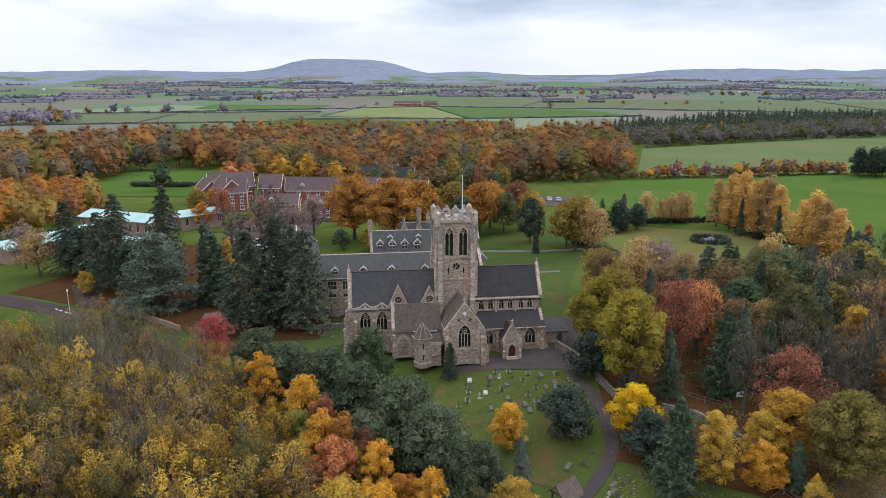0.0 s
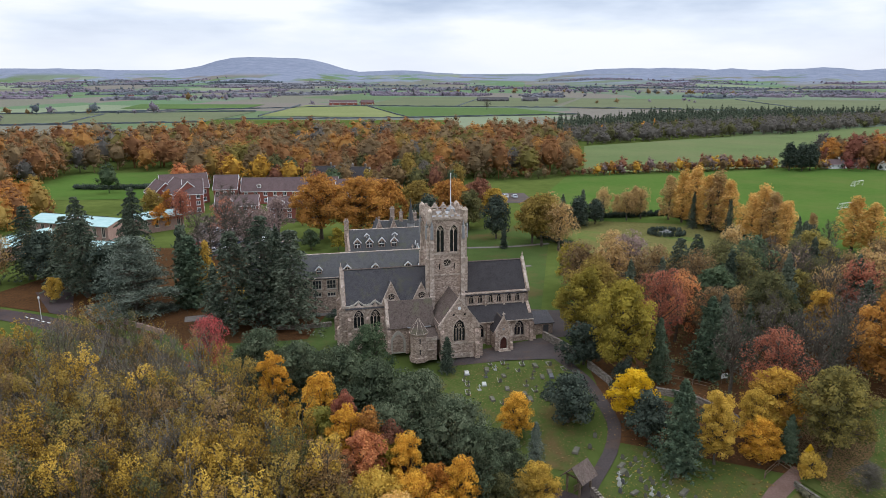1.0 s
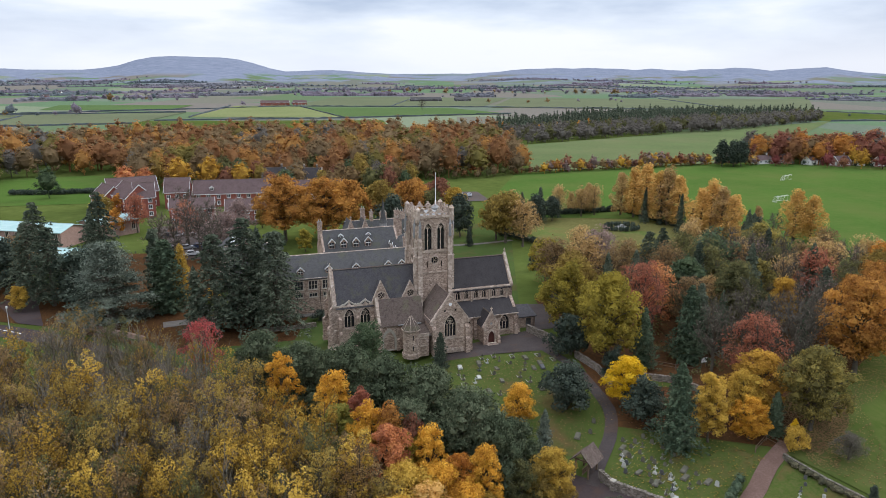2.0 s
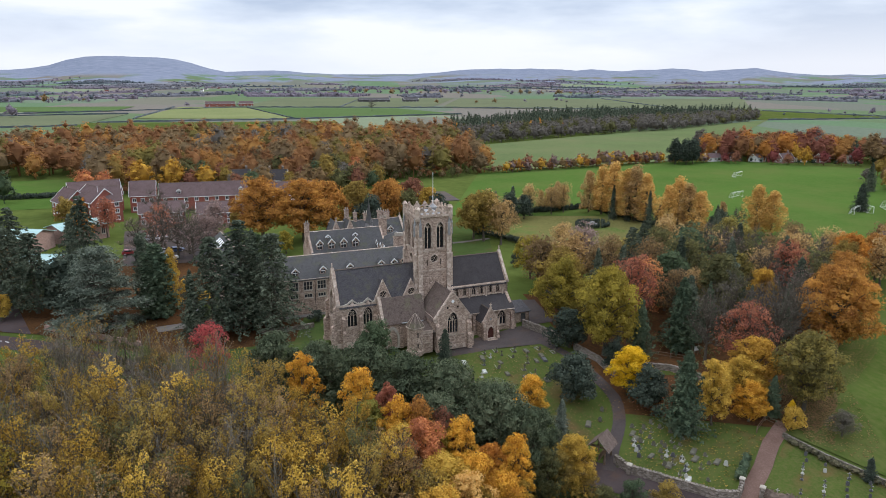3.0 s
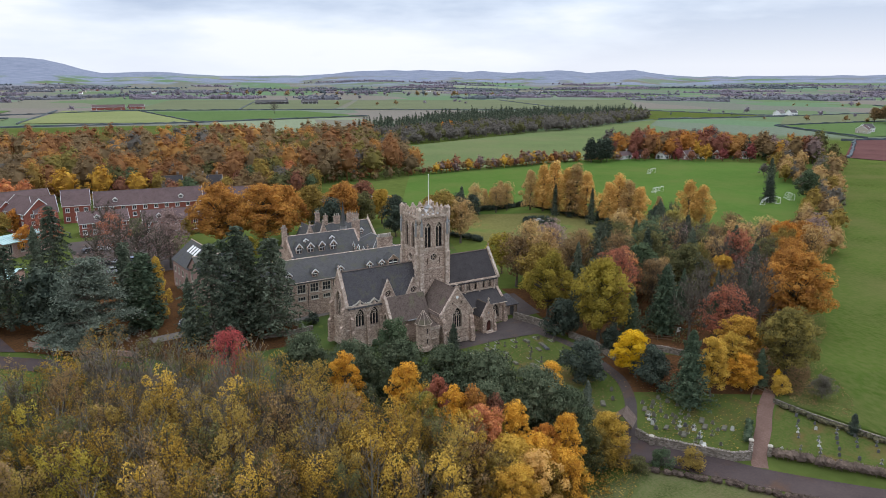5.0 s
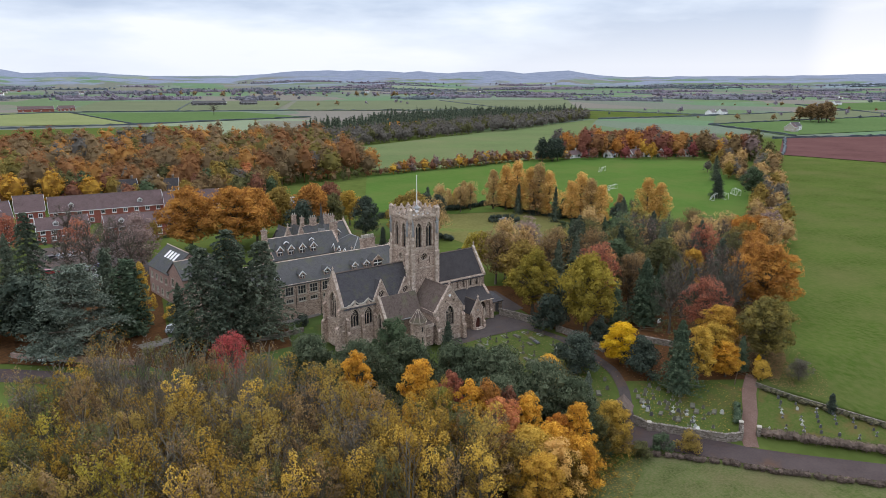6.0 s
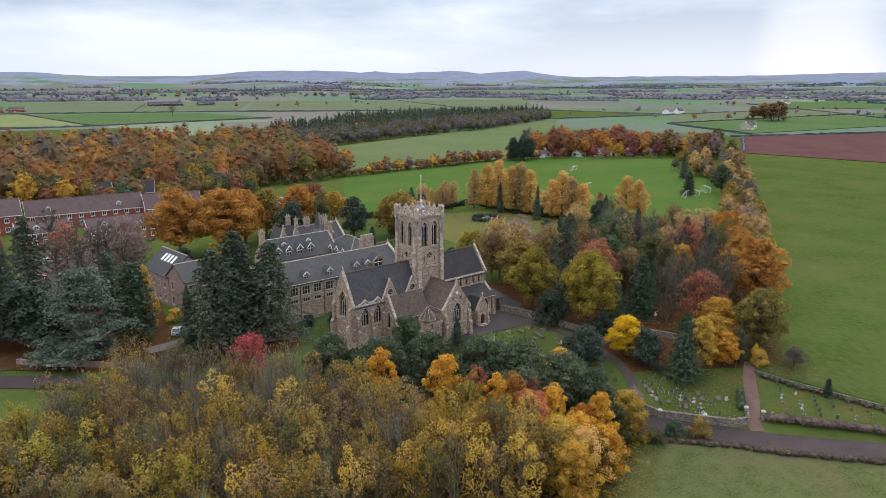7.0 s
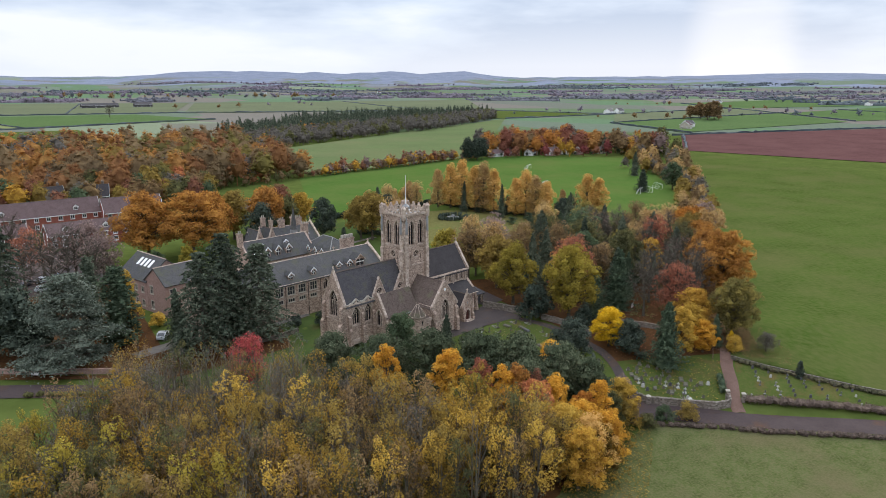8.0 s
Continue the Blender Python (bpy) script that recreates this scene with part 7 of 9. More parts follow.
# eastern arm: tall nave with clerestory and aisle
CU = (4.8, 6.6, 8.7, 10.4, 12.5, 14.2)
m = SOUTH(-3.7)
wall(church, rect(3.4, 16.5, 6.3, 9.7), [arch(u, 7.35, 0.9, 8.35) for u in CU], m, STONE)
for u in CU:
    gothic_window(church, m, u, 7.35, 0.9, 8.35, 2, False)
for u in (3.8, 7.65, 11.45, 15.3):
    part("pier", Shape().box(u - 0.16, u + 0.16, -0.22, -0.003, 6.6, 9.5), DRESSED, church, "", m)
part("cornice", Shape().box(3.4, 16.6, -0.28, -0.003, 9.35, 9.6), DRESSED, church, "", m)
wall(church, rect(-16.5, -3.4, 0, 9.7), [], NORTH(3.9), STONE)
wall(church, gable(-3.7, 3.9, 9.6, 15.0), [arch(0.1, 5.0, 2.6, 8.5)], EAST(16.5), STONE)
gothic_window(church, EAST(16.5), 0.1, 5.0, 2.6, 8.5, 4)
coping(church, EAST(16.5), -3.7, 3.9, 9.8, 15.0)
gable_roof(church, 3.4, 16.1, 0.1, 3.8, 9.6, 14.9, DARK_SLATE, label="dark slate nave roof", verge=0.0)
m = SOUTH(-6.4)
wall(church, rect(3.95, 16.5, 0, 4.8), [arch(5.9, 1.3, 1.5, 2.7), arch(13.8, 1.2, 2.0, 2.6)], m, STONE)
gothic_window(church, m, 5.9, 1.3, 1.5, 2.7, 2)
gothic_window(church, m, 13.8, 1.2, 2.0, 2.6, 3)
wall(church, [(-6.4, 0), (-3.7, 0), (-3.7, 7.2), (-6.4, 4.8)], [], EAST(16.5), STONE)
for u in (7.4, 11.6, 16.1):
    buttress(church, m, u, 3.6, 0.75, 0.6)
buttress(church, EAST(16.5), -6.0, 3.6, 0.75, 0.6)
sh = Shape()
plate(sh, [(3.9, -3.705, 7.0), (16.6, -3.705, 7.0), (16.6, -6.8, 4.55), (3.9, -6.8, 4.55)], 0.18)
part("aisle_roof", sh, DARK_SLATE, church, "dark slate lean-to roof")
part("gutter", Shape().box(4.0, 16.6, -6.95, -6.8, 4.4, 4.55), DRESSED, church)

# porch
pw, pv, pu = 1.55, -10.2, 9.4
m = SOUTH(pv)
wall(church, gable(pu - pw, pu + pw, 3.5, 6.2), [arch(pu, 0.0, 1.35, 1.5), disc(pu, 4.1, 0.28, 10)], m, STONE, 0.4, "porch_wall")
part("door_surround", Shape().slab(arch(pu, 0.0, 1.75, 1.5), [arch(pu, 0.0, 1.33, 1.5)], -0.14, 0.1, upright), DRESSED, church, "", m)
dr = part("door", Shape().slab(arch(pu, 0.0, 1.35, 1.5), [], 0.30, 0.38, upright), DARK_DOOR, church, "dark reddish oak church door", m)
for k in range(4):
    part("plank", Shape().box(pu - 0.62 + 0.32 * k, pu - 0.36 + 0.32 * k, 0.27, 0.30, 0.05, 1.9), DARK_DOOR, dr)
part("niche", Shape().slab(disc(pu, 4.1, 0.28, 10), [], 0.15, 0.2, upright), LEAD, church, "", m)
coping(church, m, pu - pw, pu + pw, 3.5, 6.2)
for s in (-1, 1):
    buttress(church, m, pu + s * 1.45, 2.6, 0.55, 0.5)
    part("pinnacle", Shape().box(pu + s * 1.45 - 0.22, pu + s * 1.45 + 0.22, -0.5, -0.06, 2.9, 3.6).ring(pu + s * 1.45, -0.28, [(3.6, 0.28), (4.5, 0.02)], 4, math.pi / 4), DRESSED, church, "", m)
wall(church, rect(-pv - 3.4, -pv - 0.4, 0, 3.5), [], WEST(pu - pw), STONE, 0.4, "porch_wall")
wall(church, rect(pv + 0.4, pv + 3.4, 0, 3.5), [], EAST(pu + pw), STONE, 0.4, "porch_wall")
gable_roof(church, 0, 3.8, 0, pw, 3.5, 6.0, DARK_SLATE, pose(pu, pv + 0.3, 0, 0, 0, 90), 0.2, 0.15)
part("step", Shape().box(pu - 1.1, pu + 1.1, pv - 1.1, pv - 0.15, 0, 0.17).box(pu - 0.9, pu + 0.9, pv - 0.75, pv - 0.12, 0.17, 0.34), DRESSED, church)

# western arm
m = SOUTH(-3.9)
WU = (-17.1, -14.0)
wall(church, rect(-20.1, -12.3, 0, 8.7), [arch(u, 4.2, 1.9, 6.2) for u in WU], m, STONE)
for u in WU:
    gothic_window(church, m, u, 4.2, 1.9, 6.2, 3)
    hood = Shape().slab([(u - 1.55, 7.1), (u - 1.2, 7.1), (u, 8.75), (u + 1.2, 7.1), (u + 1.55, 7.1), (u, 9.25)], [], -0.2, -0.003, upright)
    hood.box(u - 0.12, u + 0.12, -0.2, -0.02, 9.1, 9.7)
    part("gablet", hood, DRESSED, church, "", m)
part("cornice", Shape().box(-20.2, -12.3, -0.25, -0.003, 8.35, 8.65), DRESSED, church, "", m)
part("plinth", Shape().box(-20.2, -12.3, -0.14, -0.003, 0, 1.1), DRESSED, church, "", m)
part("string_course", Shape().box(-20.2, -12.3, -0.12, -0.003, 3.75, 3.95), DRESSED, church, "", m)
# swept parapet that rises into a gablet over each window
top = [(u, 8.72 + 0.95 * max(0.0, 1 - min(abs(u - c) for c in WU) / 1.25) + 0.28 * math.sin(math.pi * min(1.0, max(0.0, (min(abs(u - c) for c in WU) - 1.1) / 0.45))) ** 2) for u in [-20.1 + 0.195 * i for i in range(41)]]
part("parapet", Shape().slab(top + [(u, z - 0.3) for u, z in reversed(top)], [], -0.22, 0.1, upright), CREAM, church, "pale swept parapet", m)
for u in (-18.9, -15.55, -12.7):
    buttress(church, m, u, 6.0, 0.85, 0.6)
wall(church, [(-12.3, 0), (-3.45, 0), (-3.45, 8.7), (-12.3, 8.7)], [], m, STONE)
for u, top in ((-10.9, 12.7), (-5.1, 12.2)):
    g = [(u - 1.75, 8.7), (u + 1.75, 8.7), (u, top)]
    wall(church, g, [disc(u, 9.95, 0.72)], SOUTH(-4.0), STONE, 0.4, "rose_gable")
    round_window(church, SOUTH(-4.0), u, 9.95, 0.72, 5)
    sh = Shape()
    for s in (-1, 1):
        o = [(u, top), (u, top + 0.34), (u + s * 2.0, 8.5), (u + s * 1.78, 8.5)]
        sh.slab(o, [], -0.1, 0.36, upright)
    part("coping", sh, DRESSED, church, "", SOUTH(-4.0))
    sh = Shape()
    for s in (-1, 1):
        plate(sh, [(u, -3.66, top - 0.05), (u, -0.9, top - 0.05), (u + s * 1.75, -3.4, 8.75), (u + s * 1.75, -3.66, 8.75)], 0.12)
    part("gable_roof", sh, SLATE, church)
wall(church, rect(3.45, 20.1, 0, 8.7), [], NORTH(2.8), STONE)
m = WEST(-20.1)
wall(church, gable(-2.8, 3.9, 8.7, 15.0, mid=0.55), [arch(0.7, 5.9, 2.8, 8.9)], m, STONE, 0.7)
gothic_window(church, m, 0.7, 5.9, 2.8, 8.9, 4)
coping(church, m, -2.8, 3.9, 8.9, 15.0, 0.55)
for a in (-2.3, 3.5):
    buttress(church, m, a, 8.0, 1.1, 0.8)
part("plinth", Shape().box(-2.9, 4.0, -0.14, -0.003, 0, 1.1).box(-2.9, 4.0, -0.12, -0.003, 5.1, 5.3), DRESSED, church, "", m)
gable_roof(church, -19.6, -3.45, -0.55, 3.35, 8.7, 14.85, SLATE, label="mossy blue-grey slate roof", verge=0.0)

# south chapel, vestry and stair turret
wall(church, [(3.9, 0), (7.4, 0), (7.4, 5.4), (4.9, 9.5), (3.9, 8.7)], [arch(5.5, 3.0, 1.6, 5.0)], WEST(-12.3), STONE)
gothic_window(church, WEST(-12.3), 5.5, 3.0, 1.6, 5.0, 2)
sh = Shape()
sh.slab([(7.65, 5.0), (7.65, 5.45), (4.9, 9.95), (4.9, 9.5)], [], -0.1, 0.45, upright)
sh.slab([(3.9, 8.7), (4.9, 9.5), (4.9, 9.95), (3.9, 9.1)], [], -0.1, 0.45, upright)
part("coping", sh, DRESSED, church, "", WEST(-12.3))
m = SOUTH(-7.4)
wall(church, rect(-12.3, -3.3, 0, 5.4), [arch(-10.3, 0.2, 2.1, 2.0)], m, STONE)
part("blind_arch", Shape().slab(arch(-10.3, 0.0, 2.9, 2.0), [arch(-10.3, 0.2, 2.08, 2.0)], -0.16, 0.12, upright), CREAM, church, "pale stone frame of a blocked arch", m)
part("blocking", Shape().slab(arch(-10.3, 0.2, 2.1, 2.0), [], 0.2, 0.3, upright), STONE, church, "", m)
buttress(church, m, -12.0, 4.4, 0.6, 0.55)
buttress(church, m, -8.6, 4.0, 0.5, 0.5)
sh = Shape()
plate(sh, [(-12.2, -4.85, 9.5), (-3.3, -4.85, 9.5), (-3.3, -7.8, 4.95), (-12.2, -7.8, 4.95)], 0.18)
plate(sh, [(-12.2, -4.85, 9.5), (-3.3, -4.85, 9.5), (-3.3, -4.02, 8.75), (-12.2, -4.02, 8.75)], 0.15)
part("chapel_roof", sh, BROWN_TILE, church, "mottled brown stone-tiled roof")
part("gutter", Shape().box(-8.6, -4.2, -8.2, -7.9, 5.0, 5.16), LEAD, church)
part("vestry_wall", Shape().box(-6.4, -3.9, -12.1, -7.45, 0, 3.9), STONE, church)
sh = Shape()
plate(sh, [(-6.3, -7.5, 4.9), (-3.4, -7.5, 4.9), (-3.4, -12.2, 4.0), (-6.3, -12.2, 4.0)], 0.15)
part("vestry_roof", sh, BROWN_TILE, church)
part("parapet", Shape().box(-6.2, -3.9, -12.3, -12.05, 3.9, 4.5), DRESSED, church)
square_window(church, SOUTH(-12.12), -4.9, 2.2, 1.2, 1.3, 1, 0, DRESSED, GLASS)
part("stair_turret", Shape().ring(-7.2, -11.5, [(0, 1.7), (0.8, 1.7), (1.0, 1.52), (5.2, 1.52), (5.25, 1.7), (5.45, 1.7)], 8, math.pi / 8), STONE, church, "octagonal stone stair turret")
part("turret_roof", Shape().ring(-7.2, -11.5, [(5.4, 1.78), (8.0, 0.1), (8.1, 0.18), (8.5, 0.03)], 8, math.pi / 8), BROWN_TILE, church, "pyramid roof of brown tiles")
ribs = Shape()
for k in range(8):
    t = math.pi / 8 + math.pi * k / 4
    ribs.tube([(-7.2 + 1.8 * math.cos(t), -11.5 + 1.8 * math.sin(t), 5.44), (-7.2 + 0.1 * math.cos(t), -11.5 + 0.1 * math.sin(t), 8.05)], [0.055, 0.04], 4)
part("hip_rib", ribs, DRESSED, church, "pale stone ribs of the turret roof")
part("eaves_ring", Shape().ring(-7.2, -11.5, [(5.2, 1.72), (5.5, 1.86)], 8, math.pi / 8), DRESSED, church)
for z in (1.6, 3.7):
    part("slit", Shape().box(-7.3, -7.1, -12.98, -12.88, z, z + 0.9), GLASS, church)

# transept
m = SOUTH(-12.0)
wall(church, gable(-3.3, 3.9, 6.3, 11.2), [arch(0.3, 3.2, 2.2, 5.5), disc(-0.75, 8.3, 0.25, 8), disc(1.35, 8.3, 0.25, 8)], m, STONE, 0.7)
gothic_window(church, m, 0.3, 3.2, 2.2, 5.5, 4)
for a in (-0.75, 1.35):
    part("oculus", Shape().slab(disc(a, 8.3, 0.26, 8), [], 0.3, 0.34, upright), GLASS, church, "", m)
part("quatrefoil", Shape().slab(disc(0.3, 9.55, 0.32, 10), [], -0.05, -0.005, upright), WHITE, church, "pale carved roundel", m)
coping(church, m, -3.3, 3.9, 6.3, 11.2)
wall(church, rect(3.5, 11.3, 0, 6.4), [], WEST(-3.3), STONE)
wall(church, rect(-11.3, -3.5, 0, 6.4), [arch(-9.0, 2.2, 1.2, 4.0)], EAST(3.9), STONE)
gothic_window(church, EAST(3.9), -9.0, 2.2, 1.2, 4.0, 2)
for a in (-2.95, 3.55):
    buttress(church, m, a, 5.0, 0.95, 0.7)
buttress(church, EAST(3.9), -11.6, 5.0, 0.9, 0.7)
part("plinth", Shape().box(-3.4, 4.0, -0.14, -0.003, 0, 0.9).box(-2.6, 3.2, -0.12, -0.003, 2.75, 2.95), DRESSED, church, "", m)
gable_roof(church, 0, 8.1, 0, 3.6, 6.3, 11.15, BROWN_TILE, pose(0.3, -11.6, 0, 0, 0, 90), label="dark brown tiled transept roof", verge=0.0)

# ---- the abbey ranges behind the church ----
cloister = thing("abbey_range", ABBEY, "long stone abbey range with slate roof and white dormers", "building")
m = SOUTH(18.5)
UP = [-35.6, -32.6, -29.6, -26.6, -23.6, -20.5, -17.5, -14.6, -11.5, -5.0, -1.8, 1.4, 4.6]
holes = [rect(u - 0.95, u + 0.95, 5.6, 7.5) for u in UP] + [rect(u - 0.85, u + 0.85, 3.9, 4.7) for u in UP] + [arch(-8.1, 5.0, 1.3, 6.4)]
wall(cloister, rect(-38, 9.4, 0, 8.2), holes, m, STONE, 0.5)
for u in UP:
    square_window(cloister, m, u, 5.6, 1.9, 1.9, 2, 1, CREAM)
    square_window(cloister, m, u, 3.9, 1.7, 0.8, 2, 0, CREAM)
gothic_window(cloister, m, -8.1, 5.0, 1.3, 6.4, 2)
part("string_course", Shape().box(-38, 9.4, -0.12, -0.003, 4.95, 5.15), DRESSED, cloister, "", m)
part("string_course", Shape().box(-38, 9.4, -0.2, -0.003, 7.9, 8.15), DRESSED, cloister, "", m)
for u in (-36, -30.6, -24, -19, -13, -9.6):
    part("downpipe", Shape().ring(u, -0.14, [(0, 0.06), (8.0, 0.06)], 6), PANE, cloister, "", m)
wall(cloister, rect(-9.4, 38, 0, 8.2), [], NORTH(29.5), STONE, 0.5)
wall(cloister, gable(18.5, 29.5, 8.2, 12.1), [arch(24, 6.2, 1.8, 8.2)], EAST(9.4), STONE, 0.5)
gothic_window(cloister, EAST(9.4), 24, 6.2, 1.8, 8.2, 3)
wall(cloister, gable(-29.5, -18.5, 8.2, 12.1), [], WEST(-38), STONE, 0.5)
coping(cloister, EAST(9.4), 18.5, 29.5, 8.2, 12.1)
gable_roof(cloister, -37.8, 9.0, 24, 5.5, 8.2, 12.05, PALE_SLATE, label="pale blue-grey slate roof", ridge_mat=DRESSED)
for u in (-35, -29, -23, -16.9, -10.8, -3.5, -0.4):
    dormer(cloister, u, 19.3, 8.75, 1.25, 1.75, STONE, PALE_SLATE, 1.3)
dormer(cloister, 2.5, 18.9, 8.4, 2.6, 3.0, STONE, PALE_SLATE, 1.8, None, False)
bank = chimney(cloister, 3.7, 25.4, 10.8, 14.2, 3.8, 0.9, 0)
for i in range(7):
    part("chimney_shaft", Shape().box(2.0 + 0.5 * i, 2.36 + 0.5 * i, 25.15, 25.6, 14.2, 15.0), CREAM, bank)
part("finial", Shape().box(-1.6, -1.45, 23.93, 24.07, 12.1, 13.2).box(-1.85, -1.2, 23.93, 24.07, 12.65, 12.8), DRESSED, cloister)

house2 = thing("abbey_house", ABBEY, "rambling stone monastery with slate roofs, chimneys and a small spire", "building")
m = SOUTH(40.3)
wall(house2, rect(-14.6, 5, 0, 8.2), [rect(u - 0.7, u + 0.7, 5.4, 7.2) for u in (-12.4, -9.3, -6.2, -3.1, 0)], m, STONE, 0.5)
for u in (-12.4, -9.3, -6.2, -3.1, 0):
    square_window(house2, m, u, 5.4, 1.4, 1.8, 1, 1, CREAM)
wall(house2, gable(-49.7, -40.3, 8.2, 12.7), [], WEST(-14.6), STONE, 0.5)
wall(house2, rect(-5, 14.6, 0, 8.2), [], NORTH(49.7), STONE, 0.5)
wall(house2, gable(40.3, 49.7, 8.2, 12.7), [], EAST(5), STONE, 0.5)
gable_roof(house2, -14.4, 4.8, 45, 4.7, 8.2, 12.6, PALE_SLATE, label="pale blue-grey slate roof", ridge_mat=DRESSED)
for u in (-12.3, -9.3, -6.2, -3.1):
    dormer(house2, u, 40.9, 8.7, 1.55, 2.6, STONE, PALE_SLATE, 1.6)
for u in (-9.7, -2.6):
    dormer(house2, u, 43.0, 10.7, 1.0, 1.2, STONE, PALE_SLATE, 0.8)
chimney(house2, -14.5, 45, 9.0, 14.9, 1.0, 1.5, 2)
part("cross_wing", Shape().box(2.6, 12.5, 31.5, 45.5, 0, 8.0), STONE, house2, "stone cross wing")
hip_roof(house2, 2.6, 12.5, 31.5, 45.5, 8.0, 11.9, PALE_SLATE, label="hipped slate roof")
for v in (34, 37, 40, 43):
    dormer(house2, -v, 2.4, 8.1, 1.3, 2.0, STONE, PALE_SLATE, 1.4, pose(0, 0, 0, 0, 0, -90))
chimney(house2, 6.4, 47.5, 9, 14.2, 2.0, 0.8, 3)
part("spire_base", Shape().ring(2.2, 46.2, [(11.5, 1.0), (13.6, 0.95)], 8), LEAD, house2)
part("spire", Shape().ring(2.2, 46.2, [(13.5, 1.25), (14.4, 0.75), (17.6, 0.28), (20.0, 0.04)], 8), PALE_SLATE, house2, "slender slate fleche")
part("back_wing", Shape().box(-6.0, 14.3, 51.5, 60.5, 0, 8.4), STONE, house2)
for u0, u1, vv in ((-7.2, -3.6, 50.6), (-3.2, 0.2, 50.9)):
    wall(house2, gable(u0, u1, 8.6, 13.4), [rect((u0 + u1) / 2 - 0.5, (u0 + u1) / 2 + 0.5, 6.0, 8.0)], SOUTH(vv), STONE, 0.5)
    square_window(house2, SOUTH(vv), (u0 + u1) / 2, 6.0, 1.0, 2.0, 1, 1, CREAM)
    coping(house2, SOUTH(vv), u0, u1, 8.6, 13.4)
    gable_roof(house2, 0, 5.5, 0, (u1 - u0) / 2, 8.6, 13.3, PALE_SLATE, pose((u0 + u1) / 2, vv + 0.4, 0, 0, 0, 90), 0.2, 0.15)
gable_roof(house2, -6.0, 14.3, 56, 4.5, 8.4, 12.3, PALE_SLATE, ridge_mat=DRESSED)
wall(house2, gable(51.5, 60.5, 8.4, 12.4), [], EAST(14.35), STONE, 0.3)
coping(house2, EAST(14.4), 51.5, 60.5, 8.4, 12.4)
dormer(house2, 10.2, 52.3, 9.0, 1.3, 1.9, STONE, PALE_SLATE)
for u, top, w, n in ((-1.1, 15.6, 1.1, 2), (1.3, 14.6, 0.9, 1), (4.6, 14.2, 1.8, 3), (8.4, 14.6, 1.3, 2), (10.2, 14.2, 1.9, 3)):
    chimney(house2, u, 56.0, 10.0, top, w, 0.8, n)


# ---- brick houses ----
def brick_house(x, y, turn, L, W, eave, ridge, label, wall_mat=None, roof_mat=None, storeys=2, bays=4, dormers=(), stacks=(), name="house", hip=False, base=None, porch=True, win=None):
    """A gabled block with its front along local -y, windows in rows on front and ends."""
    wall_mat, roof_mat = wall_mat or BRICK, roof_mat or HOUSE_TILE
    h = thing(name, pose(x, y, hz(x, y) if base is None else base, 0, 0, turn), label, "house")
    rows = [0.9 + (eave - 0.3) / storeys * s for s in range(storeys)]
    us = [-L / 2 + L * (i + 0.5) / bays for i in range(bays)]
    ww, wh = win or (1.25, 1.35)
    fm = SOUTH(-W / 2)
    wall(h, rect(-L / 2, L / 2, -0.3, eave), [rect(u - ww / 2, u + ww / 2, z, z + wh) for u in us for z in rows], fm, wall_mat, 0.35)
    for u in us:
        for z in rows:
            square_window(h, fm, u, z, ww, wh, 1, 0, WHITE)
    wall(h, rect(-L / 2, L / 2, -0.3, eave), [], NORTH(W / 2), wall_mat, 0.35)
    for mm, s in ((WEST(-L / 2), -1), (EAST(L / 2), 1)):
        es = (-W / 4, W / 4)
        hs = [rect(e - 0.5, e + 0.5, z, z + 1.3) for e in es for z in rows]
        wall(h, rect(-W / 2 + 0.35, W / 2 - 0.35, -0.3, eave) if hip else gable(-W / 2 + 0.35, W / 2 - 0.35, eave, ridge - 0.25, -0.3), hs, mm, wall_mat, 0.35)
        for e in es:
            for z in rows:
                square_window(h, mm, e, z, 1.0, 1.3, 1, 0, WHITE)
        if not hip:
            bb = Shape()
            for t in (-1, 1):
                bb.slab([(0, ridge + 0.12), (0, ridge - 0.22), (t * (W / 2 + 0.35), eave - 0.55), (t * (W / 2 + 0.35), eave - 0.22)], [], -0.34, -0.26, upright)
            part("barge_board", bb, WHITE, h, "white barge boards", mm)
    if hip:
        hip_roof(h, -L / 2, L / 2, -W / 2, W / 2, eave, ridge, roof_mat)
    else:
        gable_roof(h, -L / 2, L / 2, 0, W / 2, eave, ridge, roof_mat, verge=0.22)
    part("eaves_board", Shape().box(-L / 2, L / 2, -W / 2 - 0.42, -W / 2 - 0.36, eave - 0.5, eave - 0.28), WHITE, h)
    for u in dormers:
        dormer(h, u, -W / 2 + 0.9, eave + (ridge - eave) * 0.22, 1.5, 1.7, WHITE, roof_mat, 1.4)
    for u in stacks:
        chimney(h, u, 0.3, ridge - 1.2, ridge + 1.1, 0.9, 0.7, 2, wall_mat)
    return h


BR = "red brick house with mauve tiled roof and white windows"
brick_house(-37, 255, 2, 24, 9, 4.8, 7.8, "red brick terrace with dormers and white windows", bays=8, dormers=(-7, 5), stacks=())
brick_house(-61, 260, 4, 15, 9, 4.8, 7.8, BR, bays=5, dormers=(-2,), stacks=())
brick_house(-45, 289, 0, 38, 10, 5.4, 10.0, "long red brick terrace behind the houses", bays=10, dormers=(-12, 11), stacks=())
brick_house(-16, 282, -3, 20, 10, 5.4, 10.0, BR, bays=6)
brick_house(-70, 288, 2, 9, 11, 6.6, 11.4, BR, bays=3)
brick_house(-84, 273, -58, 15, 10, 7.6, 12.0, "three-storey red brick house with gabled front", storeys=3, bays=4)
brick_house(-79, 270, 12, 7, 9, 7.6, 12.4, "gabled red brick house front", storeys=3, bays=2)
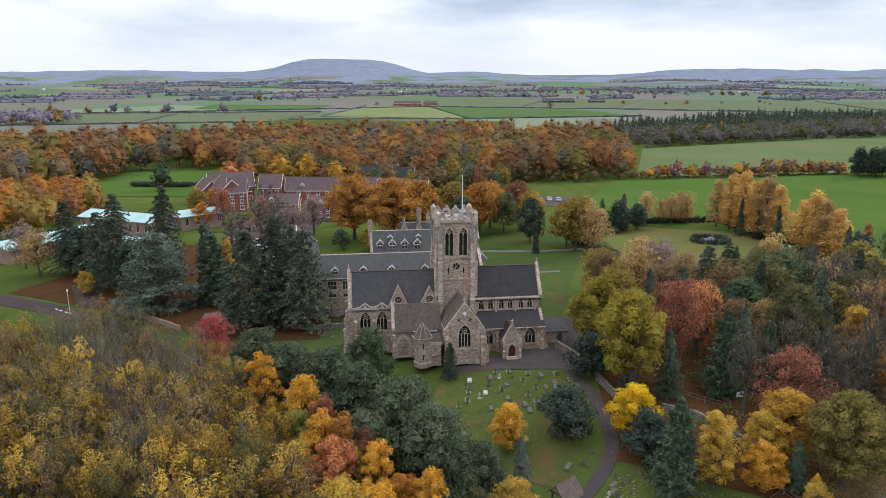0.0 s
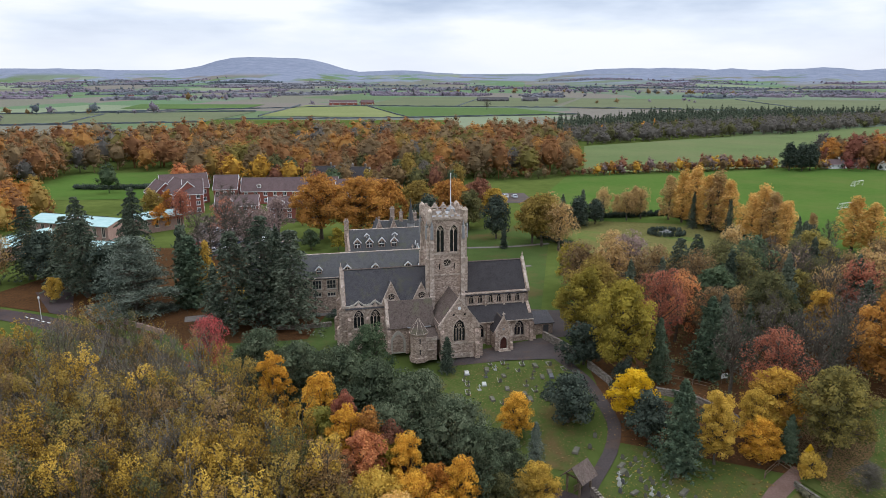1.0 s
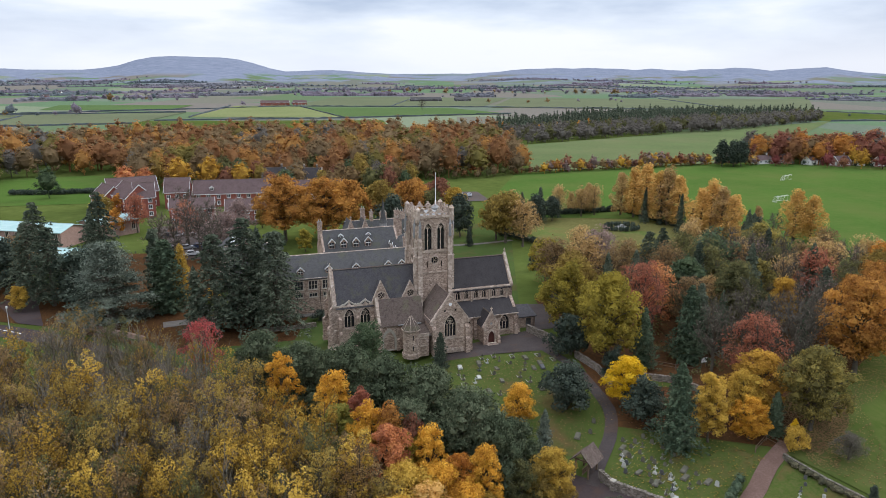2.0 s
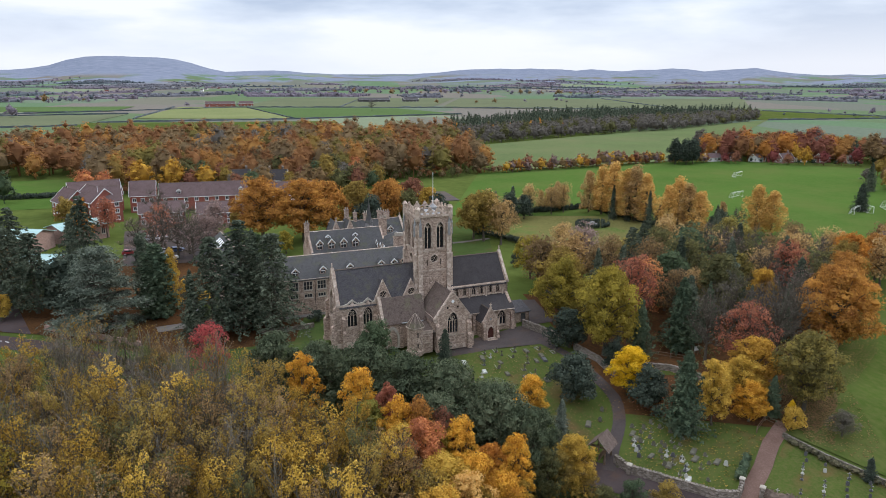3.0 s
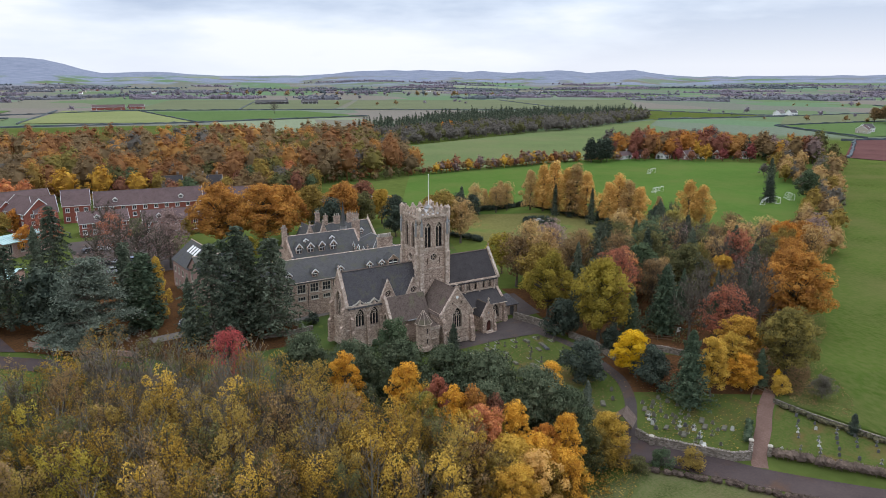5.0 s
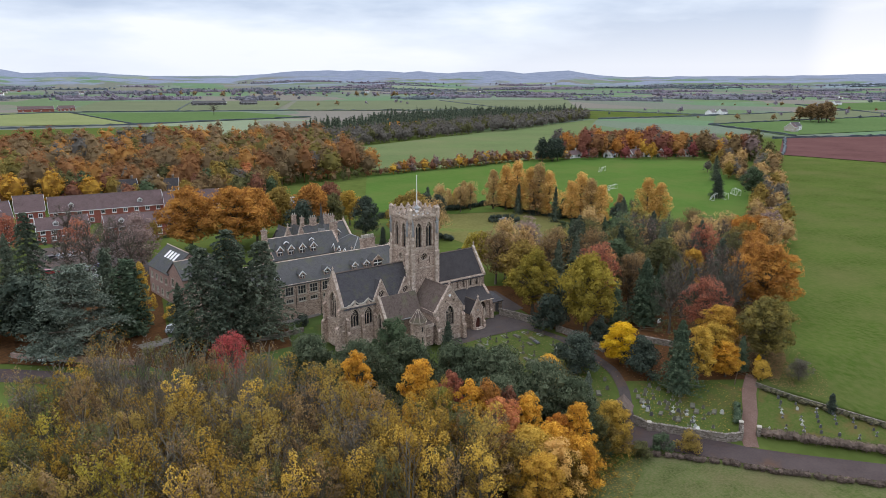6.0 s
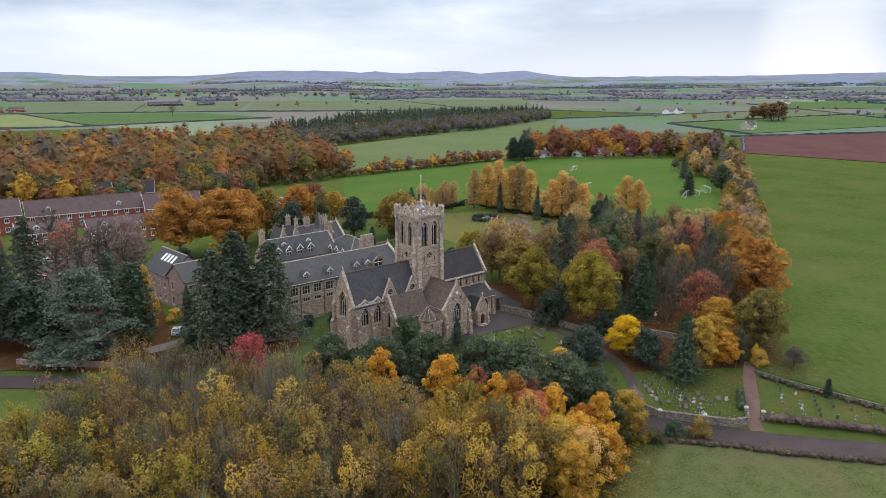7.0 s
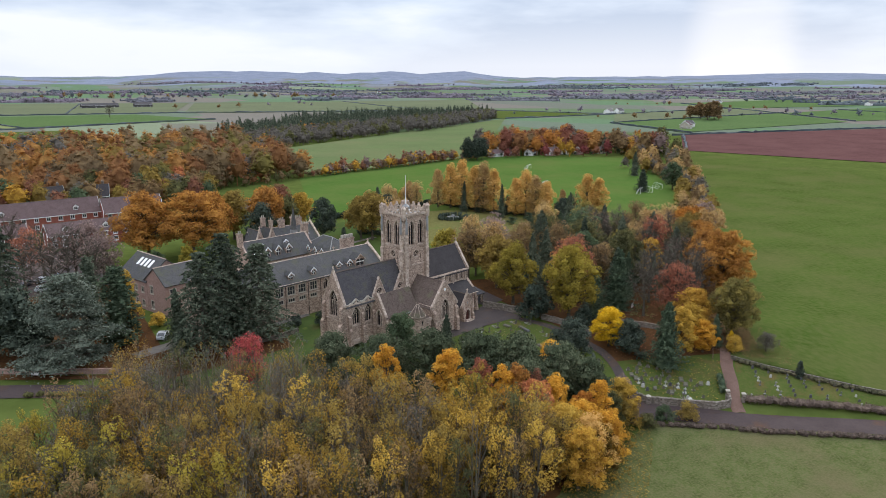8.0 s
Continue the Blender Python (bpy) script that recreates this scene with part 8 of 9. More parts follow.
brick_house(-94, 282, -60, 13, 10, 5.8, 10.2, BR, bays=4)
brick_house(-88, 292, 20, 18, 11, 6.5, 11.5, BR, bays=5)
brick_house(-36, 332, 5, 13, 8, 4.6, 9.0, "dark stone house with chimneys under trees", RUBBLE, DARK_SLATE, bays=4, stacks=(-5, 5))
brick_house(-18, 328, -15, 10, 7.5, 4.6, 9.0, "dark stone house with chimneys under trees", RUBBLE, DARK_SLATE, bays=3, stacks=(-3, 3))

hall = thing("hall", pose(-38.0, 179.5, -1.0, 0, 0, -78), "buff brick hall with slate roof and skylights", "building")
for mm, out, hol in ((SOUTH(-5.2), rect(-6.5, 6.5, 0, 7.2), [rect(u - 0.6, u + 0.6, z, z + 1.4) for u in (-4.5, -1.5, 1.5, 4.5) for z in (1.0, 4.2)]), (NORTH(5.2), rect(-6.5, 6.5, 0, 7.2), []), (EAST(6.5), gable(-4.85, 4.85, 7.2, 11.3), []), (WEST(-6.5), gable(-4.85, 4.85, 7.2, 11.3), [rect(-0.7, 0.7, 4.4, 6.2)])):
    wall(hall, out, hol, mm, PALE_BRICK, 0.35)
    for hh in hol:
        square_window(hall, mm, (hh[0][0] + hh[1][0]) / 2, hh[0][1], hh[1][0] - hh[0][0], hh[2][1] - hh[1][1], 1, 1, CREAM)
gr = gable_roof(hall, -6.5, 6.5, 0, 5.2, 7.2, 11.4, PALE_SLATE, ridge_mat=DRESSED)
for i in range(4):
    sk = Shape()
    x0, k = -2.6 + 1.7 * i, 4.2 / 5.2
    plate(sk, [(x0, -1.0, 11.4 - k * 1.0 + 0.1), (x0 + 0.95, -1.0, 11.4 - k * 1.0 + 0.1), (x0 + 0.95, -2.7, 11.4 - k * 2.7 + 0.1), (x0, -2.7, 11.4 - k * 2.7 + 0.1)], 0.1)
    part("skylight", sk, WHITE, gr, "pale skylight")
annex = thing("hall_wing", pose(-36.0, 169.5, -1.0, 0, 0, 12), "buff stone hall wing with slate roof", "building")
for mm, out, hol in ((SOUTH(-4.5), rect(-5, 5, 0, 7.6), [rect(u - 0.75, u + 0.75, z, z + 1.9) for u in (-3.2, 0.2, 3.4) for z in (1.0, 4.6)]), (NORTH(4.5), rect(-5, 5, 0, 7.6), []), (EAST(5), gable(-4.15, 4.15, 7.6, 10.8), []), (WEST(-5), gable(-4.15, 4.15, 7.6, 10.8), [rect(-2.3, -1.0, 4.6, 6.5), rect(-2.3, -1.0, 1.0, 2.9)])):
    wall(annex, out, hol, mm, PALE_BRICK, 0.35)
    for hh in hol:
        square_window(annex, mm, (hh[0][0] + hh[1][0]) / 2, hh[0][1], hh[1][0] - hh[0][0], hh[2][1] - hh[1][1], 1, 1, CREAM)
gable_roof(annex, -5, 5, 0, 4.5, 7.6, 10.9, PALE_SLATE, ridge_mat=DRESSED)


# ---- low school blocks with green copper roofs ----
def low_block(x, y, turn, L, W, eave, ridge, label):
    b = thing("low_building", pose(x, y, hz(x, y), 0, 0, turn), label, "building")
    n = int(L / 3.2)
    us = [-L / 2 + L * (i + 0.5) / n for i in range(n)]
    wall(b, rect(-L / 2, L / 2, -0.3, eave), [rect(u - 0.6, u + 0.6, 1.6, eave - 0.7) for u in us], SOUTH(-W / 2), PALE_BRICK, 0.3)
    for u in us:
        square_window(b, SOUTH(-W / 2), u, 1.6, 1.2, eave - 2.3, 1, 0, CREAM)
    wall(b, rect(-L / 2, L / 2, -0.3, eave), [], NORTH(W / 2), PALE_BRICK, 0.3)
    for mm in (WEST(-L / 2), EAST(L / 2)):
        wall(b, gable(-W / 2 + 0.3, W / 2 - 0.3, eave, ridge - 0.1, -0.3), [], mm, PALE_BRICK, 0.3)
    rf = gable_roof(b, -L / 2, L / 2, 0, W / 2, eave, ridge, COPPER, over=0.7, t=0.18, verge=0.6, ridge_mat=COPPER)
    seams = Shape()
    k = (ridge - eave) / (W / 2)
    for i in range(int(L / 0.9)):
        u = -L / 2 + 0.9 * i
        for s in (-1, 1):
            seams.tube([(u, 0, ridge + 0.03), (u, s * (W / 2 + 0.68), eave - k * 0.68 + 0.03)], [0.035, 0.035], 3)
    part("standing_seam", seams, COPPER, rf)
    return b


low_block(-105, 231, -22, 30, 11, 5.2, 6.6, "low brick block with pale green copper roof")
low_block(-116, 203, 62, 30, 10, 4.4, 5.8, "low brick wing with pale green copper roof")
low_block(-84, 239, 40, 15, 9, 5.0, 6.2, "low brick link with pale green copper roof")
low_block(-88, 200, -15, 16, 9, 4.0, 5.0, "low brick wing with pale green copper roof")

# ---- far houses and barns ----
rng = random.Random(77)
for i, (x, y, t) in enumerate(((246, 374, 5), (258, 371, -8), (272, 364, 20), (284, 357, 10), (296, 354, -12), (306, 350, 30), (322, 346, 8), (330, 352, -20), (326, 366, 15))):
    brick_house(x - 2, y - (5, 1, 3)[i % 3], t, rng.uniform(6, 12), 6.0, rng.uniform(2.3, 3.2), rng.uniform(4.6, 6.0), ("white rendered house among red trees", "low pinkish brick house among red trees")[i % 2], (WHITE, PALE_BRICK)[i % 2], HOUSE_TILE, 1, 3, stacks=(2.5,))
for x, y, t, L, mat, roof in ((-60, 1215, 5, 46, BRICK, HOUSE_TILE), (-20, 1225, 5, 22, BRICK, HOUSE_TILE), (215, 1350, 4, 60, SLATE, SLATE), (285, 1345, 4, 30, SLATE, SLATE), (770, 700, 10, 13, WHITE, SLATE), (800, 705, -10, 10, WHITE, SLATE), (590, 450, 12, 8, CREAM, HOUSE_TILE), (612, 462, -20, 9, WHITE, SLATE), (1480, 620, 5, 40, WHITE, SLATE), (1320, 860, 5, 24, WHITE, SLATE)):
    brick_house(x, y, t, L, 11, 4.5, 8.0, "distant farm building among fields", mat, roof, 1, 4, name="farm_building")
rng = random.Random(5)
for i in range(22):
    b, d = radians(rng.uniform(-34, 72)), rng.uniform(1700, 2900)
    brick_house(-40 + d * math.sin(b), d * math.cos(b), rng.uniform(-30, 30), rng.uniform(8, 15), 7, 4.2, 7.0, "distant house on the plain", rng.choice((WHITE, WHITE, CREAM, BRICK)), rng.choice((SLATE, HOUSE_TILE)), 1, 2, name="far_house")

# ---- walls, hedges, gates ----
def stone_wall(pts, h, w, name, label, mat=None, cap=True):
    """A rubble wall along a line on the ground, with rough coping stones."""
    t = thing(name, Matrix.Identity(4), label, "wall")
    rng = random.Random(len(label) + len(pts))
    body, top = Shape(), Shape()
    for (x0, y0), (x1, y1) in zip(pts, pts[1:]):
        L = math.hypot(x1 - x0, y1 - y0)
        n = max(1, int(L / 1.5))
        dx, dy = (x1 - x0) / L, (y1 - y0) / L
        nx, ny = -dy * w / 2, dx * w / 2
        for i in range(n):
            a, b = (x0 + dx * L * i / n, y0 + dy * L * i / n), (x0 + dx * L * (i + 1) / n, y0 + dy * L * (i + 1) / n)
            za, zb = hz(*a), hz(*b)
            body.add([(a[0] - nx, a[1] - ny, za - 0.4), (a[0] + nx, a[1] + ny, za - 0.4), (b[0] + nx, b[1] + ny, zb - 0.4), (b[0] - nx, b[1] - ny, zb - 0.4), (a[0] - nx * 0.85, a[1] - ny * 0.85, za + h), (a[0] + nx * 0.85, a[1] + ny * 0.85, za + h), (b[0] + nx * 0.85, b[1] + ny * 0.85, zb + h), (b[0] - nx * 0.85, b[1] - ny * 0.85, zb + h)],
                     [(4, 5, 6, 7), (0, 4, 7, 3), (1, 2, 6, 5), (0, 1, 5, 4), (3, 7, 6, 2)])
        if cap:
            k = int(L / 0.42)
            for i in range(k):
                f = (i + 0.5) / max(k, 1)
                px, py = x0 + dx * L * f, y0 + dy * L * f
                z, s, r = hz(px, py) + h, rng.uniform(0.15, 0.2), w * rng.uniform(0.5, 0.62)
                hh = rng.uniform(0.1, 0.2)
                q = [(px - dx * s - ny * 0 + nx / w * 2 * r, py - dy * s + ny / w * 2 * r), (px + dx * s + nx / w * 2 * r, py + dy * s + ny / w * 2 * r), (px + dx * s - nx / w * 2 * r, py + dy * s - ny / w * 2 * r), (px - dx * s - nx / w * 2 * r, py - dy * s - ny / w * 2 * r)]
                top.add([(*p, z - 0.02) for p in q] + [(*p, z + hh) for p in q], [(4, 5, 6, 7), (0, 1, 5, 4), (1, 2, 6, 5), (2, 3, 7, 6), (3, 0, 4, 7)])
    part("masonry", body, mat or RUBBLE, t)
    if cap and top.v:
        part("coping", top, mat or RUBBLE, t)
    return t


def hedge(pts, h, w, leaf, label, name="hedge", per=60, size=0.13, gap=0.9):
    rng = np.random.default_rng(int(h * 10 + len(pts)))
    cs, rs = [], []
    for (x0, y0), (x1, y1) in zip(pts, pts[1:]):
        L = math.hypot(x1 - x0, y1 - y0)
        n = max(1, int(L / gap))
        for i in range(n):
            f = (i + rng.uniform(0.2, 0.8)) / n
            x, y = x0 + (x1 - x0) * f + rng.normal(0, 0.12), y0 + (y1 - y0) * f + rng.normal(0, 0.12)
            r = h * rng.uniform(0.46, 0.58)
            cs.append(np.array([x, y, hz(x, y) + h * 0.5]))
            rs.append(np.array([max(w / 2, gap * 0.7), max(w / 2, gap * 0.7), r]))
    me = mesh_of(name, clump_leaves(rng, cs, rs, per, size, 0.6, -0.9), lumps(rng, cs, rs, 0.88))
    return tagged(part(name, me, LEAF[leaf]), label, "hedge")


stone_wall([(17.2, 80.2), (18.1, 77.6), (21.1, 74.7), (24.0, 71.8), (26.8, 69.1), (29.3, 68.0), (30.8, 69.3)], 1.25, 0.5, "churchyard_wall", "curving rubble stone wall before the graves")
stone_wall([(21.5, 127.0), (24.0, 121.0), (25.6, 116.0)], 1.5, 0.45, "garden_wall", "pale coped stone wall beside the forecourt")
stone_wall([(26.2, 112.5), (27.6, 105.5), (27.9, 99.5)], 1.2, 0.45, "garden_wall", "pale coped stone wall beside the path")
stone_wall([(34, 101), (38.2, 98.8), (42.2, 92.2), (44.0, 86)], 1.0, 0.45, "garden_wall", "old stone wall under the trees")
stone_wall([(43.4, 76.4), (45.6, 70.4), (48.6, 64.4), (52.6, 56.6), (57, 49.5), (70, 28)], 0.8, 0.45, "field_wall", "old ivy-grown boundary wall between graves and pasture", DARK_RUBBLE, False)
stone_wall([(-31.5, 138.6), (-26, 138.2), (-20.5, 138.8)], 0.8, 0.5, "terrace_wall", "low stone terrace wall on the grass")
stone_wall([(-74, 151.5), (-69, 147.2), (-61.5, 142.6), (-54, 137.5)], 0.9, 0.4, "roadside_wall", "low brick wall beside the lane", PALE_BRICK)
hedge([(32.6, 67.0), (38.9, 60.9), (47.6, 52.4), (60, 38)], 1.5, 2.2, "hedge", "brown clipped hedge between lane and graves", per=90)
hedge([(9.5, 76.5), (14.2, 71.6), (20.6, 66.0), (25.8, 60.0), (32, 54), (42.5, 43.8), (54, 32)], 0.9, 1.4, "hedge", "low brown hedge along the lane", per=80)
hedge([(31.2, 70.6), (33.5, 72.4), (35.0, 73.8)], 1.7, 1.4, "cypress", "clipped green hedge beside the gravel path", per=120)
hedge([(43.2, 75.6), (45.2, 70.0), (48.2, 64.2), (52.2, 56.4), (56.6, 49.3), (66, 34)], 0.95, 0.9, "ivy", "dark ivy-grown hedge on the boundary wall", per=50)
hedge([(-40, 115.5), (-60, 130), (-72, 138)], 1.0, 1.2, "olive", "rough green verge hedge along the lane", per=60)
hedge([(44, 242), (62, 243), (80, 243), (97, 246)], 2.4, 2.0, "yew", "dark clipped hedge along the playing field", per=110, size=0.2)
hedge([(97, 246), (104, 212), (113, 196), (116, 176), (113, 150)], 1.6, 1.6, "yew", "dark hedge under the poplars", per=90, size=0.18)
hedge([(40, 214), (46, 204), (50, 196)], 2.0, 2.2, "yew", "dark clipped yew hedge on the lawn", per=110, size=0.18)
hedge([(52, 236), (57, 226)], 2.2, 2.6, "yew", "dark clipped garden hedge", per=110, size=0.18)
ringp = [(83.5 + 5.8 * math.cos(radians(a)), 215.5 + 4.4 * math.sin(radians(a))) for a in range(20, 341, 20)]
hedge(ringp, 1.8, 1.3, "yew", "dark clipped hedge round a small garden", "ring_hedge", 90, 0.16, 0.8)
hedge([(-64, 251), (-52, 248), (-30, 246)], 1.2, 1.2, "green", "garden hedge before the brick houses", per=60, size=0.18)
hedge([(-145, 328), (-126, 326), (-108, 327)], 2.6, 2.4, "yew", "dark hedge across the lawn", per=80, size=0.22)
hedge([(-130, 262), (-104, 252)], 2.0, 2.0, "yew", "dark hedge beside the green lawn", per=80, size=0.2)
pond = thing("stone_basin", pose(83.5, 215.5, hz(83.5, 215.5)), "round pale stone garden basin", "basin")
part("basin", Shape().ring(0, 0, [(0, 2.2), (0.55, 2.2), (0.6, 2.35), (0.7, 2.35), (0.7, 2.0), (0.4, 1.9)], 20), LEAD, pond)
part("pedestal", Shape().ring(0, 0, [(0.3, 0.3), (1.2, 0.22), (1.3, 0.7), (1.45, 0.75)], 12), LEAD, pond)
plant("bush_1", 104, 195, 1.0, "cypress", "garden_bush", "clipped round green garden bush", "bush", spread=1.4)
plant("bush_2", 94, 194, 0.9, "green", "garden_bush", "loose green garden shrub", "bush", spread=1.2)
plant("bush_1", -14.5, 139, 1.05, "yew", "garden_bush", "dark rounded shrub beside the gable", "bush", spread=1.0)
plant("bush_2", -19.5, 141.5, 0.8, "yew", "garden_bush", "dark low shrub on the grass", "bush", spread=1.2)
plant("bush_2", -43, 160, 1.0, "gold", "garden_bush", "yellow shrub before the hall", "bush", spread=1.2)
plant("airy_3", 51.5, 73.5, 0.38, "bare", "thorn_bush", "bare grey-brown thorn bush in the pasture", "bush", spread=1.5)
plant("bush_2", 45.6, 77.4, 1.25, "gold", "thorn_bush", "thorn bush with yellowing leaves", "bush", spread=0.85)
for i in range(9):
    plant("bush_%d" % (1 + i % 2), -8 + 3.3 * i + (i % 3) * 0.6, 84.5 - 1.2 * i + (i % 2) * 1.2 - 4.5, 0.8 + 0.1 * (i % 3), ("olive", "green", "ochre")[i % 3], "roadside_bush", "bushy shrub at the edge of the copse", "bush", spread=1.2)

lych = thing("lych_gate", pose(15.8, 81.6, hz(15.8, 81.6), 0, 0, 40), "oak-framed lych gate with tiled roof", "gate")
for sx in (-1.3, 1.3):
    for sy in (-1.0, 1.0):
        part("post", Shape().box(sx - 0.11, sx + 0.11, sy - 0.11, sy + 0.11, 0, 2.5), WOOD, lych)
    part("beam", Shape().box(sx - 0.1, sx + 0.1, -1.5, 1.5, 2.5, 2.7), WOOD, lych)
gable_roof(lych, -1.7, 1.7, 0, 1.5, 2.6, 4.1, BROWN_TILE, over=0.3, t=0.12)
for s in (-1, 1):
    g = part("gate_leaf", Shape().box(min(0, s * 1.2), max(0, s * 1.2), -0.04, 0.04, 0.2, 0.32).box(min(0, s * 1.2), max(0, s * 1.2), -0.04, 0.04, 1.05, 1.17), WOOD, lych)
    for k in range(6):
        part("bar", Shape().box(s * (0.1 + 0.2 * k) - 0.03, s * (0.1 + 0.2 * k) + 0.03, -0.03, 0.03, 0.32, 1.05), WOOD, g)
for x, y in ((18.0, 77.4), (30.9, 69.5), (32.4, 67.2)):
    gp = thing("gate_pillar", pose(x, y, hz(x, y), 0, 0, 40), "square rubble stone gate pillar with pale cap", "gate pillar", "stone gate pillars")
    part("shaft", Shape().box(-0.3, 0.3, -0.3, 0.3, -0.3, 1.55), RUBBLE, gp)
    part("cap", Shape().box(-0.38, 0.38, -0.38, 0.38, 1.55, 1.68).add([(-0.38, -0.38, 1.68), (0.38, -0.38, 1.68), (0.38, 0.38, 1.68), (-0.38, 0.38, 1.68), (0, 0, 1.95)], [(0, 1, 4), (1, 2, 4), (2, 3, 4), (3, 0, 4)]), CREAM, gp)


def rail_fence(pts, label, h=1.1):
    t = thing("rail_fence", Matrix.Identity(4), label, "fence")
    for (x0, y0), (x1, y1) in zip(pts, pts[1:]):
        n = max(1, int(math.hypot(x1 - x0, y1 - y0) / 2.4))
        for i in range(n):
            a, b = (x0 + (x1 - x0) * i / n, y0 + (y1 - y0) * i / n), (x0 + (x1 - x0) * (i + 1) / n, y0 + (y1 - y0) * (i + 1) / n)
            za, zb = hz(*a), hz(*b)
            part("post", Shape().box(a[0] - 0.06, a[0] + 0.06, a[1] - 0.06, a[1] + 0.06, za - 0.3, za + h), WOOD, t)
            for k in (0.45, 0.95):
                part("rail", Shape().tube([(*a, za + k * h), (*b, zb + k * h)], [0.045, 0.045], 4), WOOD, t)
    return t


rail_fence([(38.5, 106), (41.5, 103.5), (44.5, 101)], "grey timber rail fence under the trees")
rail_fence([(40.5, 78.6), (43.5, 80.5), (44.5, 78)], "timber rail fence and gate at the path")

# annexe at the aisle's end
annexe = thing("annexe", ABBEY @ pose(16.55, -3.6, 0), "low slate-roofed stone outbuilding with dark door", "outbuilding")
wall(annexe, rect(0.05, 5.2, 0, 2.5), [rect(3.2, 4.4, 0.0, 2.0)], SOUTH(-0.4), STONE, 0.35)
part("door", Shape().box(3.2, 4.4, -0.15, -0.08, 0, 2.0), GRANITE, annexe, "dark plank door")
wall(annexe, rect(-0.4, 3.6, 0, 2.5), [], EAST(5.2), STONE, 0.35)
sh = Shape()
plate(sh, [(0.0, 3.8, 3.6), (5.5, 3.8, 3.6), (5.5, -0.8, 2.45), (0.0, -0.8, 2.45)], 0.16)
part("roof", sh, SLATE, annexe)

# ---- graves ----
HEADS = []


def headstone_shape(kind):
    sh = Shape()
    if kind == 0:       # round-headed slab
        out = [(-0.34, 0), (0.34, 0), (0.34, 0.75)] + [(0.34 * math.cos(t), 0.75 + 0.30 * math.sin(t)) for t in [math.pi * i / 8 for i in range(1, 8)]] + [(-0.34, 0.75)]
        sh.slab(out, [], -0.06, 0.06, upright)
    elif kind == 1:     # cross on steps
        sh.box(-0.35, 0.35, -0.3, 0.3, 0, 0.18).box(-0.24, 0.24, -0.2, 0.2, 0.18, 0.36).box(-0.08, 0.08, -0.07, 0.07, 0.36, 1.5).box(-0.36, 0.36, -0.065, 0.065, 1.02, 1.18)
    elif kind == 2:     # pointed slab
        sh.slab([(-0.36, 0), (0.36, 0), (0.36, 0.8), (0, 1.15), (-0.36, 0.8)], [], -0.07, 0.07, upright)
    elif kind == 3:     # flat ledger on a plinth
        sh.box(-0.55, 0.55, -1.05, 1.05, 0, 0.22, 0.06).box(-0.45, 0.45, -0.95, 0.95, 0.22, 0.36, 0.03)
    return sh.mesh("headstone")


HEADS = [headstone_shape(k) for k in range(4)]
KERB = Shape().slab(rect(-0.5, 0.5, -2.1, -0.1), [rect(-0.38, 0.38, -1.98, -0.22)], -0.06, 0.16, lambda a, b, d: (a, b, d)).mesh("kerb")
for me in HEADS:
    me.materials.append(TOMB)
KERB.materials.append(TOMB)


def grave(x, y, turn, kind, mat, label, kerb=False, lean=0.0, scale=1.0):
    g = thing("grave", pose(x, y, hz(x, y) + 0.04, lean, lean * 0.6, turn) @ Matrix.Scale(scale, 4), label, "grave", "graves of the churchyard")
    h = part("headstone", HEADS[kind], mat, g)
    h.material_slots[0].link = "OBJECT"
    h.material_slots[0].material = mat
    if kerb:
        k = part("kerb", KERB, mat, g)
        k.material_slots[0].link = "OBJECT"
        k.material_slots[0].material = mat if mat is GRANITE else KERB_STONE


rng = random.Random(91)
LAB = ("weathered grey round-topped headstone in grass", "stone cross on stepped base in grass", "weathered pointed headstone in grass", "flat pale ledger tomb in grass")


def old_graves(poly, gap, seed, turn, white=0.2, kerbs=0.4, kinds=(0, 0, 1, 2, 0, 3)):
    for x, y in scatter(poly, gap, seed, 0.16):
        if rng.random() < 0.22:
            continue
        k = rng.choice(kinds)
        mat = TOMB_WHITE if rng.random() < white else (GRANITE if rng.random() < 0.12 else TOMB)
        grave(x, y, turn + rng.uniform(-7, 7), k, mat, LAB[k] if mat is not TOMB_WHITE else "white marble " + ("headstone", "cross", "headstone", "ledger tomb")[k] + " among old graves", k != 3 and rng.random() < kerbs, rng.uniform(-4, 4), rng.uniform(0.62, 0.86))


old_graves([(2.5, 104), (14, 101), (22, 106), (22.5, 115), (3, 116.3)], 2.5, 1, 180, 0.10, 0.9, (3, 1, 0, 3, 1))
for x0, y0, x1, y1, n in ((23.6, 86.2, 21.2, 81.0, 5), (26.4, 76.9, 25.2, 73.4, 3), (25.6, 80.4, 24.2, 76.8, 3)):
    for i in range(n):
        f = i / (n - 1)
        grave(x0 + (x1 - x0) * f + rng.uniform(-0.2, 0.2), y0 + (y1 - y0) * f, 132 + rng.uniform(-6, 6), rng.choice((0, 3, 1)), rng.choice((TOMB_WHITE, TOMB, TOMB)), "pale kerbed tomb in a row of graves", True, rng.uniform(-2, 2), rng.uniform(0.7, 0.85))
old_graves([(12.5, 88.5), (17.5, 85), (22.5, 92), (17.5, 93.5)], 2.5, 2, 150, 0.1, 0.5)
old_graves([(19.6, 80.0), (27.5, 70.6), (33.0, 74.5), (29.5, 80.0), (27.5, 89)], 1.75, 3, 130, 0.06, 0.95)
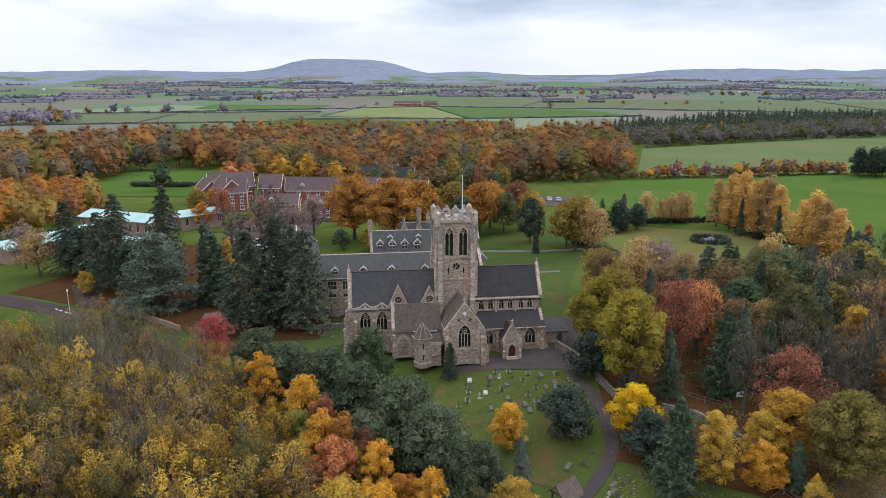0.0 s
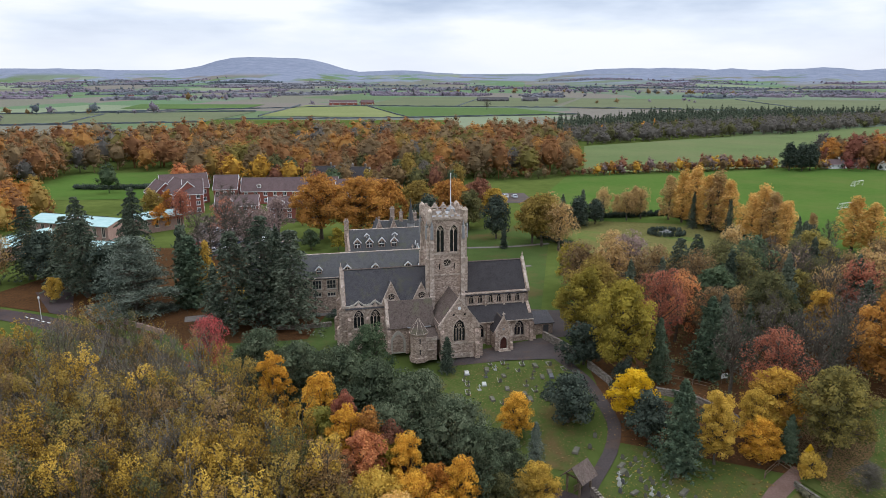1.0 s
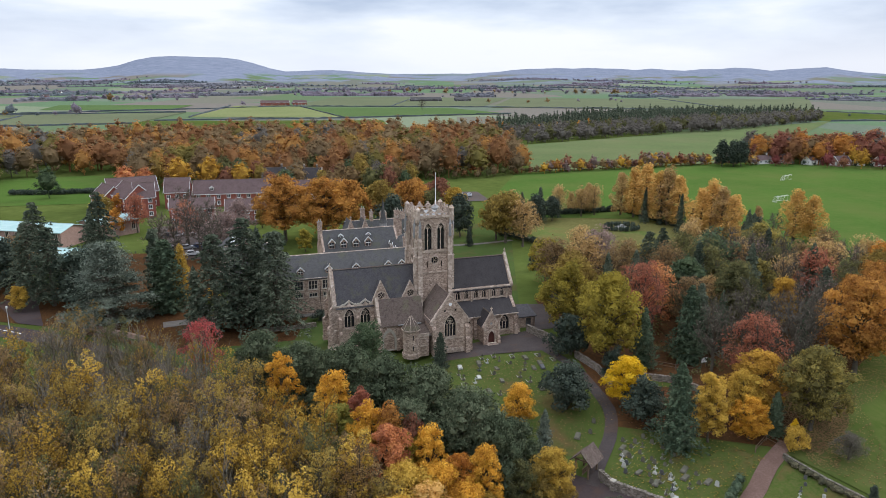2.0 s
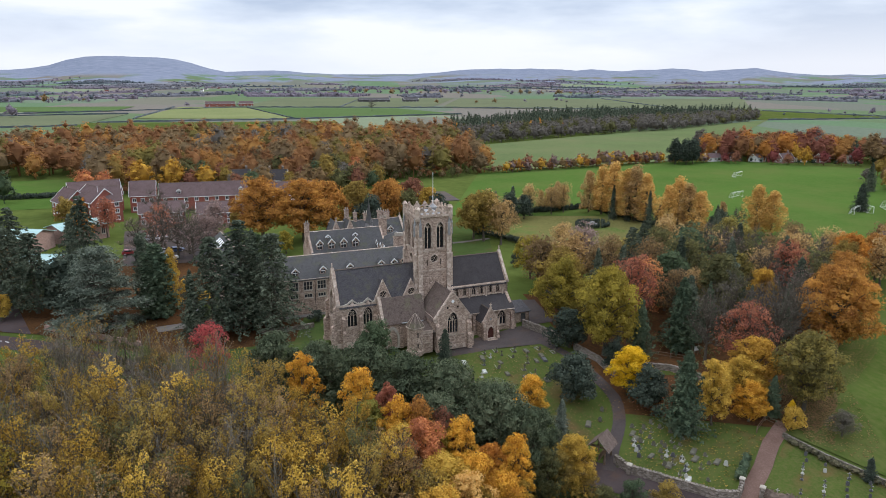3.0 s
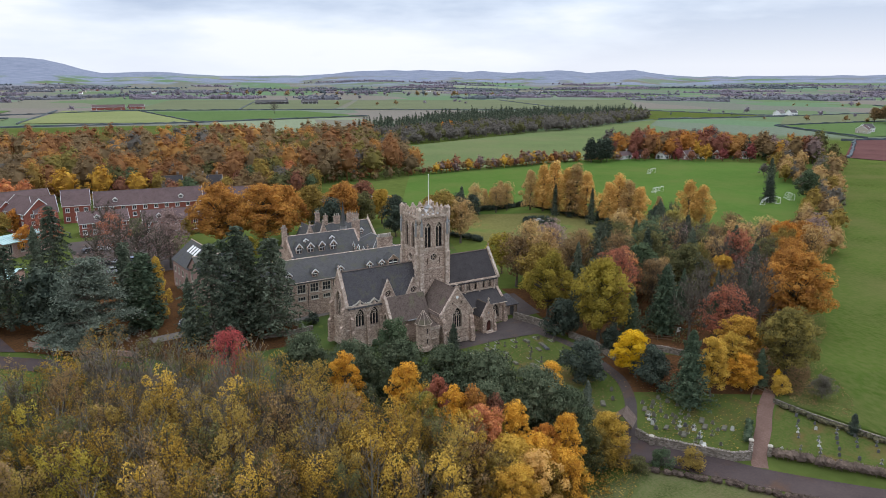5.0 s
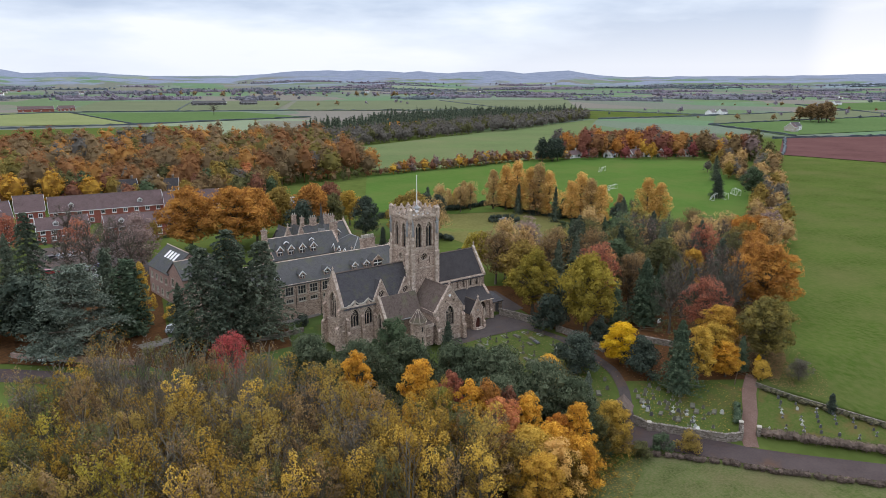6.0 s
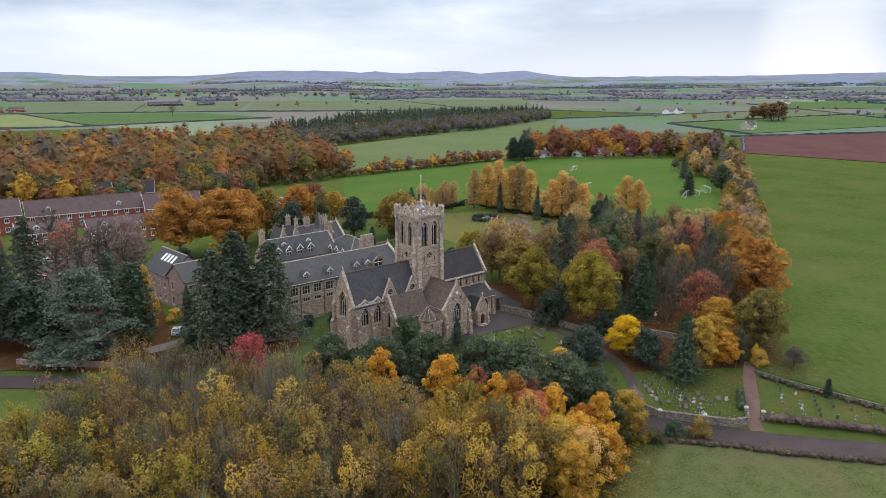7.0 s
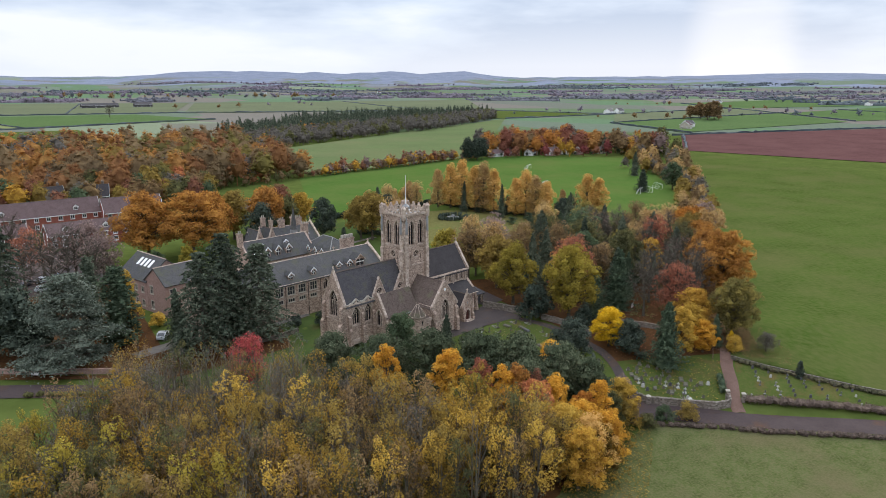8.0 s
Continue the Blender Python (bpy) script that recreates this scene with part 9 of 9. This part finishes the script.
for r in range(8):
    for c in range(9):
        if rng.random() < 0.18:
            continue
        x = 34.6 + 1.95 * r + 1.0 * c + rng.uniform(-0.15, 0.15)
        y = 66.9 - 1.95 * r + 0.98 * c + rng.uniform(-0.15, 0.15)
        if not inside(x, y, [(34.2, 66.8), (50, 51.2), (54.5, 52.5), (47.5, 64.5), (43, 74.5)]):
            continue
        dark = rng.random() < 0.82
        k = 0 if rng.random() < 0.7 else 1
        grave(x, y, 135 + rng.uniform(-4, 4), k, GRANITE if dark else TOMB_WHITE, ("dark polished granite headstone in a row" if dark else "white stone marker in a row of graves"), False, rng.uniform(-2, 2), rng.uniform(0.52, 0.7))

# ---- goals, cars, signs ----
def goal(x, y, turn, w=7.3, h=2.4):
    g = thing("goal", pose(x, y, hz(x, y) + 0.15, 0, 0, turn), "white steel football goal on grass", "goal", "football goals")
    part("frame", Shape().tube([(-w / 2, 0, 0), (-w / 2, 0, h), (w / 2, 0, h), (w / 2, 0, 0)], [0.08] * 4, 6), WHITE, g)
    for s in (-1, 1):
        part("stay", Shape().tube([(s * w / 2, 0, h), (s * w / 2, 1.0, h), (s * w / 2, 2.0, 0.05), (s * w / 2, 0, 0.05)], [0.05] * 4, 5), WHITE, g)
    part("back_bar", Shape().tube([(-w / 2, 2.0, 0.05), (w / 2, 2.0, 0.05)], [0.05, 0.05], 5), WHITE, g)
    net = Shape()
    for i in range(15):
        a = -w / 2 + w * i / 14
        net.tube([(a, 0, h), (a, 1.0, h), (a, 2.0, 0.05)], [0.012] * 3, 3)
    for t in (0.3, 0.6, 0.9):
        net.tube([(-w / 2, 1.0 + t, h - (h - 0.05) * t), (w / 2, 1.0 + t, h - (h - 0.05) * t)], [0.012, 0.012], 3)
    part("net", net, WHITE, g)


CAR_PAINT = {}


def car(x, y, turn, tone):
    if tone not in CAR_PAINT:
        m, nodes, links, bsdf = material("car_paint")
        co = nodes.new("ShaderNodeTexCoord").outputs["Object"]
        r = ramp_of(nodes, [(0.3, tone), (0.7, tuple(0.85 * v for v in tone))])
        links.new(noise_of(nodes, links, co, 1.5), r.inputs["Fac"])
        links.new(r.outputs["Color"], bsdf.inputs["Base Color"])
        bsdf.inputs["Roughness"].default_value, bsdf.inputs["Coat Weight"].default_value = 0.35, 0.5
        CAR_PAINT[tone] = m
    nm = {True: "pale", False: "dark"}[sum(tone) > 0.9]
    c = thing("car", pose(x, y, hz(x, y) + 0.14, 0, 0, turn), "parked %s hatchback car on tarmac" % nm, "car", "parked cars")
    prof = [(-2.1, 0.3), (2.05, 0.3), (2.12, 0.65), (1.95, 0.82), (1.0, 0.95), (0.35, 1.42), (-1.2, 1.46), (-1.95, 0.98), (-2.12, 0.7)]
    part("body", Shape().slab(prof, [], -0.86, 0.86, lambda a, b, d: (a, d, b)), CAR_PAINT[tone], c)
    for s in (-1, 1):
        part("side_window", Shape().slab([(-1.6, 0.98), (0.75, 0.98), (0.3, 1.36), (-1.15, 1.39)], [], s * 0.862, s * 0.875, lambda a, b, d: (a, d, b)), PANE, c)
        for wx in (-1.3, 1.3):
            wh = part("wheel", Shape().slab(disc(wx, 0.3, 0.31, 14), [], s * 0.68, s * 0.89, lambda a, b, d: (a, d, b)), GRANITE, c)
            part("rim", Shape().slab(disc(wx, 0.3, 0.18, 10), [], s * 0.885, s * 0.90, lambda a, b, d: (a, d, b)), METAL, wh)
    ws = Shape()
    plate(ws, [(1.0, -0.75, 0.97), (1.0, 0.75, 0.97), (0.38, 0.7, 1.41), (0.38, -0.7, 1.41)], 0.02)
    part("windscreen", ws, PANE, c)
    rs = Shape()
    plate(rs, [(-1.93, -0.72, 1.0), (-1.93, 0.72, 1.0), (-1.24, 0.68, 1.44), (-1.24, -0.68, 1.44)], 0.02)
    part("rear_window", rs, PANE, c)


SILVER, WHITEP, BLACK, BLUE, REDP = (0.42, 0.43, 0.45), (0.75, 0.75, 0.75), (0.03, 0.03, 0.035), (0.05, 0.09, 0.2), (0.3, 0.03, 0.03)
for i, tone in enumerate((SILVER, WHITEP, BLACK, SILVER, BLUE, WHITEP, SILVER)):
    car(26 + 3.6 * i, 289 + 1.2 * (i % 2), 92, tone)
for i, tone in enumerate((WHITEP, SILVER, BLACK)):
    car(28 + 4.4 * i, 297, 88, tone)
for x, y, t, tone in ((-62, 232, 20, SILVER), (-59, 233, 20, WHITEP), (-65, 231, 20, BLACK), (-60, 212, 15, BLACK), (-56.5, 213, 15, SILVER), (-53, 214, 15, BLUE), (-58, 204, 10, SILVER), (-54, 205, 10, WHITEP), (-66, 214, 12, REDP), (-44.5, 152.5, 60, SILVER)):
    car(x, y, t, tone)


def board_sign(x, y, turn, w, h, label, up=0.8):
    s = thing("notice_board", pose(x, y, hz(x, y), 0, 0, turn), label, "sign")
    part("post", Shape().box(-w / 2 + 0.08, -w / 2 + 0.16, -0.04, 0.04, 0, up + h).box(w / 2 - 0.16, w / 2 - 0.08, -0.04, 0.04, 0, up + h), WOOD, s)
    part("panel", Shape().box(-w / 2, w / 2, -0.07, -0.04, up, up + h), WHITE, s)


board_sign(47.0, 103.6, 10, 1.2, 0.9, "white notice board under the trees", 1.0)
board_sign(-69, 145.8, -35, 1.4, 0.5, "small white sign before the low wall", 0.5)
for x, y in ((-82, 148),):
    lp = thing("lamp_post", pose(x, y, hz(x, y)), "slim grey lamp post with small lantern", "lamp post")
    part("pole", Shape().ring(0, 0, [(0, 0.10), (0.5, 0.07), (4.6, 0.05)], 8), METAL, lp)
    part("lantern", Shape().ring(0, 0, [(4.6, 0.14), (4.95, 0.2), (5.05, 0.24), (5.2, 0.05)], 8), WHITE, lp)
for k in range(5):
    x, y = -79 - 1.6 * k, 145.0 + 1.05 * k
    field("road_marking", [(x, y), (x - 0.9, y + 0.6), (x - 0.75, y + 0.8), (x + 0.15, y + 0.2)], WHITE, 0.19, "white painted road marking on the lane", "road marking")
field("road", [(-82, 152), (-76, 149), (-84, 170), (-92, 168)], ROAD, 0.13, "tarmac side road mouth joining the lane", "road")
for x, y, t in ((214, 306, 28), (171.5, 252, 20), (192, 209.5, 30), (199, 211, 70), (212, 214, 60)):
    goal(x, y, t)
